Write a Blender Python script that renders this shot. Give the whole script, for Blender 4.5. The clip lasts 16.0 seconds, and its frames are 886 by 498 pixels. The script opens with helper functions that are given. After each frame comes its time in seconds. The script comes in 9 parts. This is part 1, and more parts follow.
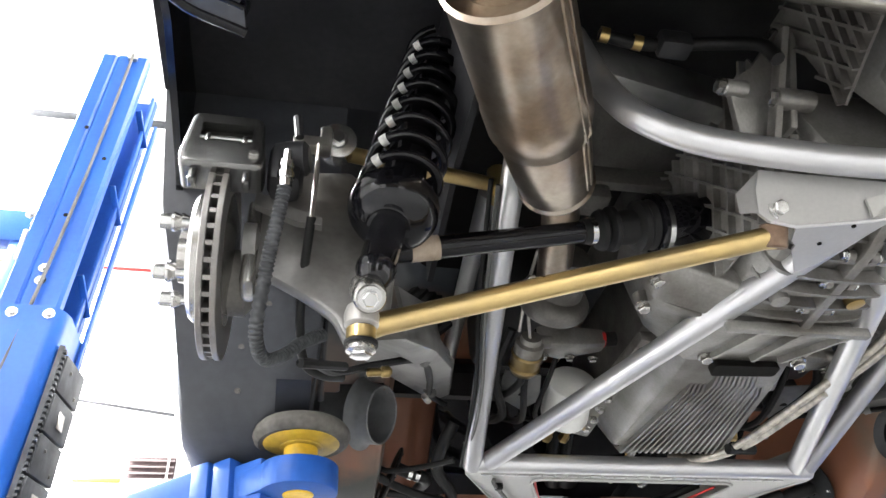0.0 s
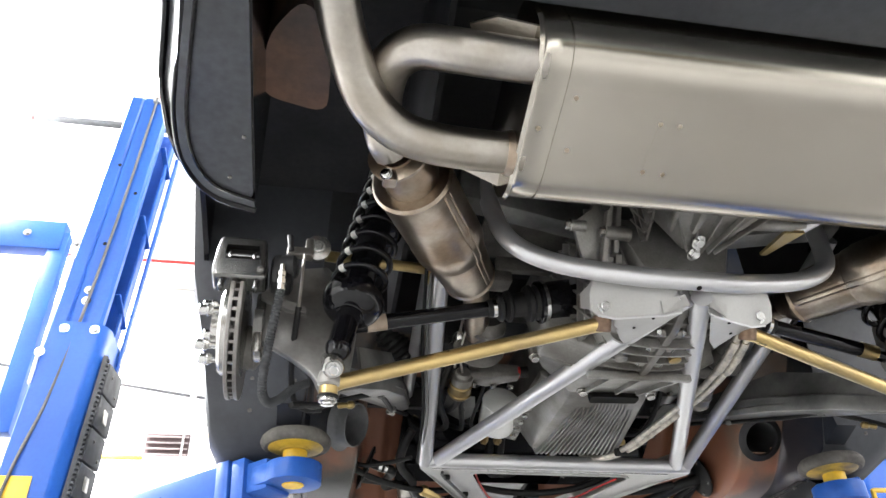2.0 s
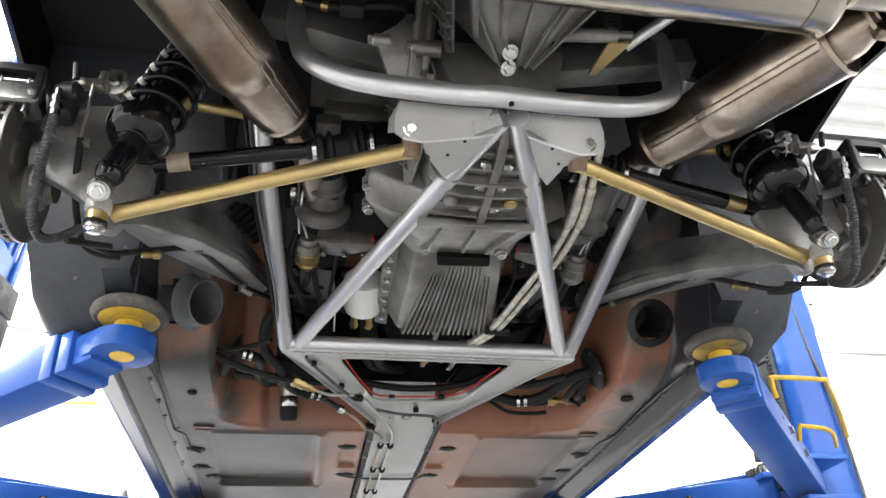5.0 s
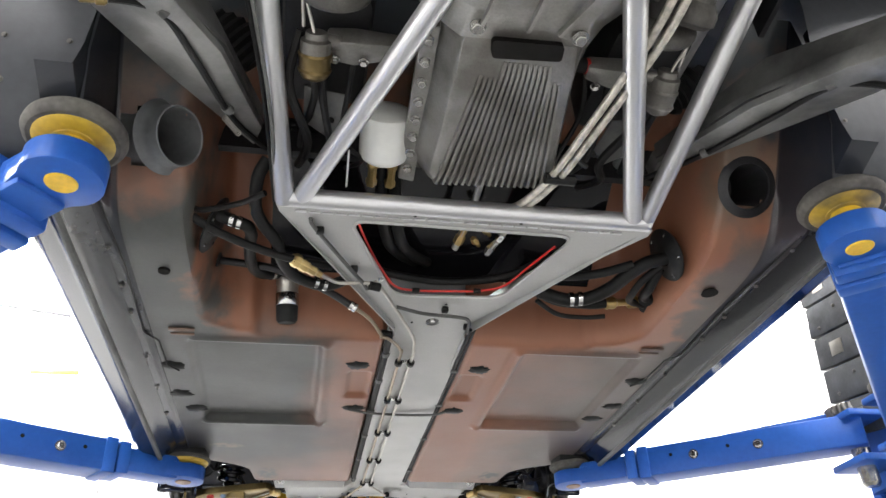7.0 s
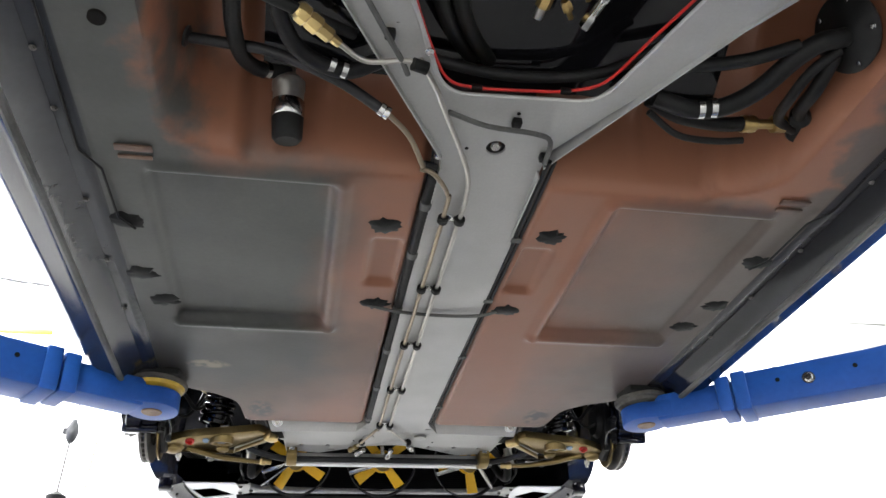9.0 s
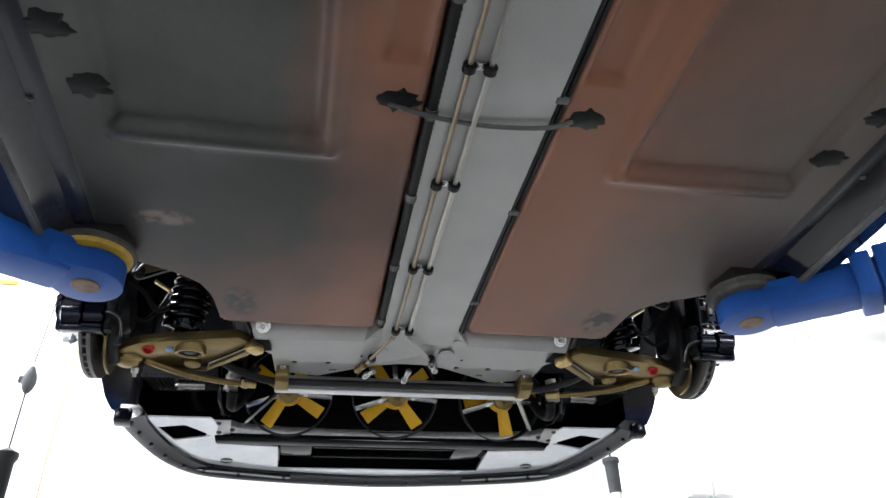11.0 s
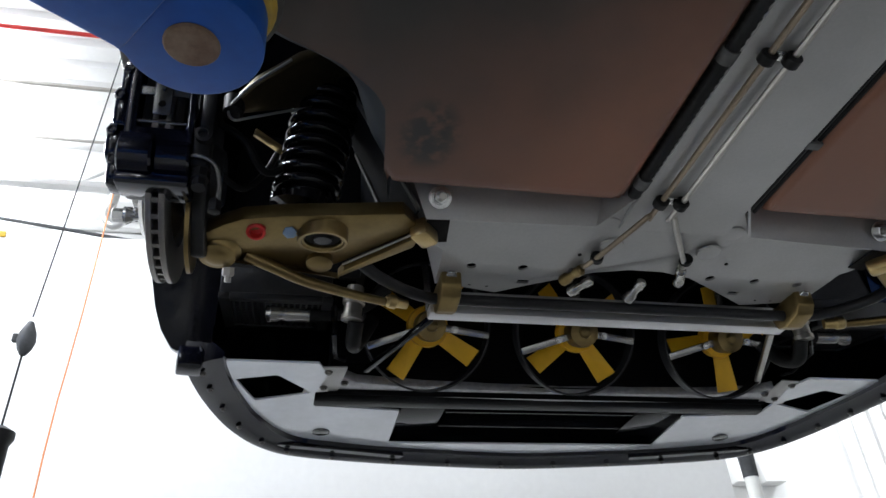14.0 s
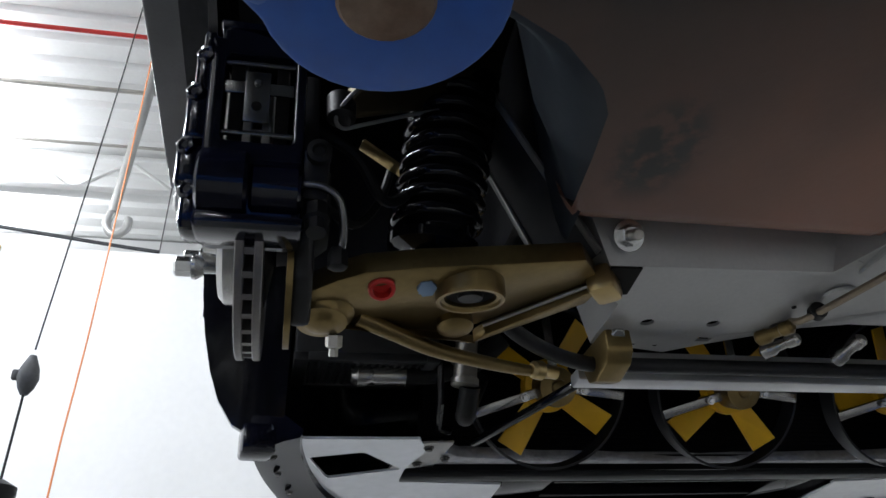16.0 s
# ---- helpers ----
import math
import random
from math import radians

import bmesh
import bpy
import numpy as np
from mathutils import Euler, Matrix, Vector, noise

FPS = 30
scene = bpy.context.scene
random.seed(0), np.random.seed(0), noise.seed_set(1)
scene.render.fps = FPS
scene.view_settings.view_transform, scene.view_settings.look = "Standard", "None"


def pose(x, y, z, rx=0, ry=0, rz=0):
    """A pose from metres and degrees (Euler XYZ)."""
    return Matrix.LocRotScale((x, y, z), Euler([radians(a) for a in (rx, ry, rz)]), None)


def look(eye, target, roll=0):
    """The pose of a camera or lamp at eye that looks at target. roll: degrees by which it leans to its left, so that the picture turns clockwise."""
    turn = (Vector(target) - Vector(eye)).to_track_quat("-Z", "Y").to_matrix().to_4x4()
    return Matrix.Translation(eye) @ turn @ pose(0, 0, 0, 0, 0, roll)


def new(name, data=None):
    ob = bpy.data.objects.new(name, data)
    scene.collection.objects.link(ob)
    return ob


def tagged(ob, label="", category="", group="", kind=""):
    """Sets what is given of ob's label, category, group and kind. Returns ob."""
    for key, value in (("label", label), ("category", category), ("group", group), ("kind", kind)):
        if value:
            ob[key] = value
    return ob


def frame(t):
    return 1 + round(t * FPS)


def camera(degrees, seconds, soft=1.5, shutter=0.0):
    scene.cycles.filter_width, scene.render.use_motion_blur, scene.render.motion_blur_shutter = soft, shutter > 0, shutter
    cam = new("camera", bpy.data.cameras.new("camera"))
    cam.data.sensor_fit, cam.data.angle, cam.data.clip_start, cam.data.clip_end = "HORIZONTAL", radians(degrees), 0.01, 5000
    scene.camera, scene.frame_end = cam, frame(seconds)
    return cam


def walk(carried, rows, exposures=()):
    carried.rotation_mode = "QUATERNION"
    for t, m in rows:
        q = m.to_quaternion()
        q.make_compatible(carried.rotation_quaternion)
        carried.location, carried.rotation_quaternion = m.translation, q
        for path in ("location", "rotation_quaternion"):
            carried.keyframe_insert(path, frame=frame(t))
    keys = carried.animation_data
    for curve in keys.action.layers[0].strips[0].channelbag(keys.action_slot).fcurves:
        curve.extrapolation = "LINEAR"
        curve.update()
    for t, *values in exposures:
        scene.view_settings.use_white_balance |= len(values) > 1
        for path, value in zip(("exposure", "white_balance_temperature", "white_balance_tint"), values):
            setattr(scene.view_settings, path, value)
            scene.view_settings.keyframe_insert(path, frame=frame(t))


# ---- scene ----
cam = camera(61.2, 16.0)
PATH = [
    (0, (-0.715, -0.209, 1.238), (-0.368, 1.356, 2.434), -3.3),
    (0.5, (-0.727, -0.281, 1.204), (-0.389, 1.295, 2.388), -2.9),
    (1, (-0.722, -0.403, 1.175), (-0.401, 1.185, 2.347), -2.3),
    (1.5, (-0.716, -0.558, 1.141), (-0.39, 1.037, 2.303), -2.4),
    (2, (-0.689, -0.728, 1.105), (-0.36, 0.879, 2.25), -2.4),
    (2.5, (-0.615, -0.841, 1.081), (-0.281, 0.786, 2.194), -2.5),
    (3, (-0.509, -0.9, 1.037), (-0.168, 0.746, 2.121), -2.7),
    (3.5, (-0.41, -0.881, 0.99), (-0.079, 0.775, 2.063), -2.6),
    (3.7, (-0.386, -0.851, 0.98), (-0.055, 0.808, 2.048), -2.6),
    (5.8, (-0.273, -0.312, 0.94), (0.052, 1.331, 2.034), -2.8),
    (6, (-0.271, -0.257, 0.937), (0.057, 1.385, 2.031), -2.8),
    (6.5, (-0.278, -0.111, 0.916), (0.057, 1.528, 2.011), -2.9),
    (7, (-0.296, 0.024, 0.895), (0.038, 1.663, 1.992), -2.7),
    (7.5, (-0.299, 0.182, 0.893), (0.04, 1.82, 1.989), -2.8),
    (8, (-0.293, 0.359, 0.9), (0.05, 1.996, 1.997), -2.9),
    (8.5, (-0.294, 0.532, 0.906), (0.044, 2.17, 2.003), -2.8),
    (9, (-0.299, 0.702, 0.91), (0.041, 2.339, 2.008), -2.7),
    (9.5, (-0.286, 0.867, 0.907), (0.052, 2.503, 2.007), -2.6),
    (9.7, (-0.284, 0.934, 0.903), (0.059, 2.567, 2.005), -2.7),
    (11.8, (-0.264, 1.556, 0.935), (0.077, 3.193, 2.034), -2.6),
    (12, (-0.274, 1.6, 0.945), (0.068, 3.238, 2.04), -2.6),
    (12.5, (-0.338, 1.737, 0.967), (0.019, 3.369, 2.066), -3.0),
    (13, (-0.418, 1.893, 1.009), (-0.048, 3.522, 2.108), -3.3),
    (13.5, (-0.498, 2.043, 1.056), (-0.117, 3.671, 2.154), -3.5),
    (14, (-0.58, 2.146, 1.105), (-0.19, 3.779, 2.192), -3.8),
    (14.5, (-0.652, 2.23, 1.163), (-0.255, 3.87, 2.237), -3.8),
    (15, (-0.694, 2.312, 1.232), (-0.299, 3.957, 2.298), -3.6),
    (15.5, (-0.716, 2.386, 1.296), (-0.309, 4.019, 2.377), -4.4),
    (16, (-0.727, 2.409, 1.341), (-0.315, 4.04, 2.424), -4.5),
]
EXPOSE = [(0.0, -0.42, 6850, 12), (2.0, -0.60, 6850, 12), (3.5, -0.72, 6900, 11), (6.0, -0.60, 6850, 12), (7.5, -0.52, 6950, 12), (9.5, -0.97, 6750, 11), (12.0, -1.55, 6500, 10), (13.5, -2.05, 6450, 10), (14.5, -2.38, 6450, 10), (16.0, -2.65, 6450, 10)]
walk(cam, [(t, look(eye, target, roll)) for t, eye, target, roll in PATH], EXPOSE)

# ---- light: sky through added door openings, and added strip lamps under the roof ----
world = bpy.data.worlds.new("sky")
scene.world = world
world.use_nodes = True
wn = world.node_tree.nodes
sky = wn.new("ShaderNodeTexSky")
sky.sky_type, sky.sun_disc = "NISHITA", False
sky.sun_elevation, sky.sun_rotation = radians(50), radians(200)
wn["Background"].inputs["Strength"].default_value = 0.07
world.node_tree.links.new(sky.outputs["Color"], wn["Background"].inputs["Color"])


def area(name, eye, target, size_x, size_y, watts, color=(1, 1, 1)):
    data = bpy.data.lights.new(name, "AREA")
    data.shape, data.size, data.size_y, data.energy, data.color = "RECTANGLE", size_x, size_y, watts, color
    ob = new(name, data)
    ob.matrix_basis = look(eye, target)
    return ob


# ---- materials ----
def material(name, color, rough=0.5, metal=0.0, color2=None, scale=6.0, fine=90.0, vary=0.12, bump=0.15, coat=0.0, spec=0.5, stretch=(1, 1, 1)):
    """Two scales of noise vary the colour and roughness; color2 shows in broad patches."""
    m = bpy.data.materials.new(name)
    m.use_nodes = True
    n, l = m.node_tree.nodes, m.node_tree.links
    bsdf = n["Principled BSDF"]
    bsdf.inputs["Metallic"].default_value = metal
    bsdf.inputs["Coat Weight"].default_value = coat
    bsdf.inputs["Specular IOR Level"].default_value = spec
    bsdf.inputs["Coat Roughness"].default_value = 0.08
    co = n.new("ShaderNodeTexCoord")
    mp = n.new("ShaderNodeMapping")
    mp.inputs["Scale"].default_value = stretch
    l.new(co.outputs["Object"], mp.inputs["Vector"])
    big, small = n.new("ShaderNodeTexNoise"), n.new("ShaderNodeTexNoise")
    for tex, s in ((big, scale), (small, fine)):
        tex.inputs["Scale"].default_value, tex.inputs["Detail"].default_value = s, 5.0
        l.new(mp.outputs["Vector"], tex.inputs["Vector"])
    patch = n.new("ShaderNodeMapRange")
    patch.inputs["From Min"].default_value, patch.inputs["From Max"].default_value = 0.38, 0.66
    l.new(big.outputs["Fac"], patch.inputs["Value"])
    mix = n.new("ShaderNodeMix")
    mix.data_type = "RGBA"
    second = color2 or tuple(c * (1 - 2.2 * vary) for c in color)
    mix.inputs["A"].default_value, mix.inputs["B"].default_value = (*color, 1), (*second, 1)
    l.new(patch.outputs["Result"], mix.inputs["Factor"])
    hsv = n.new("ShaderNodeHueSaturation")
    val = n.new("ShaderNodeMapRange")
    val.inputs["To Min"].default_value, val.inputs["To Max"].default_value = 1 - vary * 1.6, 1 + vary * 1.6
    l.new(small.outputs["Fac"], val.inputs["Value"])
    l.new(val.outputs["Result"], hsv.inputs["Value"])
    l.new(mix.outputs["Result"], hsv.inputs["Color"])
    l.new(hsv.outputs["Color"], bsdf.inputs["Base Color"])
    ro = n.new("ShaderNodeMapRange")
    ro.inputs["To Min"].default_value, ro.inputs["To Max"].default_value = max(0.03, rough * (0.9 if metal > 0.5 else 0.75)), min(1.0, rough * (1.12 if metal > 0.5 else 1.3))
    l.new(big.outputs["Fac"], ro.inputs["Value"])
    l.new(ro.outputs["Result"], bsdf.inputs["Roughness"])
    if bump:
        bp = n.new("ShaderNodeBump")
        bp.inputs["Strength"].default_value, bp.inputs["Distance"].default_value = bump, 0.0015
        l.new(small.outputs["Fac"], bp.inputs["Height"])
        l.new(bp.outputs["Normal"], bsdf.inputs["Normal"])
    return m


SILVER = material("silver_paint", (0.60, 0.60, 0.60), 0.30, 0.75, scale=3, fine=160, vary=0.03, bump=0.0, color2=(0.52, 0.52, 0.53))
PLATE = material("grey_satin_paint", (0.42, 0.418, 0.405), 0.36, 0.4, fine=200, vary=0.05, bump=0.05, color2=(0.37, 0.367, 0.352))
STAINLESS = material("brushed_stainless", (0.44, 0.41, 0.36), 0.22, 1.0, scale=2, fine=40, vary=0.02, bump=0.0, color2=(0.40, 0.37, 0.32))
HEATED = material("heat_tinted_steel", (0.42, 0.37, 0.31), 0.30, 1.0, scale=11, fine=120, vary=0.14, bump=0.05, color2=(0.25, 0.185, 0.135))
PIPE_STEEL = material("aluminised_pipe", (0.40, 0.375, 0.34), 0.33, 1.0, scale=9, fine=120, vary=0.08, bump=0.04, color2=(0.29, 0.26, 0.22))
GOLD = material("yellow_zinc_plate", (0.52, 0.385, 0.165), 0.28, 0.9, scale=9, fine=60, vary=0.07, bump=0.02, color2=(0.40, 0.30, 0.15))
# Darker copy of GOLD_ARM: the upper wishbone's shade put into its colour.
SHADED_ARM = material("shaded_cadmium_plate", (0.085, 0.066, 0.034), 0.4, 0.7, scale=9, fine=120, vary=0.15, bump=0.06, color2=(0.05, 0.04, 0.022))
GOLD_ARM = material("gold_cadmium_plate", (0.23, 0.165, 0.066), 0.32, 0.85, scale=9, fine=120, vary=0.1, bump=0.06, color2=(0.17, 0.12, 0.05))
BLACK_GLOSS = material("black_enamel", (0.006, 0.006, 0.0075), 0.055, 0.0, fine=120, vary=0.2, bump=0.01, spec=0.28)
BLACK_SATIN = material("black_satin", (0.022, 0.022, 0.024), 0.42, 0.0, fine=150, vary=0.25, bump=0.08, spec=0.3)
LINER = material("black_arch_liner", (0.021, 0.021, 0.0235), 0.62, 0.0, scale=4, fine=70, vary=0.25, bump=0.2, spec=0.2)
RUBBER = material("black_rubber", (0.010, 0.010, 0.010), 0.5, 0.0, fine=140, vary=0.2, bump=0.15, spec=0.2)
DUCT_GREY = material("grey_moulded_duct", (0.11, 0.115, 0.118), 0.5, 0.0, scale=9, fine=90, vary=0.15, bump=0.1, color2=(0.10, 0.10, 0.10))
HOSE_GREY = material("grey_rubber_hose", (0.12, 0.12, 0.115), 0.5, 0.0, fine=140, vary=0.2, bump=0.1, spec=0.25)
CAST = material("cast_aluminium", (0.255, 0.249, 0.236), 0.40, 0.55, scale=12, fine=220, vary=0.14, bump=0.35, color2=(0.135, 0.126, 0.112))
CAST_DARK = material("sooty_cast_alloy", (0.13, 0.123, 0.112), 0.48, 0.45, scale=14, fine=200, vary=0.2, bump=0.35, color2=(0.065, 0.06, 0.055))
MACHINED = material("machined_steel", (0.45, 0.44, 0.42), 0.26, 0.9, scale=12, fine=200, vary=0.1, bump=0.08)
CALIPER = material("bare_caliper_alloy", (0.17, 0.17, 0.165), 0.24, 0.9, scale=14, fine=200, vary=0.1, bump=0.08, color2=(0.115, 0.114, 0.11))
RUSTY = material("rusty_steel", (0.20, 0.14, 0.10), 0.5, 0.6, scale=30, fine=160, vary=0.2, bump=0.2, color2=(0.12, 0.07, 0.045))
ROTOR = material("iron_rotor", (0.19, 0.183, 0.175), 0.42, 0.75, scale=16, fine=220, vary=0.12, bump=0.1, color2=(0.2, 0.185, 0.17))
CHROME = material("zinc_bolt", (0.60, 0.60, 0.59), 0.2, 1.0, fine=120, vary=0.06, bump=0.02)
BRASS = material("brass", (0.48, 0.34, 0.14), 0.33, 0.9, fine=140, vary=0.12, bump=0.05)
COPPER_LINE = material("copper_nickel_line", (0.28, 0.225, 0.16), 0.34, 0.8, fine=140, vary=0.12, bump=0.04)
STEEL_LINE = material("steel_line", (0.46, 0.44, 0.40), 0.32, 0.85, fine=140, vary=0.1, bump=0.04)
BOOT_CLEAR = material("clouded_plastic_boot", (0.34, 0.33, 0.31), 0.3, 0.2, fine=60, vary=0.12, bump=0.03)
CARRIER = material("smooth_cast_grey", (0.175, 0.172, 0.165), 0.42, 0.35, scale=7, fine=90, vary=0.16, bump=0.08, color2=(0.105, 0.097, 0.086))
TAPE = material("tan_tape", (0.36, 0.29, 0.22), 0.6, 0.0, scale=20, fine=120, vary=0.2, bump=0.1, color2=(0.24, 0.18, 0.13))
HIGHLIGHT_MARK = material("pale_highlight_mark", (0.62, 0.61, 0.58), 0.6, 0.0, fine=120, vary=0.3, bump=0.1)
UPRIGHT = material("grey_arm_paint", (0.205, 0.203, 0.195), 0.40, 0.35, scale=7, fine=120, vary=0.1, bump=0.1, color2=(0.052, 0.052, 0.051))
DARK_PANEL = material("dark_grey_underseal", (0.040, 0.043, 0.049), 0.42, 0.0, scale=4, fine=60, vary=0.15, bump=0.25, color2=(0.031, 0.033, 0.038), spec=0.3)
ARCH_GREY = material("blue_grey_underseal", (0.020, 0.025, 0.031), 0.46, 0.0, scale=4, fine=60, vary=0.1, bump=0.15, spec=0.2)
CALIPER_BLACK = material("black_lacquer", (0.004, 0.0048, 0.011), 0.12, 0.0, fine=80, vary=0.1, bump=0.02, spec=0.28)
QUARTER_GREY = material("scuffed_grey_panel", (0.060, 0.063, 0.070), 0.24, 0.0, scale=5, fine=70, vary=0.18, bump=0.06, color2=(0.048, 0.050, 0.054), spec=0.3)
SILL_GLOSS = material("dusty_dark_lacquer", (0.026, 0.027, 0.031), 0.17, 0.0, scale=4, fine=60, vary=0.15, bump=0.03, spec=0.5, color2=(0.018, 0.019, 0.024))
BODY_BLUE = material("dark_blue_lacquer", (0.004, 0.0044, 0.0072), 0.12, 0.0, fine=60, vary=0.1, bump=0.0, coat=0.25, spec=0.4)
NOSE_SILVER = material("pale_silver_lacquer", (0.78, 0.81, 0.85), 0.16, 0.15, fine=60, vary=0.05, bump=0.01, coat=0.8)
NOSE_BLACK = material("gloss_black_lacquer", (0.012, 0.012, 0.015), 0.1, 0.0, fine=60, vary=0.1, bump=0.01, coat=1.0)
BROWN = material("brown_fibre_resin", (0.16, 0.085, 0.055), 0.5, 0.0, scale=8, fine=90, vary=0.2, bump=0.25, color2=(0.07, 0.05, 0.045))
LIFT_BLUE = material("blue_lift_paint", (0.012, 0.088, 0.36), 0.42, 0.0, scale=3, fine=70, vary=0.1, bump=0.06, color2=(0.010, 0.070, 0.31), spec=0.32)
LIFT_YELLOW = material("yellow_paint", (0.75, 0.46, 0.02), 0.45, 0.0, scale=18, fine=90, vary=0.15, bump=0.12, color2=(0.55, 0.34, 0.03))
FAN_YELLOW = material("yellow_plastic", (0.85, 0.47, 0.012), 0.4, 0.0, fine=60, vary=0.06, bump=0.03)
PAD_RUBBER = material("dusty_rubber", (0.10, 0.095, 0.085), 0.75, 0.0, scale=16, fine=90, vary=0.25, bump=0.3, color2=(0.055, 0.05, 0.048), spec=0.25)
PAD_DISH = material("grimy_yellow_paint", (0.50, 0.32, 0.03), 0.5, 0.0, scale=9, fine=70, vary=0.2, bump=0.15, color2=(0.07, 0.062, 0.05))
GUARD_RUBBER = material("grey_rubber_guard", (0.065, 0.068, 0.072), 0.65, 0.0, scale=14, fine=120, vary=0.15, bump=0.2, spec=0.2)
WHITE_PAINT = material("white_paint", (0.80, 0.80, 0.79), 0.55, 0.0, scale=1.2, fine=30, vary=0.03, bump=0.05, color2=(0.77, 0.77, 0.76))
FILTER_WHITE = material("white_enamel", (0.78, 0.78, 0.74), 0.32, 0.0, fine=80, vary=0.04, bump=0.02)
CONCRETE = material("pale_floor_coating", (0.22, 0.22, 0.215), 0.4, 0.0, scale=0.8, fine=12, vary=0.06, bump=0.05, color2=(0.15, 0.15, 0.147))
# Dark grey of the added slab that cuts floor bounce.
LOW_BOUNCE = material("low_bounce_grey", (0.042, 0.042, 0.042), 0.45, 0.0, scale=0.8, fine=12, vary=0.08, bump=0.05, color2=(0.030, 0.030, 0.030))
RED = material("red_plastic", (0.55, 0.02, 0.015), 0.4, 0.0, fine=60, vary=0.1, bump=0.02)
ORANGE = material("orange_cord", (0.75, 0.24, 0.06), 0.5, 0.0, fine=60, vary=0.08, bump=0.05)
BRAID = material("braided_steel", (0.62, 0.58, 0.50), 0.42, 0.8, scale=60, fine=500, vary=0.2, bump=0.5)
PLUG_BLUE = material("clear_blue_cap", (0.25, 0.36, 0.50), 0.25, 0.2, fine=60, vary=0.08, bump=0.02)
MESH_BLACK = material("black_plastic_mesh", (0.03, 0.03, 0.033), 0.45, 0.0, fine=120, vary=0.2, bump=0.1)
SOOT = material("matt_black_core", (0.006, 0.006, 0.0065), 0.9, 0.0, fine=80, vary=0.2, bump=0.1, spec=0.02)
LOUVRE = material("dull_brown_slat", (0.30, 0.25, 0.25), 0.5, 0.0, fine=60, vary=0.1, bump=0.05)
LOUVRE_BACK = material("dark_brown_sheet", (0.11, 0.075, 0.075), 0.6, 0.0, fine=60, vary=0.1, bump=0.05)
# Black of the brake pads; its discs also stand for shade inside holes.
SLOT = material("hole_and_pad_black", (0.012, 0.011, 0.010), 0.8, 0.0, fine=80, vary=0.2, bump=0.1, spec=0.1)


def pan_material():
    """Copper-brown laminate under grey overspray, with the brown bare along the tunnel and the rear bulkhead."""
    m = material("laminate_floor", (0.076, 0.077, 0.071), 0.36, 0.0, scale=5, fine=120, vary=0.07, bump=0.12, color2=(0.058, 0.059, 0.054), spec=0.35)
    n, l = m.node_tree.nodes, m.node_tree.links
    bsdf = n["Principled BSDF"]
    grey = bsdf.inputs["Base Color"].links[0].from_socket
    co = [x for x in n if x.type == "TEX_COORD"][0]
    xyz = n.new("ShaderNodeSeparateXYZ")
    l.new(co.outputs["Object"], xyz.inputs[0])

    def math(op, a, b):
        q = n.new("ShaderNodeMath")
        q.operation = op
        for i, v in enumerate((a, b)):
            if v is None:
                continue
            if isinstance(v, (int, float)):
                q.inputs[i].default_value = v
            else:
                l.new(v, q.inputs[i])
        return q.outputs[0]

    def ramp(v, a, b):
        q = n.new("ShaderNodeMapRange")
        q.interpolation_type = "SMOOTHSTEP"
        q.inputs["From Min"].default_value, q.inputs["From Max"].default_value = a, b
        l.new(v, q.inputs["Value"])
        return q.outputs["Result"]

    cloud = n.new("ShaderNodeTexNoise")
    cloud.inputs["Scale"].default_value, cloud.inputs["Detail"].default_value = 4.5, 7.0
    l.new(co.outputs["Object"], cloud.inputs["Vector"])
    wob = math("MULTIPLY", math("SUBTRACT", cloud.outputs["Fac"], 0.5), 0.50)
    ax = math("ADD", math("ABSOLUTE", xyz.outputs["X"], None), wob)
    y = math("ADD", xyz.outputs["Y"], wob)
    small = math("MULTIPLY", wob, 0.35)
    axs = math("ADD", math("ABSOLUTE", xyz.outputs["X"], None), small)
    ys = math("ADD", xyz.outputs["Y"], small)
    inner = math("SUBTRACT", 1.0, ramp(axs, 0.16, 0.33))
    torn = n.new("ShaderNodeTexNoise")
    torn.inputs["Scale"].default_value, torn.inputs["Detail"].default_value = 16.0, 8.0
    l.new(co.outputs["Object"], torn.inputs["Vector"])
    tear = math("MULTIPLY", math("SUBTRACT", torn.outputs["Fac"], 0.5), 0.16)
    axr = math("ADD", math("ADD", math("ABSOLUTE", xyz.outputs["X"], None), math("MULTIPLY", wob, 0.45)), tear)
    # the bare edge lies further out on one side
    axr = math("SUBTRACT", axr, math("MULTIPLY", ramp(xyz.outputs["X"], -0.05, 0.05), 0.06))
    rear = math("MULTIPLY", math("SUBTRACT", 1.0, ramp(ys, 1.70, 1.77)), math("SUBTRACT", 1.0, ramp(axr, 0.50, 0.57)))
    pod = math("SUBTRACT", 1.0, ramp(math("ADD", ys, tear), 1.18, 1.27))
    rear = math("MAXIMUM", rear, math("MULTIPLY", pod, math("SUBTRACT", 0.75, math("MULTIPLY", ramp(axr, 0.66, 0.71), 0.75))))
    right = math("MULTIPLY", ramp(xyz.outputs["X"], 0.05, 0.2), math("SUBTRACT", 0.62, math("MULTIPLY", ramp(ax, 0.26, 0.62), 0.45)))
    front = math("MULTIPLY", ramp(y, 2.55, 2.90), math("SUBTRACT", 0.66, math("MULTIPLY", ramp(ax, 0.30, 0.52), 0.40)))
    left = math("MULTIPLY", math("SUBTRACT", 1.0, ramp(xyz.outputs["X"], -0.05, 0.05)), ramp(y, 2.08, 2.45))
    inner = math("MULTIPLY", inner, math("SUBTRACT", 1.0, math("MULTIPLY", left, 0.6)))
    bare = math("MINIMUM", math("ADD", math("MAXIMUM", inner, rear), math("MAXIMUM", right, front)), 1.0)
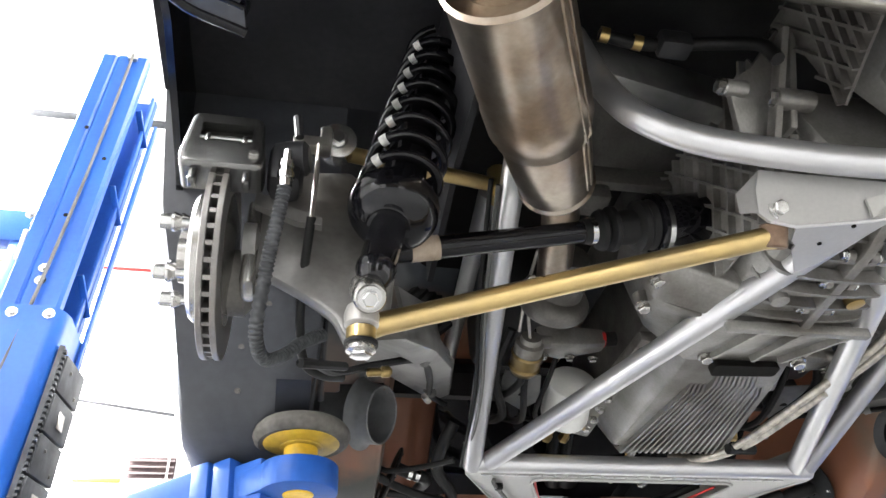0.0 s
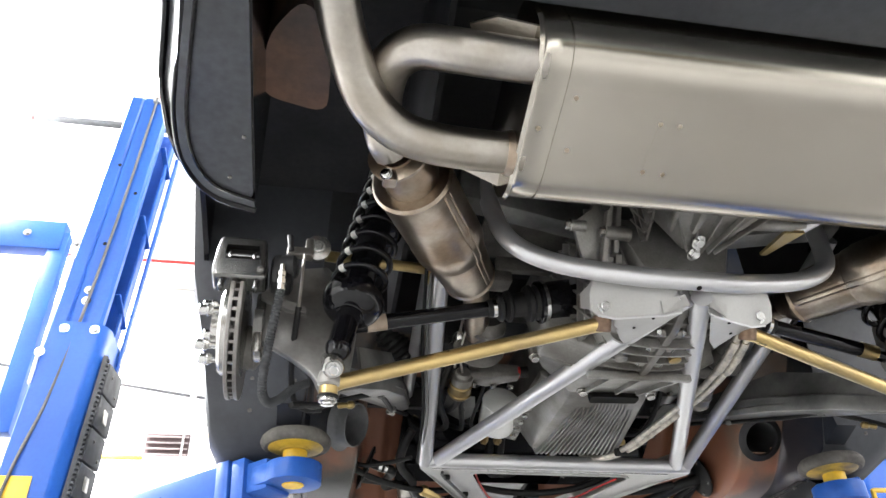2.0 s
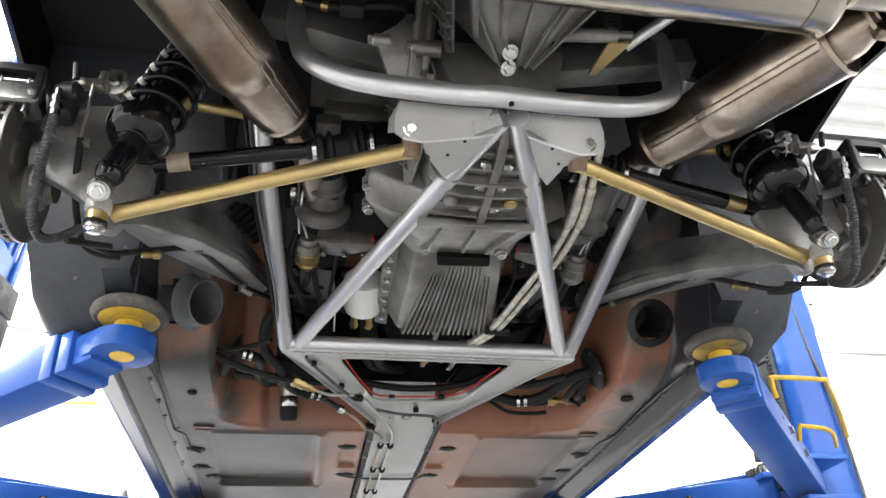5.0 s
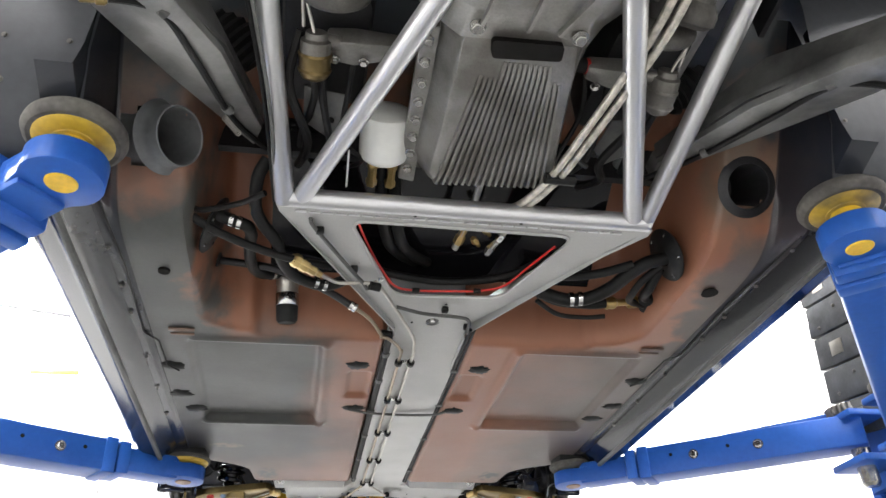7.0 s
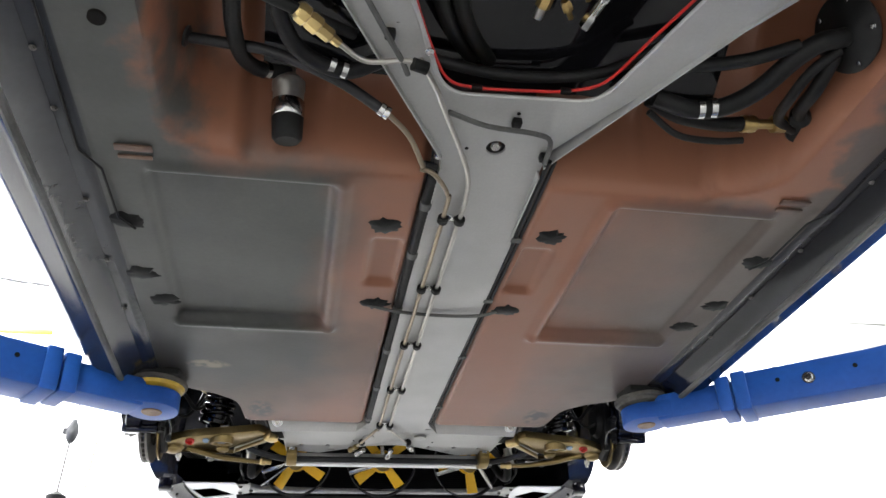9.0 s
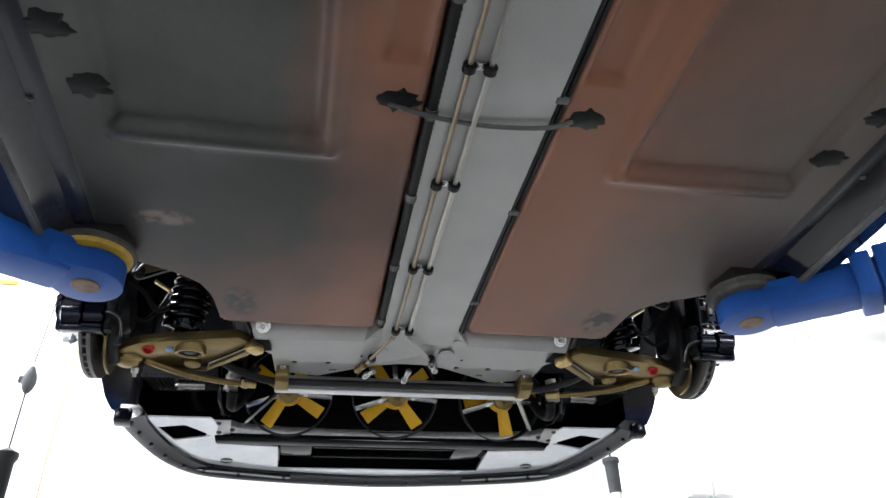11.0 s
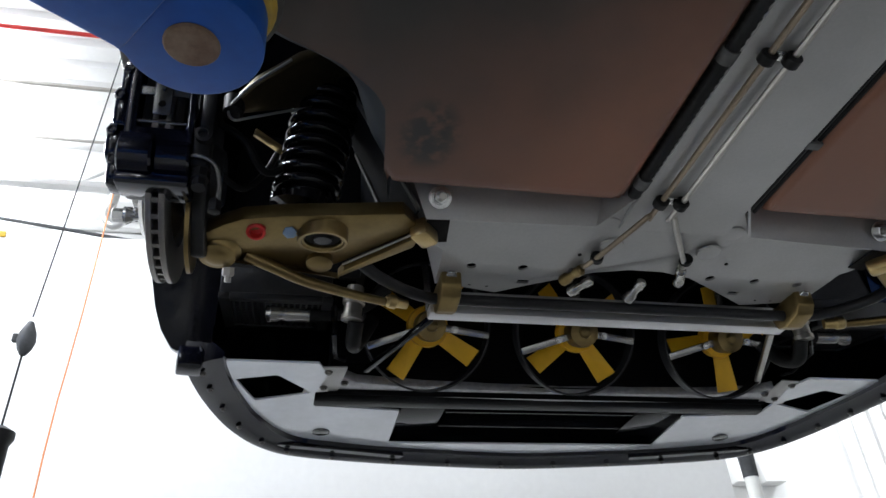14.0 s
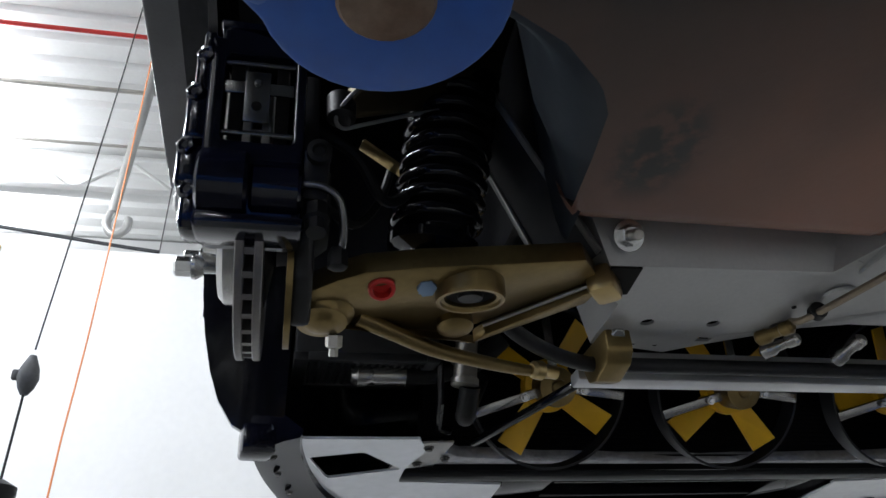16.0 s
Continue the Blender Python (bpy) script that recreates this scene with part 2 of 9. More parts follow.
    mix = n.new("ShaderNodeMix")
    mix.data_type = "RGBA"
    mix.inputs["B"].default_value = (0.25, 0.102, 0.057, 1)
    tan = n.new("ShaderNodeMix")
    tan.data_type = "RGBA"
    tan.inputs["A"].default_value, tan.inputs["B"].default_value = (0.25, 0.102, 0.057, 1), (0.150, 0.100, 0.070, 1)
    l.new(math("MULTIPLY", pod, ramp(math("ADD", cloud.outputs["Fac"], tear), 0.36, 0.56)), tan.inputs["Factor"])
    high = n.new("ShaderNodeMix")
    high.data_type = "RGBA"
    high.inputs["B"].default_value = (0.034, 0.039, 0.047, 1)
    l.new(tan.outputs["Result"], high.inputs["A"])
    l.new(math("SUBTRACT", 1.0, ramp(math("ADD", y, tear), 1.03, 1.13)), high.inputs["Factor"])
    l.new(high.outputs["Result"], mix.inputs["B"])
    # darker grey over the front of one side
    front_dark = n.new("ShaderNodeMix")
    front_dark.data_type = "RGBA"
    front_dark.inputs["B"].default_value = (0.019, 0.019, 0.017, 1)
    l.new(grey, front_dark.inputs["A"])
    l.new(math("MULTIPLY", left, 0.9), front_dark.inputs["Factor"])
    l.new(front_dark.outputs["Result"], mix.inputs["A"])
    l.new(math("MULTIPLY", bare, 0.92), mix.inputs["Factor"])
    # charcoal outer strip
    dark = n.new("ShaderNodeMix")
    dark.data_type = "RGBA"
    dark.inputs["B"].default_value = (0.017, 0.019, 0.026, 1)
    plain = math("ABSOLUTE", xyz.outputs["X"], None)
    l.new(mix.outputs["Result"], dark.inputs["A"])
    edge = ramp(plain, 0.668, 0.674)
    l.new(math("MULTIPLY", edge, 0.9), dark.inputs["Factor"])
    rough = bsdf.inputs["Roughness"].links[0].from_socket
    l.new(math("MULTIPLY", rough, math("SUBTRACT", 1.0, math("MULTIPLY", edge, 0.55))), bsdf.inputs["Roughness"])
    # black smudge by the front wheel arch and dusty streaks
    streak = n.new("ShaderNodeTexNoise")
    streak.inputs["Scale"].default_value, streak.inputs["Detail"].default_value = 38.0, 4.0
    l.new(co.outputs["Object"], streak.inputs["Vector"])
    dx = math("DIVIDE", math("SUBTRACT", plain, 0.420), 0.042)
    dy = math("DIVIDE", math("SUBTRACT", xyz.outputs["Y"], 2.850), 0.070)
    d2 = math("ADD", math("MULTIPLY", dx, dx), math("MULTIPLY", dy, dy))
    spot = math("MULTIPLY", math("SUBTRACT", 1.0, ramp(d2, 0.1, 1.3)), ramp(streak.outputs["Fac"], 0.38, 0.56))
    smudge = n.new("ShaderNodeMix")
    smudge.data_type = "RGBA"
    smudge.inputs["B"].default_value = (0.016, 0.015, 0.014, 1)
    l.new(dark.outputs["Result"], smudge.inputs["A"])
    l.new(math("MULTIPLY", spot, 0.95), smudge.inputs["Factor"])
    # pale rubbed patch by one front pad
    px_, py_ = math("DIVIDE", math("ADD", xyz.outputs["X"], 0.545), 0.058), math("DIVIDE", math("SUBTRACT", xyz.outputs["Y"], 2.548), 0.026)
    p2 = math("ADD", math("MULTIPLY", px_, px_), math("MULTIPLY", py_, py_))
    rub = math("MULTIPLY", math("SUBTRACT", 1.0, ramp(math("ADD", p2, math("MULTIPLY", tear, 6.0)), 0.3, 1.2)), ramp(streak.outputs["Fac"], 0.30, 0.55))
    rubbed = n.new("ShaderNodeMix")
    rubbed.data_type = "RGBA"
    rubbed.inputs["B"].default_value = (0.17, 0.125, 0.088, 1)
    l.new(smudge.outputs["Result"], rubbed.inputs["A"])
    l.new(math("MULTIPLY", rub, 0.8), rubbed.inputs["Factor"])
    l.new(rubbed.outputs["Result"], bsdf.inputs["Base Color"])
    return m


PAN = pan_material()


# ---- mesh helpers ----
def finish(bm, name, mat, sharp=38):
    bmesh.ops.recalc_face_normals(bm, faces=bm.faces)
    me = bpy.data.meshes.new(name)
    bm.to_mesh(me)
    bm.free()
    me.materials.append(mat)
    me.polygons.foreach_set("use_smooth", [True] * len(me.polygons))
    me.set_sharp_from_angle(angle=radians(sharp))
    return me


def thing(name, base, label, category, group="", kind=""):
    ob = new(name)
    ob.empty_display_size = 0.1
    ob.matrix_basis = Matrix.Translation(base)
    return tagged(ob, label, category, group, kind)


def attach(ob, parent):
    ob.parent = parent
    if parent.parent is None:
        ob.matrix_parent_inverse = parent.matrix_basis.inverted()
    return ob


def part(name, bm, mat, parent, label="", sharp=38):
    return tagged(attach(new(name, finish(bm, name, mat, sharp)), parent), label)


def solo(name, bm, mat, label, category, group="", kind="", sharp=38):
    return tagged(new(name, finish(bm, name, mat, sharp)), label, category, group, kind)


def piece(name, mesh, m, parent, label=""):
    ob = new(name, mesh)
    attach(ob, parent)
    ob.matrix_basis = m
    return tagged(ob, label)


def smooth(pts, k=6):
    """Catmull-Rom through the points."""
    p = [Vector(q) for q in pts]
    p = [2 * p[0] - p[1], *p, 2 * p[-1] - p[-2]]
    out = []
    for i in range(1, len(p) - 2):
        a, b, c, d = p[i - 1 : i + 3]
        for j in range(k):
            t = j / k
            out.append(0.5 * (2 * b + (c - a) * t + (2 * a - 5 * b + 4 * c - d) * t * t + (3 * b - a - 3 * c + d) * t**3))
    return out + [p[-2]]


def tube(bm, pts, r, n=12, caps=True):
    """A round tube along the points; r may be a number or one number a point."""
    pts = [Vector(p) for p in pts]
    rs = [r] * len(pts) if isinstance(r, (int, float)) else r
    t0 = (pts[1] - pts[0]).normalized()
    u = t0.orthogonal().normalized()
    rings = []
    for i, p in enumerate(pts):
        t = (pts[min(i + 1, len(pts) - 1)] - pts[max(i - 1, 0)]).normalized()
        u = (u - t * u.dot(t)).normalized()
        w = t.cross(u)
        rings.append([bm.verts.new(p + rs[i] * (math.cos(a) * u + math.sin(a) * w)) for a in (2 * math.pi * j / n for j in range(n))])
    for a, b in zip(rings, rings[1:]):
        for j in range(n):
            bm.faces.new((a[j], a[(j + 1) % n], b[(j + 1) % n], b[j]))
    if caps:
        bm.faces.new(rings[0][::-1])
        bm.faces.new(rings[-1])
    return bm


def frame_of(axis):
    z = Vector(axis).normalized()
    x = z.orthogonal().normalized()
    return x, z.cross(x), z


def lathe(bm, origin, axis, profile, n=24):
    """Profile rows (distance along the axis, radius), turned round it."""
    o = Vector(origin)
    x, y, z = frame_of(axis)
    rings = []
    for h, r in profile:
        rings.append([bm.verts.new(o + z * h + max(r, 1e-4) * (math.cos(a) * x + math.sin(a) * y)) for a in (2 * math.pi * j / n for j in range(n))])
    for a, b in zip(rings, rings[1:]):
        for j in range(n):
            bm.faces.new((a[j], a[(j + 1) % n], b[(j + 1) % n], b[j]))
    bm.faces.new(rings[0][::-1])
    bm.faces.new(rings[-1])
    return bm


def box(bm, m, size, bevel=0.003):
    """A box of that size at the pose m (or the place m), with rounded edges."""
    if not isinstance(m, Matrix):
        m = Matrix.Translation(m)
    made = bmesh.ops.create_cube(bm, size=1.0, matrix=m @ Matrix.Diagonal((*size, 1)))
    if bevel:
        edges = list({e for v in made["verts"] for e in v.link_edges})
        bmesh.ops.bevel(bm, geom=edges, offset=min(bevel, min(size) * 0.3), segments=2, profile=0.5, affect="EDGES")
    return bm


def beam(bm, a, b, w, h, up=(0, 0, 1), bevel=0.004):
    """A box beam from a to b, w wide and h high."""
    a, b = Vector(a), Vector(b)
    y = (b - a).normalized()
    x = y.cross(Vector(up)).normalized()
    z = x.cross(y)
    m = Matrix((x, y, z)).transposed().to_4x4()
    m.translation = (a + b) / 2
    return box(bm, m, (w, (b - a).length, h), bevel)


def prism(bm, outline, thick, place=None, bevel=0.0):
    """An outline of points in the plane (given as 3D points) made solid along the vector thick."""
    tv = Vector(thick)
    a = [bm.verts.new(Vector(p)) for p in outline]
    b = [bm.verts.new(Vector(p) + tv) for p in outline]
    n = len(a)
    faces = [bm.faces.new(a[::-1]), bm.faces.new(b)] + [bm.faces.new((a[i], a[(i + 1) % n], b[(i + 1) % n], b[i])) for i in range(n)]
    if bevel:
        bmesh.ops.recalc_face_normals(bm, faces=faces)
        edges = list({e for f in faces for e in f.edges})
        bmesh.ops.bevel(bm, geom=edges, offset=bevel, segments=2, profile=0.5, affect="EDGES")
    return bm


def rounded(poly, r, k=4):
    """A closed outline of 2D points with its corners rounded."""
    out, n = [], len(poly)
    for i in range(n):
        p0, p, p1 = Vector(poly[i - 1]), Vector(poly[i]), Vector(poly[(i + 1) % n])
        d0, d1 = (p0 - p), (p1 - p)
        q = min(r, d0.length * 0.45, d1.length * 0.45)
        a, b = p + d0.normalized() * q, p + d1.normalized() * q
        out += [((1 - t) ** 2 * a + 2 * t * (1 - t) * p + t * t * b) for t in (j / k for j in range(k + 1))]
    return out


def circle(cx, cy, r, n=16):
    return [Vector((cx + r * math.cos(2 * math.pi * j / n), cy + r * math.sin(2 * math.pi * j / n))) for j in range(n)]


def plate(bm, outline, holes, lift, thick):
    """A sheet with holes: 2D outlines, lift(x, y) gives the 3D place, thick the vector of its thickness."""
    tv = Vector(thick)
    edges, loops = [], []
    for loop in (outline, *holes):
        vs = [bm.verts.new(Vector(lift(p[0], p[1]))) for p in loop]
        loops.append(vs)
        edges += [bm.edges.new((vs[i], vs[(i + 1) % len(vs)])) for i in range(len(vs))]
    made = bmesh.ops.triangle_fill(bm, use_beauty=True, use_dissolve=False, edges=edges)
    faces = [g for g in made["geom"] if isinstance(g, bmesh.types.BMFace)]
    twin = {v: bm.verts.new(v.co + tv) for vs in loops for v in vs}
    for f in faces:
        bm.faces.new([twin[v] for v in reversed(f.verts)])
    for vs in loops:
        for i in range(len(vs)):
            a, b = vs[i], vs[(i + 1) % len(vs)]
            bm.faces.new((a, b, twin[b], twin[a]))
    return bm


def coil(bm, a, b, radius, wire, turns, n=8, steps=22):
    a, b = Vector(a), Vector(b)
    x, y, z = frame_of(b - a)
    pts = []
    for i in range(int(turns * steps) + 1):
        q = 2 * math.pi * i / steps
        pts.append(a + (b - a) * (i / (turns * steps)) + radius * (math.cos(q) * x + math.sin(q) * y))
    return tube(bm, pts, wire, n)


def bellows(a, b, r0, r1, rings):
    """Profile of a corrugated boot or hose between two radii, along the length of a to b."""
    length = (Vector(b) - Vector(a)).length
    out = []
    for i in range(rings * 2 + 1):
        t = i / (rings * 2)
        r = r0 + (r1 - r0) * t
        out.append((t * length, r if i % 2 else r * 0.82))
    return out


def bolt_mesh(name, mat, r=0.008, head=0.006, washer=1.45):
    bm = bmesh.new()
    lathe(bm, (0, 0, 0), (0, 0, 1), [(-0.001, r * washer), (0.0015, r * washer), (0.0015, r * washer * 0.98)], 16)
    lathe(bm, (0, 0, 0.0015), (0, 0, 1), [(0, r), (head * 0.85, r), (head, r * 0.86)], 6)
    return finish(bm, name, mat, 25)


BOLT = bolt_mesh("bolt", CHROME)
BOLT_DARK = bolt_mesh("bolt_dark", CAST_DARK)
BOLT_CAST = bolt_mesh("bolt_cast", MACHINED, 0.008, 0.007, 1.3)


def bolt(parent, place, axis, mesh=None, size=1.0, name="bolt"):
    x, y, z = frame_of(axis)
    m = Matrix((x, y, z)).transposed().to_4x4() @ Matrix.Scale(size, 4)
    m.translation = place
    return piece(name, mesh or BOLT, m, parent)


def seg(a, b, t):
    return Vector(a).lerp(Vector(b), t)

# ---- the workshop ----
X0, X1, Y0, Y1, TOP = -9.0, 9.5, -9.0, 9.6, 6.0


def workshop():
    bm = bmesh.new()
    box(bm, ((X0 + X1) / 2, (Y0 + Y1) / 2, -0.1), (X1 - X0 + 0.6, Y1 - Y0 + 0.6, 0.2), 0)
    solo("floor", bm, CONCRETE, "light grey coated concrete workshop floor", "floor", kind="structure")
    # added dark slab, out of view: weakens bounced light under the car
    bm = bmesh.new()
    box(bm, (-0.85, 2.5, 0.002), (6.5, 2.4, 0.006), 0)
    solo("floor_bay", bm, LOW_BOUNCE, "unseen dark slab added on the floor to cut bounced light", "floor", kind="structure")
    walls = (("wall_north", (X0, Y1, 0), (X1, Y1 + 0.25, TOP)), ("wall_west", (X0 - 0.25, Y0, 0), (X0, Y1 + 0.25, TOP)), ("wall_east", (X1, Y0, 0), (X1 + 0.25, Y1 + 0.25, TOP)))
    for name, a, b in walls:
        bm = bmesh.new()
        a, b = Vector(a), Vector(b)
        box(bm, (a + b) / 2, b - a, 0)
        solo(name, bm, WHITE_PAINT, "plain white painted workshop wall", "wall", kind="structure")
    # unseen wall; its two door openings are added to let sky light in
    bm = bmesh.new()
    hole = [Vector(p) for p in ((-6, 0.02), (-0.8, 0.02), (-0.8, 4.2), (-6, 4.2))]
    hole2 = [Vector(p) for p in ((1.2, 0.02), (6.4, 0.02), (6.4, 4.2), (1.2, 4.2))]
    plate(bm, [Vector(p) for p in ((X0 - 0.25, 0), (X1 + 0.25, 0), (X1 + 0.25, TOP), (X0 - 0.25, TOP))], [hole, hole2], lambda x, z: (x, Y0 - 0.25, z), (0, 0.25, 0))
    solo("wall_south", bm, WHITE_PAINT, "unseen white workshop wall with two added openings for daylight", "wall", kind="structure")
    # corrugated roof deck, ribs along x
    bm = bmesh.new()
    prof, y = [], Y0 - 0.25
    while y < Y1 + 0.25:
        prof += [(y, TOP), (y + 0.09, TOP), (y + 0.12, TOP + 0.045), (y + 0.21, TOP + 0.045), (y + 0.24, TOP)]
        y += 0.24
    rows = [[bm.verts.new((x, a, b)) for a, b in prof] for x in (X0 - 0.25, X1 + 0.25)]
    for i in range(len(prof) - 1):
        bm.faces.new((rows[0][i], rows[0][i + 1], rows[1][i + 1], rows[1][i]))
    box(bm, ((X0 + X1) / 2, (Y0 + Y1) / 2, TOP + 0.15), (X1 - X0 + 0.6, Y1 - Y0 + 0.6, 0.08), 0)
    solo("ceiling", bm, WHITE_PAINT, "white corrugated steel roof deck", "ceiling", kind="structure", sharp=20)
    # open-web joists under the deck
    for y in (-6.4, -2.6, 1.2, 5.15, 8.2):
        bm = bmesh.new()
        for z in (TOP - 0.05, TOP - 0.42):
            beam(bm, (X0, y, z), (X1, y, z), 0.10, 0.06)
        x, up = X0 + 0.1, True
        while x < X1 - 0.5:
            a, b = (x, y, TOP - 0.4 if up else TOP - 0.06), (x + 0.45, y, TOP - 0.06 if up else TOP - 0.4)
            tube(bm, [a, b], 0.016, 6)
            x, up = x + 0.45, not up
        solo("roof_joist", bm, WHITE_PAINT, "white open-web steel roof joist", "joist", kind="structure")
    # added strip lamps, all but one at guessed places; two brighten the partition
    for x, ys in ((0.0, (-6.4, 1.2)), (-3.6, (-6.4, 3.0, 7.2)), (3.6, (-6.4, 7.2)), (-6.6, (-6.4, 3.0)), (6.6, (-6.4, 7.2))):
        for y in ys:
            y += 0.6
            base = thing("strip_lamp", (x, y, TOP - 0.5), "white linear strip lamp added below the roof", "lamp", "strip lamps")
            bm = bmesh.new()
            box(bm, (x, y, TOP - 0.52), (0.16, 2.6, 0.07), 0.01)
            part("housing", bm, WHITE_PAINT, base)
            for dy in (-1.0, 1.0):
                bm = bmesh.new()
                tube(bm, [(x, y + dy, TOP - 0.50), (x, y + dy, TOP + 0.02)], 0.006, 6)
                part("hanger", bm, STEEL_LINE, base)
            area("strip_lamp_light", (x, y, TOP - 0.60), (x, y, 0), 0.3, 2.6, LAMP_WATTS * (0.8 if y > 5 else 1.9 if y > 3 else 0.35 if y > 0 else 1.0), (0.95, 0.99, 1.04))
            # added upward light that brightens the roof deck
            area("strip_lamp_uplight", (x, y, TOP - 0.47), (x, y, TOP), 0.3, 2.6, UPLIGHT_WATTS * (1.4 if y > 0 else 1.0), (0.95, 0.99, 1.04))
    # sprinkler pipe, conduits, wall vent
    bm = bmesh.new()
    tube(bm, [(X0, 4.42, 5.84), (X1, 4.42, 5.84)], 0.032, 10)
    p = solo("sprinkler_pipe", bm, GUARD_RUBBER, "grey steel sprinkler pipe under the roof", "pipe", kind="structure")
    for x in (-3.2, 0.4, 4.0):
        bm = bmesh.new()
        lathe(bm, (x - 0.03, 4.42, 5.84), (1, 0, 0), [(0, 0.038), (0.06, 0.038)], 12)
        part("coupling", bm, RED, p, "red pipe coupling")
    vx, vy, vz = -2.50, Y1 - 0.05, 4.84
    vent = thing("louvre_unit", (vx, Y1, vz - 0.18), "dull brown louvred vent in the white wall", "vent", kind="structure")
    for i in range(4):
        bm = bmesh.new()
        box(bm, pose(vx, vy - 0.004, vz - 0.125 + i * 0.082, 30), (0.55, 0.070, 0.012), 0.002)
        part("slat", bm, LOUVRE, vent)
    bm = bmesh.new()
    box(bm, (vx, Y1 - 0.006, vz), (0.57, 0.012, 0.36), 0)
    part("backing", bm, LOUVRE_BACK, vent)
    bm = bmesh.new()
    box(bm, (vx + 0.21, vy - 0.052, vz), (0.024, 0.012, 0.36), 0)
    part("strap", bm, WHITE_PAINT, vent, "white upright strap")
    # sagging cable under the roof ahead
    bm = bmesh.new()
    tube(bm, [(X0, 8.0, 5.75), (-5.0, 8.0, 5.30), (-3.33, 8.0, 5.07), (-2.02, 8.0, 4.89), (-1.75, 8.0, 4.86)], 0.016, 6)
    tube(bm, [(-1.75, 8.0, 4.86), (-1.72, 8.0, TOP + 0.02)], 0.005, 6)
    solo("roof_cable", bm, GUARD_RUBBER, "thin dark cable sagging under the roof", "cable", kind="structure")
    # low white partition in front of the end wall, with a yellow strip along part of its top
    bm = bmesh.new()
    box(bm, ((X0 + 1.6) / 2, 5.56, 1.64), (1.6 - X0, 0.12, 3.28), 0.004)
    low = solo("wall_partition", bm, WHITE_PAINT, "low white partition wall with a clean top edge", "wall", kind="structure")
    bm = bmesh.new()
    box(bm, (-2.12, 5.497, 3.262), (0.33, 0.008, 0.030), 0.001)
    part("edge_strip", bm, LIFT_YELLOW, low, "yellow strip along the top edge")
    for x, w in ((5.85, 0.03), (6.08, 0.022), (6.33, 0.03), (6.55, 0.022)):
        bm = bmesh.new()
        tube(bm, [(x, Y1 - 0.06, 0.3), (x, Y1 - 0.06, 5.4)], w, 8)
        solo("wall_conduit", bm, WHITE_PAINT, "thin pale conduit running up the white wall", "conduit", kind="structure")
    for x, h in ((4.35, 0.45), (4.69, 0.62)):
        bm = bmesh.new()
        box(bm, (x, Y1 - 0.1, 3.2 + h / 2), (0.26, 0.18, h), 0.015)
        solo("wall_box", bm, WHITE_PAINT, "pale electrical box on the white wall", "electrical box")
    drop = thing("roof_drop_pipe", (-1.76, 6.55, 4.1), "pale pipe dropping from the roof to a short elbow", "pipe")
    bm = bmesh.new()
    tube(bm, [(-1.67, 6.55, TOP + 0.02), (-1.80, 6.55, 4.22)], 0.032, 14)
    part("pipe", bm, PLATE, drop)
    bm = bmesh.new()
    tube(bm, smooth([(-1.80, 6.55, 4.24), (-1.82, 6.54, 4.12), (-1.76, 6.53, 4.04), (-1.70, 6.54, 4.10), (-1.70, 6.55, 4.18)], 6), 0.026, 12)
    part("elbow", bm, PLATE, drop)
    # red and grey service pipes along the roof and the wall
    for name, y, z, m_, rr, label in (("red_pipe", 6.58, 5.86, RED, 0.018, "red painted pipe under the roof"), ("grey_pipe", 7.2, 5.88, STEEL_LINE, 0.02, "thin grey pipe under the roof"), ("grey_pipe", 7.9, 5.88, STEEL_LINE, 0.015, "thin grey pipe under the roof")):
        bm = bmesh.new()
        tube(bm, [(X0, y, z), (-1.2, y, z)], rr, 10)
        solo(name, bm, m_, label, "pipe", kind="structure")
    # hanging cords
    cord = thing("pull_cord", (-1.45, 4.6, 1.9), "thin dark hanging cord with a grey bulb weight", "cord")
    bm = bmesh.new()
    tube(bm, smooth([(-1.27, 4.6, 6.02), (-1.345, 4.6, 3.87), (-1.394, 4.6, 2.89), (-1.425, 4.6, 2.36)], 4), 0.003, 6)
    tube(bm, [(-1.427, 4.6, 2.24), (-1.43, 4.6, 1.98)], 0.004, 6)
    part("line", bm, RUBBER, cord)
    bm = bmesh.new()
    lathe(bm, (-1.426, 4.6, 2.22), (0, 0, 1), [(0, 0.010), (0.02, 0.022), (0.05, 0.030), (0.08, 0.026), (0.12, 0.010)], 16)
    box(bm, (-1.460, 4.6, 2.28), (0.02, 0.02, 0.03), 0.005)
    part("weight", bm, GUARD_RUBBER, cord)
    bm = bmesh.new()
    lathe(bm, (-1.43, 4.6, 1.70), (0, 0, 1), [(0, 0.034), (0.22, 0.034), (0.24, 0.045), (0.26, 0.045), (0.28, 0.012)], 16)
    part("grip", bm, RUBBER, cord, "dark rubber grip")
    bm = bmesh.new()
    tube(bm, smooth([(-1.40, 5.2, 6.02), (-1.435, 5.2, 3.07), (-1.465, 5.2, 2.09), (-1.45, 5.2, 0.9)], 4), 0.004, 6)
    solo("orange_cord", bm, ORANGE, "thin orange extension cord hanging from the roof", "cord")
    pend = thing("pendant_handle", (1.27, 4.85, 1.5), "grey pendant handle hanging on a thin line", "handle")
    bm = bmesh.new()
    tube(bm, [(1.27, 4.85, 6.02), (1.27, 4.85, 2.08)], 0.005, 6)
    part("line", bm, RUBBER, pend)
    bm = bmesh.new()
    lathe(bm, (1.27, 4.85, 1.90), (0, 0, 1), [(0, 0.03), (0.14, 0.034), (0.15, 0.042), (0.17, 0.042), (0.18, 0.01)], 16)
    part("grip", bm, GUARD_RUBBER, pend)
    bm = bmesh.new()
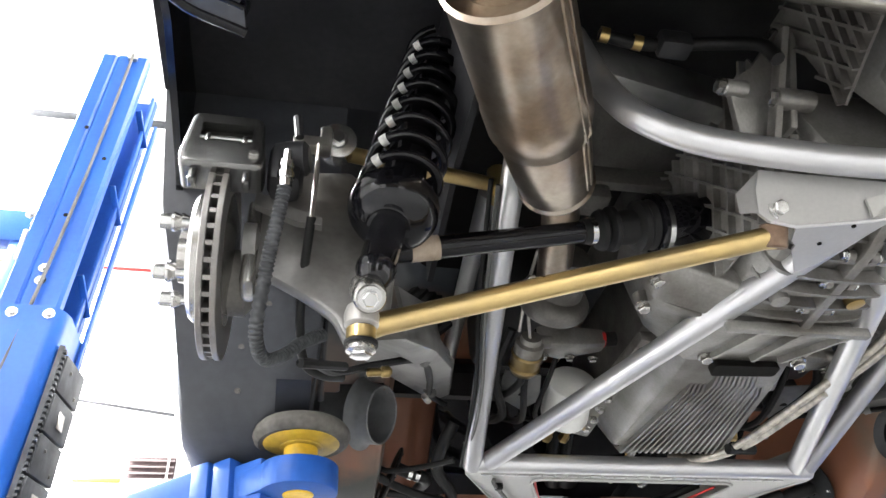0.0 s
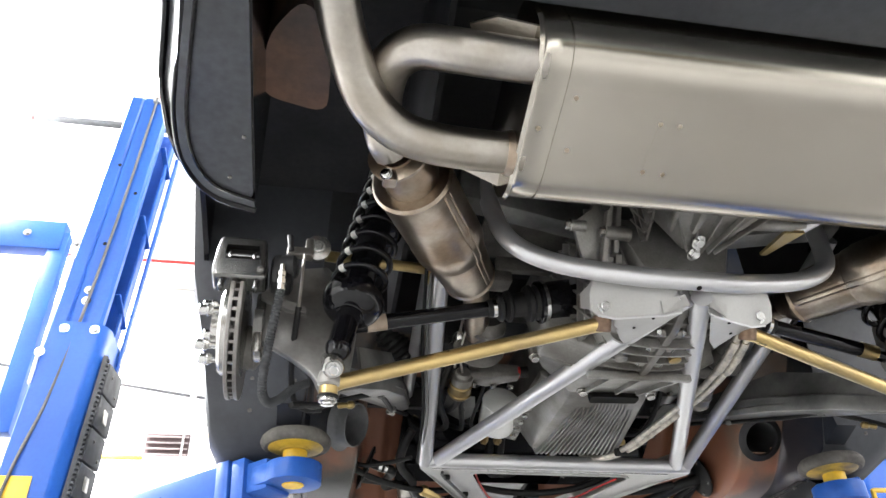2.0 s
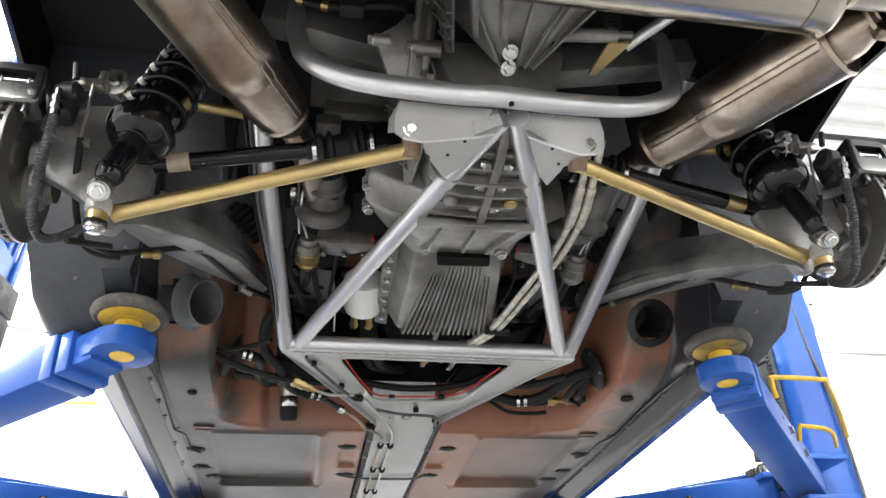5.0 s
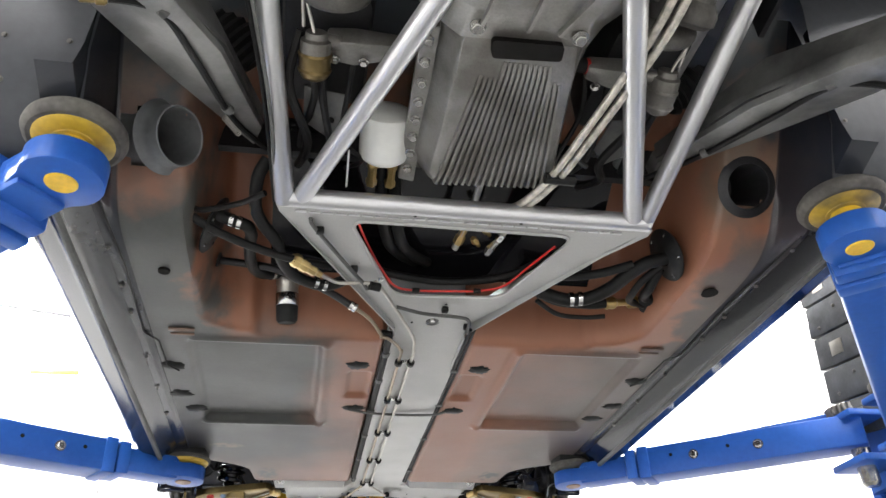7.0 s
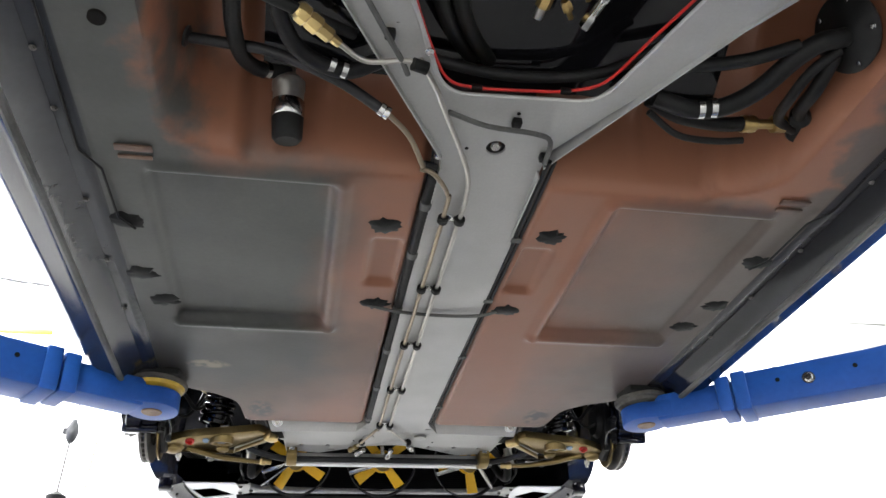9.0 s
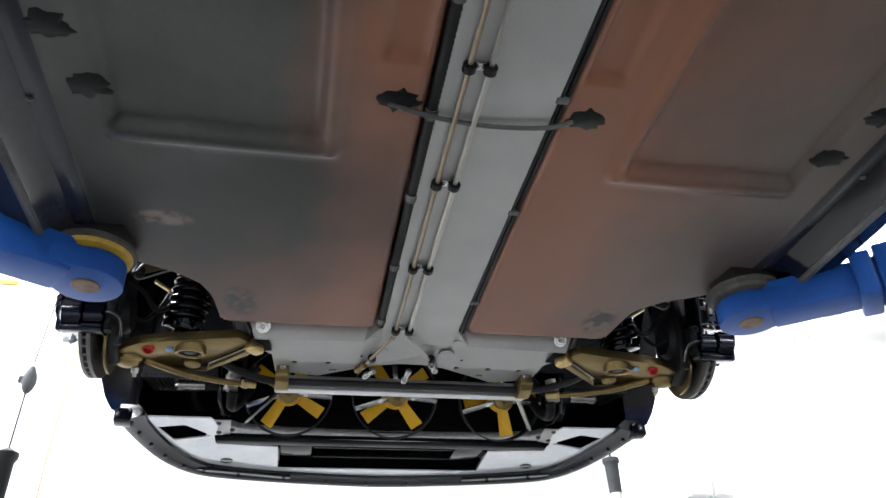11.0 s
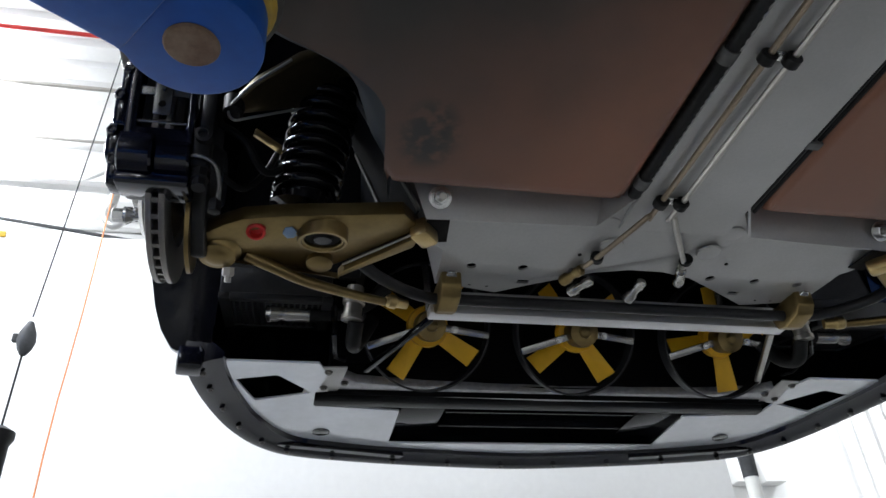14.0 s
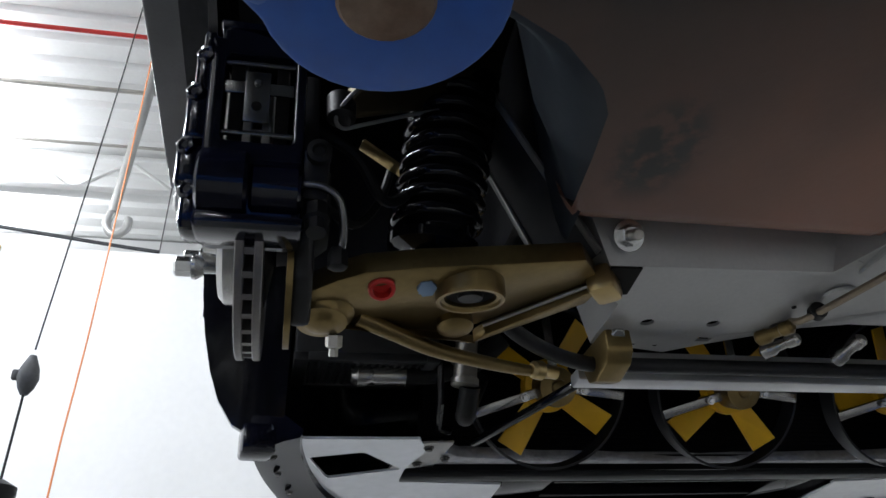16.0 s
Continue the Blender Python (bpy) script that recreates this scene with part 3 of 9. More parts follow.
    lathe(bm, (1.27, 4.85, 1.62), (0, 0, 1), [(0, 0.028), (0.28, 0.028)], 16)
    part("tube", bm, FILTER_WHITE, pend, "white lower tube")


LAMP_WATTS, UPLIGHT_WATTS = 1000.0, 550.0
workshop()


# ---- the two-post lift ----
LEAN = 0.045  # the posts lean a little against the car's own level


def lift_column(s):
    side = thing("lift_column", (s * 1.6, 2.1, 0), "blue painted steel lift column with carriage and swing arms", "car lift", "lift columns")
    off = 0.0 if s < 0 else 0.118

    def P(x, y, z):
        return (s * (x + off) + LEAN * (z - 2.6), y, z)

    # folded channel, open towards the car, with a shallow crease along its face
    bm = bmesh.new()
    out = [(1.652, 1.955), (1.645, 1.945), (1.600, 1.945), (1.592, 1.952), (1.584, 1.945), (1.480, 1.945), (1.470, 1.955), (1.470, 1.985), (1.486, 1.985), (1.486, 1.965), (1.635, 1.965), (1.635, 2.20), (1.486, 2.20), (1.486, 2.18), (1.470, 2.18), (1.470, 2.215), (1.652, 2.215)]
    prism(bm, [P(x, y, 0.02) for x, y in out], (LEAN * 3.73, 0, 3.73))
    col = part("column", bm, LIFT_BLUE, side)
    for x, y, z in ((1.554, 1.9445, 2.91), (1.60, 1.9445, 3.33), (1.50, 1.9445, 3.18)):
        bm = bmesh.new()
        lathe(bm, P(x, y, z), (0, -1, 0), [(-0.001, 0.008), (0.0008, 0.008)], 14)
        part("hole", bm, SLOT, col)
    bm = bmesh.new()
    box(bm, P(1.55, 2.1, 0.012), (0.56, 0.55, 0.02), 0.003)
    part("base_plate", bm, LIFT_BLUE, side)
    # slotted guide strips beside the column, braced to it
    for y, x, z0, z1 in ((2.09, 1.452, 2.3, 3.66), (2.145, 1.425, 2.3, 3.55)):
        bm = bmesh.new()
        beam(bm, P(x, y, z0), P(x, y, z1), 0.030, 0.012, up=(1, 0, 0), bevel=0.002)
        part("guide_rail", bm, LIFT_BLUE, side)
    for z in (2.62, 3.02, 3.42):
        bm = bmesh.new()
        beam(bm, P(1.470, 2.02, z + 0.1), P(1.440, 2.13, z), 0.024, 0.010)
        part("rail_brace", bm, LIFT_BLUE, side)
    for z in (2.78, 2.35, 1.9):
        bm = bmesh.new()
        box(bm, P(1.655, 1.965, z), (0.014, 0.04, 0.12), 0.004)
        part("edge_clip", bm, WHITE_PAINT, side, "pale edge guard clip")
    # hose down the face
    bm = bmesh.new()
    tube(bm, smooth([P(1.53, 1.93, 3.745), P(1.53, 1.93, 3.3), P(1.535, 1.93, 2.9), P(1.545, 1.922, 2.5), P(1.565, 1.915, 2.2), P(1.60, 1.90, 1.9), P(1.62, 1.90, 1.3), P(1.62, 1.91, 0.4)], 5), 0.006, 8)
    part("hydraulic_hose", bm, HOSE_GREY, side, "grey hydraulic hose down the column")
    bm = bmesh.new()
    box(bm, P(1.53, 1.938, 3.735), (0.035, 0.02, 0.03), 0.004)
    part("hose_bracket", bm, STEEL_LINE, side)
    # carriage sleeve round the lower part of the channel
    bm = bmesh.new()
    prism(bm, [P(x, y, 1.50) for x, y in ((1.62, 1.915), (1.478, 1.915), (1.462, 1.925), (1.445, 1.95), (1.435, 1.98), (1.435, 2.17), (1.452, 2.19), (1.62, 2.19), (1.62, 2.175), (1.462, 2.175), (1.462, 1.95), (1.48, 1.935), (1.62, 1.935))], (LEAN * 1.03, 0, 1.03))
    part("carriage", bm, LIFT_BLUE, side)
    for x, z in ((1.555, 2.687), (1.552, 2.639), (1.584, 2.50), (1.479, 2.50), (1.66, 2.9), (1.64, 2.40)):
        bolt(side, P(x, 1.943 if z > 2.53 else 1.913, z), (0, -1, 0), BOLT, 1.5)
    # door guards: slanted rubber tiles on the inner face
    for i in range(6):
        z = 2.40 - 0.125 * i
        bm = bmesh.new()
        prism(bm, [P(1.434, 1.985, z), P(1.434, 2.20, z + 0.03), P(1.434, 2.21, z - 0.085), P(1.434, 1.985, z - 0.118)], (s * -0.026, 0, 0), bevel=0.004)
        g = part("rubber_guard", bm, GUARD_RUBBER, side, "dark grey rubber door guard")
        if i % 2:
            bm = bmesh.new()
            box(bm, pose(*P(1.406, 2.095, z - 0.045), 8), (0.003, 0.06, 0.05), 0.001)
            b_ = part("badge", bm, STEEL_LINE, g, "pale embossed badge")
        else:
            for y, dz in ((2.05, -0.03), (2.15, -0.07)):
                bolt(g, P(1.407, y, z + dz), (-s, 0, 0), BOLT_DARK, 0.6)
    bm = bmesh.new()
    for k in range(40):
        box(bm, P(1.424, 1.972, 1.72 + 0.0175 * k), (0.024, 0.016, 0.009), 0)
    prism(bm, [P(1.434, 1.958, 1.70), P(1.420, 1.965, 1.70), P(1.420, 1.980, 1.70), P(1.434, 1.985, 1.70)], (LEAN * 0.72, 0, 0.72))
    part("guard_edge", bm, GUARD_RUBBER, side, "toothed rubber edge")
    # arm pivots
    pivots = ((1.62, False), (2.13, True)) if s < 0 else ((1.84, False), (2.06, True))
    for y, front in pivots:
        bm = bmesh.new()
        box(bm, (s * 1.46, y, 1.70), (0.2, 0.16, 0.022), 0.006)
        box(bm, (s * 1.46, y, 1.56), (0.2, 0.16, 0.022), 0.006)
        if y < 1.8:
            box(bm, (s * 1.50, 1.78, 1.63), (0.10, 0.34, 0.16), 0.008)
        k = part("arm_yoke", bm, LIFT_BLUE, side)
        bm = bmesh.new()
        lathe(bm, (s * 1.42, y, 1.49), (0, 0, 1), [(0, 0.02), (0.01, 0.028), (0.25, 0.028), (0.26, 0.02)], 20)
        part("pivot_pin", bm, MACHINED, k, "worn steel pivot pin")
        bm = bmesh.new()
        for j in range(9):
            a = radians(-60 + j * 15)
            box(bm, (s * (1.42 - 0.06 * math.cos(a)), y + 0.06 * math.sin(a), 1.725), (0.012, 0.012, 0.03), 0.002)
        part("lock_gear", bm, CAST_DARK, k, "toothed arm lock")
    rear_tip = (-0.706, 1.060, 1.699) if s < 0 else (0.722, 1.052, 1.678)
    swing_arm(side, Vector((s * 1.42, pivots[0][0], 1.63)), Vector(rear_tip), s, False, 0.135 if s < 0 else 0.085)
    swing_arm(side, Vector((s * 1.42, pivots[1][0], 1.655)), Vector((s * 0.684, 2.655, 1.683)), s, True, 0.25)
    return side


def swing_arm(side, a, b, s, front, reach):
    """Two telescoping boxes with a collar between them, an eye at the tip and the pad that it carries."""
    d = (b - a).normalized()
    length = (b - a).length
    out = b - d * reach
    n = d.cross(Vector((0, 0, 1))).normalized()
    up = n.cross(d)
    bm = bmesh.new()
    beam(bm, a - d * 0.03, out - d * 0.012, 0.115, 0.10, bevel=0.008)
    arm = part("swing_arm", bm, LIFT_BLUE, side)
    # collar of two bands with a dark gap
    for k, (w, h) in enumerate(((0.124, 0.110), (0.116, 0.100))):
        bm = bmesh.new()
        beam(bm, out - d * (0.052 - 0.045 * k), out - d * (0.012 - 0.045 * k), w, h, bevel=0.006)
        part("sleeve", bm, LIFT_BLUE, arm)
    bm = bmesh.new()
    beam(bm, out - d * 0.02, b - d * 0.045, 0.09, 0.074, bevel=0.006)
    part("inner_arm", bm, LIFT_BLUE, arm)
    # flat eye: a tongue that narrows and ends round
    bm = bmesh.new()
    flat = Vector((d.x, d.y, 0)).normalized()
    perp = Vector((-flat.y, flat.x, 0))
    loop = [b - flat * 0.13 + perp * 0.042, b - flat * 0.075 + perp * 0.046]
    loop += [b + (math.cos(q) * flat + math.sin(q) * perp) * 0.066 for q in (radians(125 - 10 * j) for j in range(26))]
    loop += [b - flat * 0.075 - perp * 0.046, b - flat * 0.13 - perp * 0.042]
    prism(bm, [p + Vector((0, 0, -0.030)) for p in loop], (0, 0, 0.047), bevel=0.003)
    part("eye", bm, LIFT_BLUE, arm)
    bm = bmesh.new()
    lathe(bm, b + Vector((0, 0, -0.033)), (0, 0, 1), [(0, 0.024), (0.002, 0.026), (0.02, 0.026)], 24)
    part("pin", bm, LIFT_YELLOW if not front else RUSTY, arm, "yellow painted pad pin" if not front else "worn bare steel pin")
    if n.y > 0:
        n = -n
    for t in (0.30, 0.52):
        bolt(arm, a + d * length * t + n * 0.0585, n, BOLT, 1.4)
    for t in (0.60, 0.40):
        bm = bmesh.new()
        lathe(bm, a + d * length * t + n * 0.0575 + up * 0.01, n, [(-0.001, 0.006), (0.0012, 0.006)], 12)
        part("hole", bm, SLOT, arm)
    # pad
    bm = bmesh.new()
    if front:
        lathe(bm, b + Vector((0.0, 0, 0.016)), (0, 0, 1), [(0, 0.03), (0.004, 0.050), (0.010, 0.070), (0.018, 0.074), (0.022, 0.066)], 32)
        part("pad_cup", bm, PAD_DISH if s < 0 else PAD_RUBBER, arm, "chipped yellow pad cup" if s < 0 else "worn dark pad cup")
        bm = bmesh.new()
        lathe(bm, b + Vector((0, 0, 0.033)), (0, 0, 1), [(0, 0.070), (0.004, 0.079), (0.012, 0.080), (0.018, 0.072)], 32)
        part("pad", bm, PAD_RUBBER, arm, "worn black rubber pad")
    else:
        lathe(bm, b + Vector((0, 0, 0.010)), (0, 0, 1), [(0, 0.029), (0.042, 0.029), (0.044, 0.027)], 28)
        part("stem", bm, LIFT_YELLOW, arm, "yellow pad stem")
        bm = bmesh.new()
        lathe(bm, b + Vector((0, 0, 0.048)), (0, 0, 1), [(0, 0.026), (0.002, 0.036), (0.004, 0.037), (0.006, 0.056), (0.012, 0.071), (0.016, 0.074)], 40)
        part("pad_cup", bm, PAD_DISH, arm, "grimy yellow pad dish")
        bm = bmesh.new()
        lathe(bm, b + Vector((0, 0, 0.058)), (0, 0, 1), [(0.0, 0.068), (-0.001, 0.074), (0.003, 0.081), (0.012, 0.085), (0.022, 0.083), (0.030, 0.076)], 40)
        part("pad", bm, PAD_RUBBER, arm, "dusty black rubber pad")
    # upper gusset bar to the yoke
    bm = bmesh.new()
    beam(bm, a + Vector((0, 0, 0.07)), a + d * 0.42 + Vector((0, 0, 0.055)), 0.035, 0.012, bevel=0.003)
    part("gusset", bm, LIFT_BLUE, arm)


left_column, right_column = lift_column(-1), lift_column(1)

# yellow label on one carriage, bent yellow rods round the other side's arm
bm = bmesh.new()
box(bm, (-1.605, 1.909, 1.88), (0.10, 0.004, 0.135), 0.001)
part("label_plate", bm, LIFT_YELLOW, left_column, "yellow warning label")
for pts in (
    [(0.960, 1.215, 1.68), (0.950, 1.200, 1.725), (0.962, 1.196, 1.733), (1.10, 1.195, 1.73), (1.13, 1.215, 1.73), (1.29, 1.40, 1.73), (1.42, 1.56, 1.70)],
    [(1.20, 1.50, 1.66), (1.205, 1.488, 1.70), (1.22, 1.488, 1.704), (1.33, 1.515, 1.70), (1.40, 1.60, 1.68)],
):
    bm = bmesh.new()
    tube(bm, smooth(pts, 4), 0.007, 8)
    part("rod_guard", bm, LIFT_YELLOW, right_column, "bent yellow rod guard")

# neighbouring lift seen past the column
far = thing("neighbour_lift", (-2.6, 3.5, 0), "blue steel lift standing behind, partly hidden", "car lift")
bm = bmesh.new()
prism(bm, [(x, y, 0.02) for x, y in ((-3.0, 3.3), (-2.7, 3.3), (-2.7, 3.33), (-2.97, 3.33), (-2.97, 3.63), (-2.7, 3.63), (-2.7, 3.66), (-3.0, 3.66))], (0, 0, 3.9))
part("column", bm, LIFT_BLUE, far)
bm = bmesh.new()
beam(bm, (-3.0, 3.3, 3.83), (-2.2, 3.3, 3.83), 0.1, 0.20)
part("cross_beam", bm, LIFT_BLUE, far)
bm = bmesh.new()
beam(bm, (-2.22, 3.3, 3.86), (-2.22, 3.3, 2.6), 0.10, 0.08, up=(0, 1, 0))
part("drop_leg", bm, LIFT_BLUE, far)
for x in (-2.9, -2.62, -2.4):
    bolt(far, (x, 3.245, 3.83), (0, -1, 0), BOLT, 2.0)

# ---- the car ----
car = thing("car", (0, 1.7, 1.66), "low mid-engined sports car raised on a lift, wheels removed", "car")


def ease(t):
    t = min(1.0, max(0.0, t))
    return t * t * (3 - 2 * t)


def ridge(v, a, b, w):
    """1 between a and b, falling to 0 over w outside."""
    return ease((v - a) / w + 0.5) * ease((b - v) / w + 0.5)


def soft(v, w):
    """v where it is above 0, else 0, with the bend rounded over w."""
    return w * math.log1p(math.exp(min(40.0, v / w)))


def tub_height(x, y):
    """The underside of the laminate tub."""
    ax = abs(x)
    z = 1.745
    # stamped seat panels, raised ribs beside them
    z += 0.016 * ridge(ax, 0.270, 0.590, 0.016) * ridge(y, 1.772, 2.30, 0.018)
    z -= 0.009 * ridge(ax, 0.240, 0.262, 0.018) * ridge(y, 1.76, 2.32, 0.02)
    z -= 0.008 * ridge(ax, 0.240, 0.585, 0.018) * ridge(y, 1.746, 1.764, 0.02)
    z -= 0.009 * ridge(ax, 0.240, 0.60, 0.018) * ridge(y, 2.306, 2.332, 0.02)
    z += 0.012 * ridge(ax, 0.125, 0.185, 0.014) * ridge(y, 1.93, 2.10, 0.014)
    # rolled edge along the tunnel
    z += 0.05 * ease((0.118 - ax) / 0.02)
    # front edge rolls up
    z += 0.085 * ease((y - 2.945) / 0.05)
    # rear bulkhead between the side pods
    foot = 1.728 - 0.028 * ease((ax - 0.415) / 0.03) - 0.045 * ease((ax - 0.46) / 0.11)
    wall = ease((foot - y) / 0.06) * ease((0.555 - ax) / 0.06)
    z += 0.33 * wall * (0.45 + 0.55 * ease((foot - y) / 0.30))
    # ribs on the bulkhead
    z -= 0.02 * wall * ridge(ax, 0.27, 0.30, 0.03)
    # side pods rise towards the rear wheels
    z += 1.42 * min(0.30, soft(1.235 - y, 0.035)) * ease((0.695 - ax) / 0.02) * ease((ax - 0.44) / 0.05) * (1 - wall)
    if x < 0:
        z += 0.15 * soft(0.60 - ax, 0.012) * ease((1.255 - y) / 0.10) * ease((ax - 0.44) / 0.05) * (1 - wall)
    # the outer strip lifts gently behind the pads
    z += 0.40 * max(0.0, 1.14 - y) * ease((ax - 0.675) / 0.02)
    # outer strip sits a little proud, with the seam step
    z -= 0.006 * ease((ax - 0.672) / 0.008) * ease((y - 1.10) / 0.08)
    return z


DUCT_L, DUCT_AXIS = Vector((-0.556, 1.132, 1.851)), Vector((-0.80, 0.52, 0.30)).normalized()


def tub(s):
    bm = bmesh.new()
    xs = [0.100 + 0.0072 * i for i in range(92)]
    ys = [0.945 + 0.00984 * i for i in range(209)]

    # front edge: chamfered beside the tunnel, sweeping back round the wheel arch
    corner = [(0.0, 2.885), (0.100, 2.885), (0.128, 3.0), (0.450, 3.0), (0.465, 2.955), (0.471, 2.90), (0.476, 2.845), (0.482, 2.808), (0.498, 2.782), (0.54, 2.745), (0.60, 2.716), (0.70, 2.65), (0.80, 2.59)]

    def front(ax):
        for (x0, y0), (x1, y1) in zip(corner, corner[1:]):
            if ax <= x1:
                return y0 + (y1 - y0) * (ax - x0) / (x1 - x0)
        return 2.59

    grid = {}
    for i, ax in enumerate(xs):
        stop = min(3.0, front(ax))
        for j, y in enumerate(ys):
            yy = y if y < 2.2 else 2.2 + (y - 2.2) * (stop - 2.2) / (ys[-1] - 2.2)
            grid[i, j] = bm.verts.new((s * ax, yy, tub_height(s * ax, yy)))
    for i in range(len(xs) - 1):
        for j in range(len(ys) - 1):
            # duct opening through the pod
            if s < 0:
                mid = (grid[i, j].co + grid[i + 1, j + 1].co) / 2 - DUCT_L
                if (mid - DUCT_AXIS * mid.dot(DUCT_AXIS)).length < 0.056 and -0.09 < mid.dot(DUCT_AXIS) < 0.2:
                    continue
            elif (((xs[i] + xs[i + 1]) / 2 - 0.606) / 0.055) ** 2 + (((ys[j] + ys[j + 1]) / 2 - 1.152) / 0.033) ** 2 < 1:
                continue
            bm.faces.new((grid[i, j], grid[i + 1, j], grid[i + 1, j + 1], grid[i, j + 1]))
    return part("floor_pan", bm, PAN, car, "copper-brown laminate floor under grey overspray", 60)


def side_detail(s, pan):
    def P(x, y, z):
        return (s * x, y, z)

    # short duct spigot in the pod
    bm = bmesh.new()
    if s < 0:
        o, ax = DUCT_L, DUCT_AXIS
        lathe_open(bm, o, ax, [(0.001, 0.053), (-0.001, 0.055), (0.001, 0.057), (0.022, 0.058), (0.034, 0.062), (0.042, 0.072)], 40)
        lathe_open(bm, o, ax, [(0.001, 0.053), (0.16, 0.052), (0.16, 0.001)], 40)
    else:
        o, ax = Vector((0.606, 1.152, 1.861)), Vector((0, 0.815, 0.58))
        lathe_open(bm, o, ax, [(0.001, 0.0475), (-0.004, 0.049), (-0.003, 0.0515), (-0.001, 0.060), (0.004, 0.068)], 40)
        lathe_open(bm, o, ax, [(0.001, 0.0475), (0.045, 0.046), (0.14, 0.045), (0.14, 0.001)], 40)
    # the second duct is black to give its inside shade by colour
    part("duct", bm, DUCT_GREY if s < 0 else BLACK_SATIN, pan, "round duct moulded into the side pod")
    # plugs, drain slots and the dark rubber patches over the seat bolts
    for x, y in ((0.168, 1.880), (0.155, 2.185), (0.643, 1.92), (0.645, 2.11), (0.615, 2.22)):
        bm = bmesh.new()
        patch(bm, s * x, y, 0.034 if x < 0.3 else 0.036, 0.026)
        part("seal_patch", bm, RUBBER, pan, "ragged dark sealant patch")
    bm = bmesh.new()
    lathe(bm, P(0.607, 1.44, 1.740) if s < 0 else P(0.612, 1.40, 1.740), (0, 0, 1), [(0, 0.012 if s < 0 else 0.02), (0.01, 0.013)], 20)
    part("drain_hole", bm, SLOT, pan, "small dark drain hole")
    bm = bmesh.new()
    box(bm, P(0.60, 1.705, 1.741), (0.06, 0.014, 0.004), 0.001)
    box(bm, P(0.60, 1.728, 1.741), (0.055, 0.008, 0.004), 0.001)
    part("slot", bm, BROWN, pan, "shallow stamped slot")
    # outer underseal strip with rivets, and the kinked seam
    bm = bmesh.new()
    line = [P(0.690, 1.15, 1.7365), P(0.680, 1.42, 1.7365), P(0.686, 1.715, 1.7365), P(0.658, 1.76, 1.7365), P(0.655, 1.90, 1.7365), P(0.630, 1.935, 1.7365)]
    tube(bm, line, 0.0025, 6)
    part("seam", bm, RUBBER, pan, "black sealed panel seam")
    for y in (1.2, 1.35, 1.5, 1.62, 1.85, 2.05, 2.25):
        bolt(pan, P(0.70, y, 1.7355), (0, 0, -1), BOLT_DARK, 0.45, "rivet")
    # sill
    bm = bmesh.new()
    sec = [(0.705, 1.738), (0.735, 1.722), (0.748, 1.700), (0.760, 1.697), (0.772, 1.703), (0.800, 1.705), (0.820, 1.716), (0.838, 1.742), (0.862, 1.82), (0.880, 1.93), (0.890, 2.10), (0.880, 2.25), (0.70, 2.26)]
    for y0, y1 in ((1.135, 2.63),):
        prism(bm, [P(x, y0, z) for x, z in sec], (0, y1 - y0, 0))
    part("sill", bm, SILL_GLOSS if s < 0 else BODY_BLUE, car, "dark glossy sill with a rolled lower lip")
    bm = bmesh.new()
    tube(bm, [P(0.752, 1.14, 1.699), P(0.752, 2.62, 1.699)], 0.008, 8)
    part("sill_lip", bm, HOSE_GREY, car, "dull rolled sill lip")
    # jacking block by the front pads
    bm = bmesh.new()
    prism(bm, [P(x, y, 1.728) for x, y in ((0.62, 2.58), (0.75, 2.58), (0.77, 2.61), (0.76, 2.70), (0.64, 2.71), (0.61, 2.66))], (0, 0, 0.04), bevel=0.004)
    part("jack_block", bm, RUBBER, car, "black rubbery jacking block")
    # panel at the front of the rear wheel arch, sloping up from the sill end
    bm = bmesh.new()
    prof = [(1.142, 1.736), (1.02, 1.785), (0.965, 1.88), (0.945, 1.98), (0.90, 2.14), (0.86, 2.42)]
    wide = [0.872, 0.905, 0.925, 0.945, 0.985, 1.02]
    inner = [0.70, 0.692, 0.686, 0.680, 0.672, 0.66]
    rows = [[bm.verts.new(P(x, y, z)) for x in (i, i + 0.3 * (w - i), i + 0.7 * (w - i), w)] for (y, z), w, i in zip(prof, wide, inner)]
    for A, B in zip(rows, rows[1:]):
        for j in range(3):
            bm.faces.new((A[j], A[j + 1], B[j + 1], B[j]))
    side_ = [bm.verts.new(P(w + 0.012, y + 0.13, z)) for (y, z), w in zip(prof, wide)]
    for j in range(5):
        bm.faces.new((rows[j][3], side_[j], side_[j + 1], rows[j + 1][3]))
    arch = part("arch_wall", bm, DARK_PANEL, car, "dark grey riveted arch panel", 50)
    for x, y, z in ((0.74, 0.997, 1.824), (0.82, 0.997, 1.824), (0.72, 0.963, 1.89), (0.82, 0.963, 1.89), (0.70, 0.947, 1.97), (0.78, 0.947, 1.97)):
        bolt(arch, P(x, y, z), (0, -0.9, -0.4), BOLT_DARK, 0.45, "rivet")
    # rear arch liner: inner wall, roof, outer fender
    bm = bmesh.new()
    prism(bm, [P(0.50, y, z) for y, z in ((0.86, 1.98), (0.86, 2.45), (-0.05, 2.45), (-0.05, 2.12), (0.25, 2.02), (0.60, 2.02))], (s * 0.01, 0, 0))
    prism(bm, [P(x, y, 2.40) for x, y in ((0.50, -0.05), (1.02, -0.05), (1.02, 0.86), (0.50, 0.86))], (0, 0, 0.02))
    part("arch_liner", bm, LINER, car, "black wheel arch liner")
    bm = bmesh.new()
    arc = [(0.90, 2.17), (0.86, 2.19), (0.74, 2.22), (0.58, 2.25), (0.42, 2.22), (0.34, 2.17), (0.30, 2.14)]
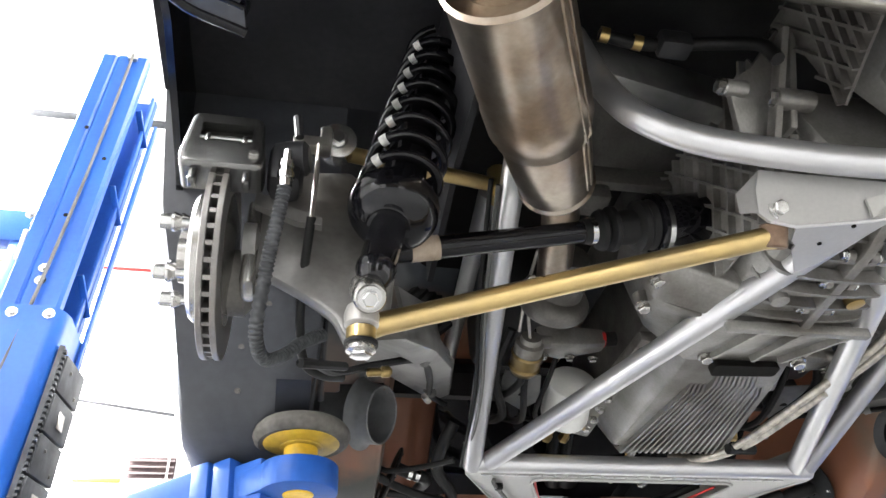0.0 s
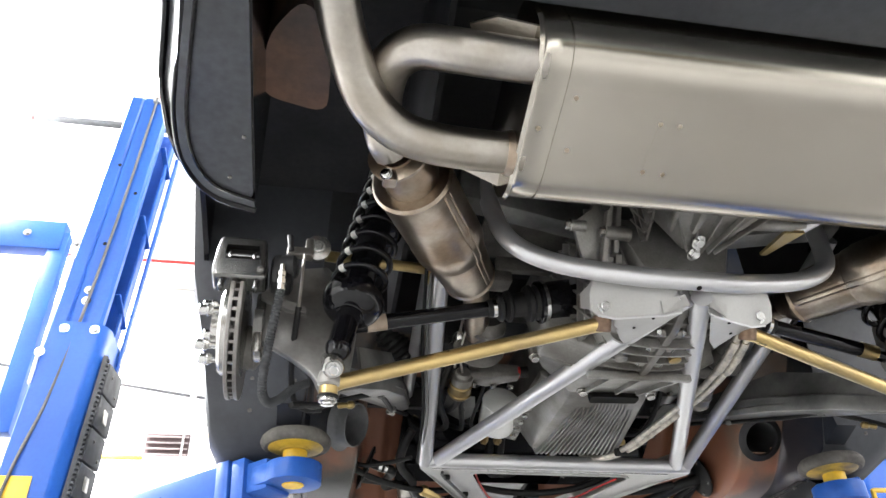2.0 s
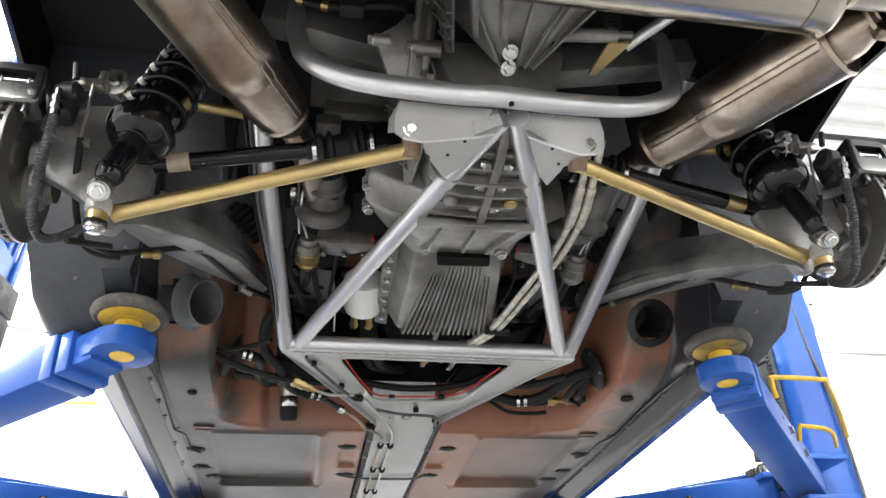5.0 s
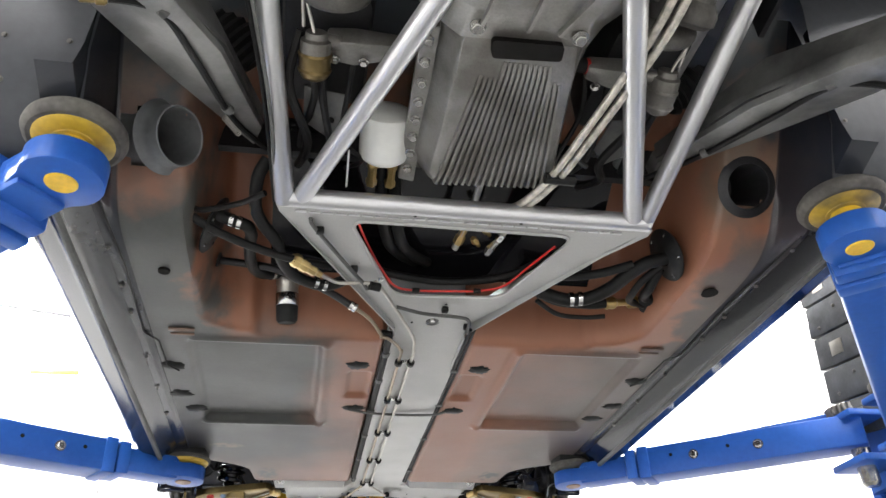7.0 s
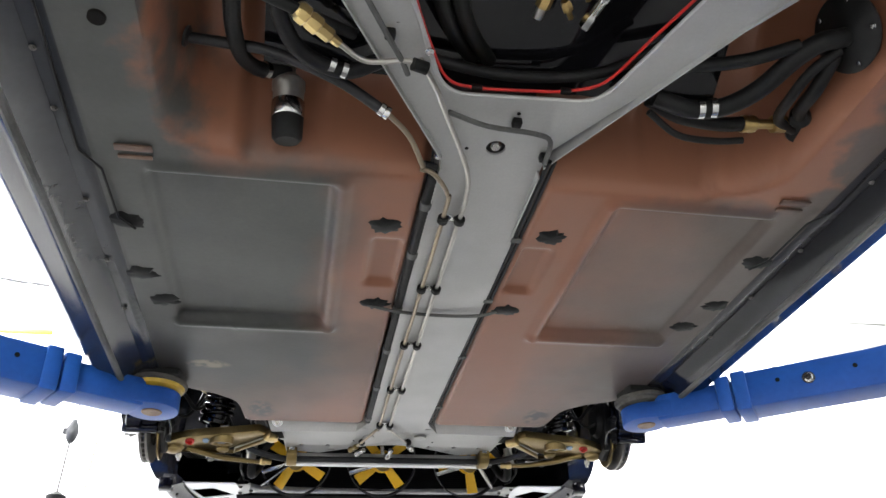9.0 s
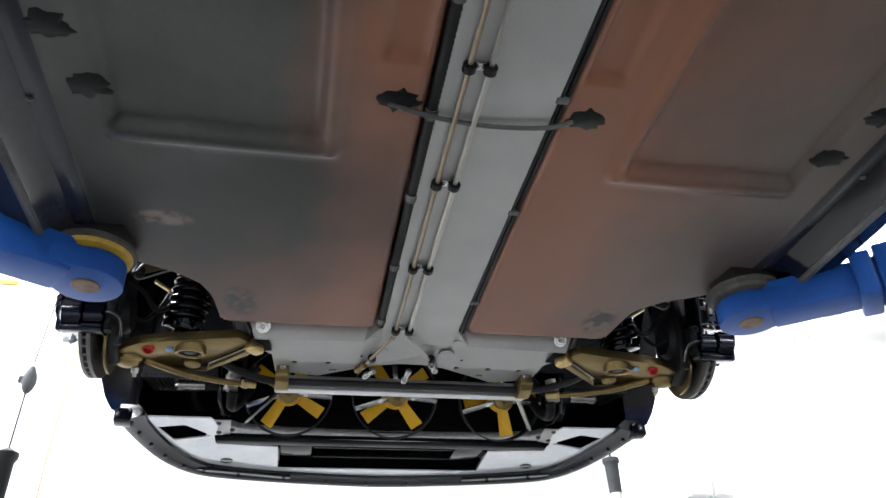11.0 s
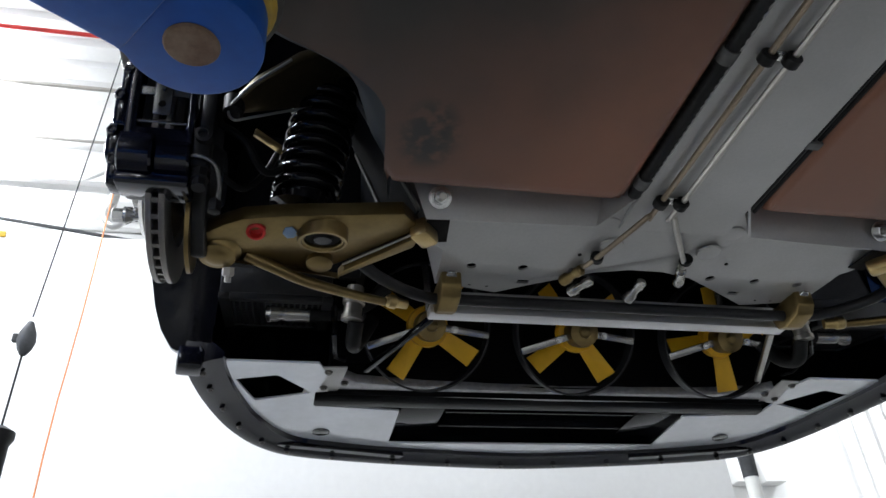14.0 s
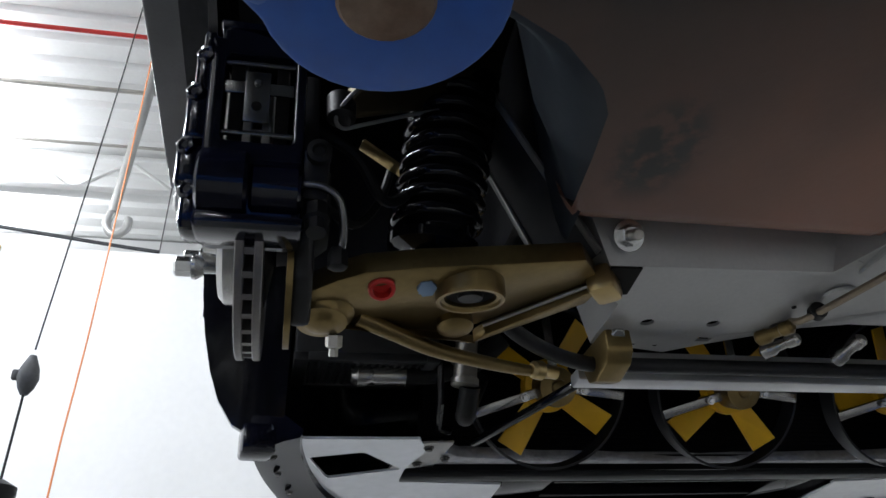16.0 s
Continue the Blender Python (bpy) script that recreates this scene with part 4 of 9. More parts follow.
    out = [(-0.40, 2.12), (-0.42, 2.45), (1.2, 2.45), (1.2, 2.17)]
    prism(bm, [P(0.945 + 0.03 * (z - 1.86), y, z) for y, z in arc + out], (s * 0.012, 0, 0))
    part("rear_fender", bm, BODY_BLUE, car, "dark glossy rear fender over the bare hub")
    # rear quarter shell behind the wheel
    bm = bmesh.new()
    base = rounded([(0.787, -0.45), (0.797, 0.305), (0.868, 0.272), (0.906, 0.19), (0.906, 0.07), (0.884, -0.06), (0.86, -0.25), (0.85, -0.45)], 0.03, 5)
    lower = [bm.verts.new(P(p[0], p[1], 1.892)) for p in base]
    upper = [bm.verts.new(P(p[0] + (0.024 if p[0] > 0.83 else 0), p[1] + (0.02 if p[1] > 0.2 else 0), 1.935)) for p in base]
    top = [bm.verts.new(P(p[0] + (0.012 if p[0] > 0.83 else 0), p[1] + (0.02 if p[1] > 0.2 else 0), 2.42)) for p in base]
    n = len(base)
    bm.faces.new(lower)
    for A, B in ((lower, upper), (upper, top)):
        for i in range(n):
            bm.faces.new((A[i], A[(i + 1) % n], B[(i + 1) % n], B[i]))
    q = part("rear_quarter", bm, BODY_BLUE, car, "gloss black rear quarter with a rolled edge")
    bm = bmesh.new()
    tube(bm, [P(p[0] + 0.021, p[1] + (0.018 if p[1] > 0.2 else 0), 1.932) for p in base if p[0] > 0.82 and p[1] > -0.4], 0.007, 8)
    part("edge_trim", bm, BLACK_GLOSS, q, "glossy rolled edge")
    bm = bmesh.new()
    flat = rounded([(0.794, -0.17), (0.800, 0.285), (0.868, 0.248), (0.899, 0.175), (0.897, 0.07), (0.878, -0.06), (0.850, -0.17)], 0.035, 6)
    prism(bm, [P(p[0], p[1], 1.8885) for p in flat], (0, 0, 0.003))
    part("under_panel", bm, QUARTER_GREY, q, "scuffed grey closing panel")
    bm = bmesh.new()
    tube(bm, smooth([P(0.797, 0.300, 1.888), P(0.866, 0.268, 1.890), P(0.902, 0.195, 1.893), P(0.906, 0.10, 1.895), P(0.892, 0.0, 1.897)], 6), 0.006, 10)
    part("lower_lip", bm, BLACK_GLOSS, q, "chipped black lower lip")
    # turned flange inside the lip, with its own bead
    bm = bmesh.new()
    inner_, outer_ = [(0.798, 0.268), (0.856, 0.240), (0.884, 0.180), (0.888, 0.095), (0.876, 0.0), (0.862, -0.09), (0.848, -0.17)], [(0.797, 0.297), (0.864, 0.265), (0.899, 0.193), (0.903, 0.10), (0.890, 0.0), (0.873, -0.10), (0.860, -0.18)]
    low_ = [p for p in smooth([P(x, y, 1.886) for x, y in inner_], 6)]
    high_ = [p for p in smooth([P(x, y, 1.8885) for x, y in outer_], 6)]
    va, vb = [bm.verts.new(p) for p in low_], [bm.verts.new(p) for p in high_]
    for i in range(len(va) - 1):
        bm.faces.new((va[i], va[i + 1], vb[i + 1], vb[i]))
    part("flange", bm, QUARTER_GREY, q, "scuffed turned flange")
    bm = bmesh.new()
    tube(bm, [Vector(p) + Vector((0, 0, -0.001)) for p in low_], 0.0028, 8)
    part("bead", bm, BLACK_GLOSS, q, "raised bead along the flange")
    bm = bmesh.new()
    tube(bm, [P(0.886, -0.40, 1.965), P(0.910, -0.02, 1.955)], 0.003, 6)
    part("pinstripe", bm, RED, q, "thin red pinstripe")
    for y, x in ((0.123, 0.809), (0.218, 0.834), (0.265, 0.812)):
        bolt(q, P(x, y, 1.888), (0, 0, -1), BOLT_CAST, 0.35, "rivet")
    bm = bmesh.new()
    prism(bm, rounded3([(0.805, 0.20), (0.69, 0.23), (0.69, 0.06), (0.735, -0.01), (0.79, 0.07)], 0.035, s, 2.06), (0, 0, 0.34))
    part("inner_brace", bm, BROWN, car, "brown resin inner panel")


def rounded3(poly, r, s, z):
    return [(s * p[0], p[1], z) for p in rounded(poly, r, 4)]


def lathe_open(bm, origin, axis, profile, n=24):
    o = Vector(origin)
    x, y, z = frame_of(axis)
    rings = [[bm.verts.new(o + z * h + r * (math.cos(a) * x + math.sin(a) * y)) for a in (2 * math.pi * j / n for j in range(n))] for h, r in profile]
    for a, b in zip(rings, rings[1:]):
        for j in range(n):
            bm.faces.new((a[j], a[(j + 1) % n], b[(j + 1) % n], b[j]))
    return bm


def patch(bm, x, y, rx, ry):
    """A ragged lump of sealant on the floor."""
    rng = random.Random(int(x * 1000) * 7 + int(y * 1000))
    n = 22
    rim, mid = [], []
    z = tub_height(x, y)
    for j in range(n):
        a = 2 * math.pi * j / n
        k = 0.75 + 0.45 * rng.random()
        for lst, f, d in ((rim, 1.0, 0.001), (mid, 0.7, -0.004)):
            px, py = x + rx * k * f * math.cos(a), y + ry * k * f * math.sin(a)
            lst.append(bm.verts.new((px, py, z + d)))
    top = bm.verts.new((x, y, z - 0.005))
    for j in range(n):
        bm.faces.new((rim[j], rim[(j + 1) % n], mid[(j + 1) % n], mid[j]))
        bm.faces.new((mid[j], mid[(j + 1) % n], top))
    return bm


for s in (-1, 1):
    side_detail(s, tub(s))

# slab added in place of the unseen upper body, keeps light out
bm = bmesh.new()
box(bm, (0, 1.7, 2.47), (2.0, 4.4, 0.03), 0.01)
part("upper_shell", bm, BLACK_SATIN, car, "dark slab in place of the unseen upper body")
bm = bmesh.new()
prism(bm, [(x, 1.30, z) for x, z in ((-0.55, 1.98), (0.55, 1.98), (0.55, 2.45), (-0.55, 2.45))], (0, 0.02, 0))
part("firewall", bm, BLACK_SATIN, car, "black firewall behind the seats")

# rear bumper underside
bm = bmesh.new()
prism(bm, [(-0.96, y, z) for y, z in ((-0.150, 2.05), (-0.112, 1.966), (-0.50, 1.985), (-0.66, 2.06), (-0.68, 2.3), (-0.150, 2.3))], (1.92, 0, 0), bevel=0.012)
bumper = part("rear_bumper", bm, DARK_PANEL, car, "smooth dark grey rear bumper underside")
for s in (-1, 1):
    bm = bmesh.new()
    lathe(bm, (s * 0.517, -0.150, 1.9665), (0, 0, 1), [(-0.001, 0.015), (0.002, 0.015)], 24)
    part("hole", bm, SLOT, bumper, "round dark hole")
bm = bmesh.new()
box(bm, (0, -0.06, 2.36), (1.5, 0.5, 0.02), 0.003)
part("heat_shield", bm, LINER, car, "black panel above the silencer")

# ---- tubular rear subframe ----
sub = part("subframe", tube(bmesh.new(), [(-0.372, 1.222, 1.796), (0.395, 1.222, 1.796)], 0.0195, 20), SILVER, car, "silver painted tubular rear subframe")
for s in (-1, 1):
    bm = bmesh.new()
    tube(bm, [(-0.362, 1.228, 1.792) if s < 0 else (0.386, 1.232, 1.796), (s * 0.418, 0.66, 1.97), (s * 0.43, 0.45, 2.05)], 0.0195, 20)
    part("upright_tube", bm, SILVER, sub)
    bm = bmesh.new()
    tube(bm, [(-0.330, 1.220, 1.797), (-0.003, 0.372, 1.819)] if s < 0 else [(0.360, 1.222, 1.799), (0.026, 0.366, 1.818)], 0.0195, 20)
    part("diagonal_tube", bm, SILVER, sub)
    bm = bmesh.new()
    tube(bm, [(s * 0.43, 0.70, 2.06), (s * 0.40, 1.30, 2.02)], 0.017, 14)
    part("upper_tube", bm, SILVER, sub)
bm = bmesh.new()
hoop = [(-0.365, 0.42, 2.12), (-0.354, 0.398, 2.0), (-0.327, 0.380, 1.920), (-0.25, 0.369, 1.874), (-0.12, 0.350, 1.845), (0, 0.338, 1.835)]
hoop = hoop + [(-x, y, z) for x, y, z in hoop[-2::-1]]
tube(bm, smooth(hoop, 8), 0.0185, 20)
part("hoop_bar", bm, SILVER, sub, "bent silver hoop bar")
bm = bmesh.new()
lathe(bm, (0.005, 0.334, 1.8172), (0, -0.2, -1), [(-0.003, 0.005), (0.0015, 0.005)], 14)
part("drain_hole", bm, SLOT, sub, "small dark hole in the hoop")
# folded centre bracket carrying the two links: a steep bolted face, a bright fold and a flat gusset
for s in (-1, 1):
    o = 0.0 if s < 0 else 0.030
    def B(x, y, z):
        return (s * x + (o if s > 0 and x < 0.10 else o * 0.4), y, z)

    bm = bmesh.new()
    prism(bm, [B(0.010, 0.366, 1.832), B(0.173, 0.392, 1.858), B(0.181, 0.400, 1.832), B(0.180, 0.411, 1.803), B(0.165, 0.416, 1.795), B(0.133, 0.414, 1.7895), B(0.043, 0.391, 1.7895), B(0.012, 0.380, 1.792)], (0, 0.004, 0.001))
    br = part("link_bracket", bm, PLATE, sub, "folded silver link bracket", 25)
    bm = bmesh.new()
    tube(bm, [B(0.165, 0.415, 1.794), B(0.133, 0.4135, 1.788), B(0.043, 0.3905, 1.788), B(0.014, 0.380, 1.790)], 0.0022, 8)
    part("fold", bm, SILVER, br, "bright folded edge")
    bm = bmesh.new()
    prism(bm, [B(0.133, 0.414, 1.7875), B(0.043, 0.391, 1.788), B(0.016, 0.384, 1.789), B(0.060, 0.478, 1.787), B(0.082, 0.503, 1.7865), B(0.113, 0.458, 1.787), B(0.114, 0.448, 1.787), B(0.124, 0.440, 1.787)], (0, 0.0, 0.003))
    part("gusset", bm, PLATE, br)
    bm = bmesh.new()
    prism(bm, [B(0.173, 0.392, 1.858), B(0.180, 0.411, 1.803), B(0.190, 0.432, 1.818), B(0.188, 0.428, 1.848)], (s * -0.004, 0, 0.001))
    part("end_flange", bm, PLATE, br)
    bm = bmesh.new()
    prism(bm, [B(0.048, 0.386, 1.7885), B(0.004, 0.365, 1.797), B(0.010, 0.364, 1.820), B(0.052, 0.380, 1.812)], (0, -0.003, -0.001))
    part("centre_lug", bm, PLATE, br)
    bolt(br, B(0.152, 0.409, 1.811), (0, -0.92, -0.35), BOLT, 1.25)
    for x, y, z in ((0.062, 0.402, 1.7868), (0.085, 0.440, 1.7865)):
        bm = bmesh.new()
        lathe(bm, B(x, y, z), (0, 0, -1), [(-0.001, 0.003), (0.0006, 0.003)], 10)
        part("hole", bm, SLOT, br)

# ---- silver belly plate and tunnel cover ----
bm = bmesh.new()


def belly(x, y):
    return (x, y, 1.781 - 0.05 * ease((y - 1.25) / 0.9) * 0.72 if y < 1.9 else 1.745)


outline = [(-0.378, 1.228), (0.404, 1.228), (0.402, 1.25), (0.094, 1.655), (0.094, 2.2), (0.09, 3.02), (-0.09, 3.02), (-0.088, 2.2), (-0.088, 1.69), (-0.372, 1.25)]
opening = rounded([(-0.234, 1.264), (0.248, 1.268), (0.146, 1.528), (-0.112, 1.541)], 0.042, 6)
outl = []
for i, p in enumerate(outline):
    q = outline[(i + 1) % len(outline)]
    outl += [Vector(p).lerp(Vector(q), k / 6) for k in range(6)]
plate(bm, outl, [opening, circle(0.0, 1.653, 0.017, 20)], belly, (0, 0, 0.004))
cover = part("belly_plate", bm, PLATE, sub, "satin silver belly plate with a cut-out", 30)
bm = bmesh.new()
tube(bm, [Vector(belly(p[0], p[1])) + Vector((0, 0, -0.001)) for p in opening + opening[:1]], 0.004, 8)
part("opening_lip", bm, PLATE, cover)
for x, y in ((-0.103, 1.235), (0.118, 1.235), (0.30, 1.245), (-0.165, 1.50), (0.02, 1.57), (-0.05, 1.66), (-0.20, 1.42)):
    bm = bmesh.new()
    lathe(bm, Vector(belly(x, y)), (0, 0, -1), [(-0.001, 0.0035), (0.0006, 0.0035)], 12)
    part("hole", bm, SLOT, cover)
bm = bmesh.new()
lathe(bm, (0, 1.653, 1.765), (0, 0, 1), [(0, 0.008), (0.004, 0.011), (0.01, 0.011)], 6)
part("inner_bolt", bm, MACHINED, cover, "bolt head inside the access hole")
BEAD = finish(box(bmesh.new(), (0, 0, 0), (0.022, 0.004, 0.0035), 0.001), "weld_bead", SILVER)
for i in range(26):
    piece("weld_bead", BEAD, Matrix.Translation((-0.33 + i * 0.0264, 1.244, 1.779)), cover)
# side flanges of the tunnel box
for s in (-1, 1):
    bm = bmesh.new()
    prism(bm, [(s * 0.091, 1.70, 1.746), (s * 0.091, 3.0, 1.746), (s * 0.091, 3.0, 1.80), (s * 0.091, 1.70, 1.80)], (s * -0.003, 0, 0))
    prism(bm, [((0.385 if s > 0 else -0.372), 1.25, 1.781), (s * 0.092, 1.68, 1.748), (s * 0.092, 1.68, 1.82), ((0.385 if s > 0 else -0.372), 1.25, 1.85)], (0, -0.004, 0))
    part("tunnel_flange", bm, PLATE, cover)

# brake lines along the tunnel, held by clips
for x, mat_, pts in (
    (-0.062, COPPER_LINE, [(-0.125, 1.697, 1.741), (-0.100, 1.705, 1.738), (-0.068, 1.755, 1.736), (-0.062, 1.83, 1.736), (-0.062, 2.4, 1.735), (-0.062, 2.93, 1.735), (-0.068, 2.97, 1.733), (-0.11, 3.09, 1.728), (-0.118, 3.12, 1.735)]),
    (-0.030, STEEL_LINE, [(-0.16, 1.47, 1.764), (-0.128, 1.52, 1.757), (-0.115, 1.545, 1.754), (-0.045, 1.69, 1.745), (-0.032, 1.76, 1.736), (-0.030, 1.83, 1.736), (-0.030, 2.4, 1.735), (-0.030, 2.93, 1.735), (-0.024, 2.97, 1.733), (0.045, 3.08, 1.728), (0.05, 3.10, 1.735)]),
):
    bm = bmesh.new()
    tube(bm, smooth(pts, 5), 0.0045, 8)
    part("brake_line", bm, mat_, cover, "thin metal brake line")
bm = bmesh.new()
tube(bm, smooth([(-0.31, 1.26, 1.775), (-0.30, 1.29, 1.773), (-0.215, 1.43, 1.763), (-0.19, 1.47, 1.761), (-0.175, 1.50, 1.760)], 4), 0.0045, 8)
tube(bm, smooth([(-0.10, 1.565, 1.754), (-0.03, 1.585, 1.750), (0.05, 1.59, 1.748), (0.082, 1.605, 1.747), (0.088, 1.66, 1.745)], 4), 0.0045, 8)
part("vent_line", bm, HOSE_GREY, cover, "thin grey line across the belly plate")
for y in (1.832, 2.094, 2.372, 2.655, 2.936):
    for x in (-0.062, -0.030):
        bm = bmesh.new()
        lathe(bm, (x, y - 0.008, 1.735), (0, 1, 0), [(0, 0.008), (0.002, 0.0105), (0.014, 0.0105), (0.016, 0.008)], 14)
        part("clip", bm, RUBBER, cover, "black rubber clip")
    bm = bmesh.new()
    box(bm, (-0.046, y, 1.741), (0.028, 0.014, 0.003), 0.001)
    c = part("clip_tab", bm, CHROME, cover)
    bolt(c, (-0.046, y, 1.739), (0, 0, -1), BOLT, 0.5)
for x, y in ((-0.29, 1.30), (-0.21, 1.435), (0.02, 1.585), (0.088, 1.66)):
    bm = bmesh.new()
    box(bm, Vector(belly(x, y)) + Vector((0, 0, -0.006)), (0.016, 0.016, 0.014), 0.003)
    part("clip", bm, RUBBER, cover)
for x, y in ((-0.16, 1.47), (-0.108, 1.70)):
    bm = bmesh.new()
    lathe(bm, (x - 0.012, y, 1.752), (1, 0.3, 0), [(0, 0.010), (0.024, 0.010)], 14)
    c = part("clip", bm, RUBBER, cover)
    bolt(c, (x + 0.01, y - 0.022, 1.757), (0, 0, -1), BOLT, 0.6)
# black hoses in the gaps beside the tunnel
bm = bmesh.new()
pts = [(-0.098, 1.72 + 0.006 * i, 1.752) for i in range(205)]
tube(bm, pts, [0.0105 if i % 2 else 0.009 for i in range(205)], 10)
h = part("loom_tube", bm, RUBBER, cover, "black corrugated loom tube")
for y in (1.80, 1.97, 2.20, 2.42, 2.66, 2.90):
    bm = bmesh.new()
    lathe(bm, (-0.098, y, 1.752), (0, 1, 0), [(0, 0.0118), (0.02, 0.0118)], 14)
    part("tape_band", bm, HOSE_GREY, h, "grey tape band")
for x, r in ((0.098, 0.005), (0.108, 0.004)):
    bm = bmesh.new()
    tube(bm, smooth([(x, 1.66, 1.752), (x, 2.0, 1.75), (x - 0.002, 2.5, 1.751), (x, 2.96, 1.752)], 8), r, 8)
    part("cable", bm, RUBBER, cover, "thin black cable")
for y in (1.9, 2.15, 2.45, 2.8):
    bm = bmesh.new()
    box(bm, (0.101, y, 1.747), (0.022, 0.014, 0.008), 0.002)
    part("cable_tab", bm, HOSE_GREY, cover)
# earth strap across the tunnel
bm = bmesh.new()
tube(bm, smooth([(-0.17, 2.19, 1.742), (-0.10, 2.205, 1.737), (0, 2.215, 1.738), (0.09, 2.205, 1.737), (0.13, 2.19, 1.742)], 5), 0.004, 8)
part("strap", bm, HOSE_GREY, cover, "thin grey earth strap")

# ---- rear suspension, brakes and half shafts ----
def rotor(bm, o, axis, R, thick, hat_r):
    """Vented rotor: two cheeks with vanes between them and a hat on the outer side."""
    o, z = Vector(o), Vector(axis).normalized()
    g = thick * 0.32
    for a, b in ((-thick / 2, -thick / 2 + g), (thick / 2 - g, thick / 2)):
        lathe_open(bm, o, z, [(a, hat_r), (a, R - 0.001), (a + 0.001, R), (b - 0.001, R), (b, R - 0.001), (b, hat_r), (a, hat_r)], 64)
    return bm


VANE = finish(beam(bmesh.new(), (0.095, 0, 0), (0.153, 0, 0), 0.006, 0.0107, bevel=0), "vane", ROTOR)


def lug_nut():
    bm = bmesh.new()
    lathe(bm, (0, 0, -0.012), (0, 0, 1), [(0, 0.006), (0.012, 0.006)], 12)
    lathe(bm, (0, 0, 0), (0, 0, 1), [(0, 0.008), (0.008, 0.0125), (0.011, 0.0125), (0.012, 0.0105)], 20)
    lathe(bm, (0, 0, 0.012), (0, 0, 1), [(0, 0.0098), (0.014, 0.0098), (0.016, 0.008)], 6)
    return finish(bm, "lug_nut", CHROME, 25)


LUG = lug_nut()


def hub_set(parent, s, cx, cy, cz, R, nut_r, first):
    """Rotor, hat and lug nuts; the outside faces away from the car."""
    bm = bmesh.new()
    rotor(bm, (s * cx, cy, cz), (s, 0, 0), R, 0.024, min(0.085, R * 0.6))
    rot = part("brake_rotor", bm, ROTOR, parent, "vented iron brake rotor")
    for k in range(40):
        a = 2 * math.pi * k / 40
        d, z = Vector((0, math.cos(a), math.sin(a))), Vector((s, 0, 0))
        m = Matrix((d, z.cross(d), z)).transposed().to_4x4()
        m.translation = (s * cx, cy, cz)
        piece("vane", VANE, m @ Matrix.Scale(R / 0.156, 4, (1, 0, 0)), rot)
    bm = bmesh.new()
    lathe(bm, (s * cx, cy, cz), (s, 0, 0), [(-0.02, 0.05), (-0.012, 0.088), (0.026, 0.086), (0.032, 0.080), (0.034, 0.036), (0.05, 0.034), (0.052, 0.02)], 48)
    part("hat", bm, MACHINED, rot, "machined rotor hat")
    for k in range(5):
        a = radians(first + 72 * k)
        x, y, z = frame_of((s, 0, 0))
        m = Matrix((x, y, z)).transposed().to_4x4()
        m.translation = (s * (cx + 0.046), cy + nut_r * math.cos(a), cz + nut_r * math.sin(a))
        piece("lug_nut", LUG, m, rot, "bright zinc lug nut")
    return rot


def rounded_slot(P):
    return [P(0.722 + x, 0.5835, 1.800 + z) for x, z in rounded([(-0.022, -0.008), (0.022, -0.008), (0.022, 0.008), (-0.022, 0.008)], 0.007, 4)]


def block(bm, outline, hole, place, depth, r):
    """A block with a rounded front rim and a rectangular window through it."""
    mid = sum((Vector(p) for p in outline), Vector((0, 0))) / len(outline)
    size = max((Vector(p) - mid).length for p in outline)
    rings = []
    for k in range(6):
        q = math.pi / 2 * k / 5
        f = 1 - r * (1 - math.sin(q)) / size * 1.3
        rings.append([bm.verts.new(place @ Vector((mid.x + (p[0] - mid.x) * f, r * (1 - math.cos(q)), mid.y + (p[1] - mid.y) * f))) for p in outline])
    rings.append([bm.verts.new(place @ Vector((p[0], depth, p[1]))) for p in outline])
    for a, b in zip(rings, rings[1:]):
        for j in range(len(a)):
            bm.faces.new((a[j], a[(j + 1) % len(a)], b[(j + 1) % len(b)], b[j]))
    inner = [[bm.verts.new(place @ Vector((p[0], y, p[1]))) for p in hole] for y in (0, depth)]
    n = len(hole)
    for j in range(n):
        bm.faces.new((inner[0][j], inner[0][(j + 1) % n], inner[1][(j + 1) % n], inner[1][j]))
    for loop, win in ((rings[0], inner[0]), (rings[-1], inner[1])):
        edges = [bm.edges.get((v[j], v[(j + 1) % len(v)])) for v in (loop, win) for j in range(len(v))]
        bmesh.ops.triangle_fill(bm, use_beauty=True, use_dissolve=False, edges=edges)


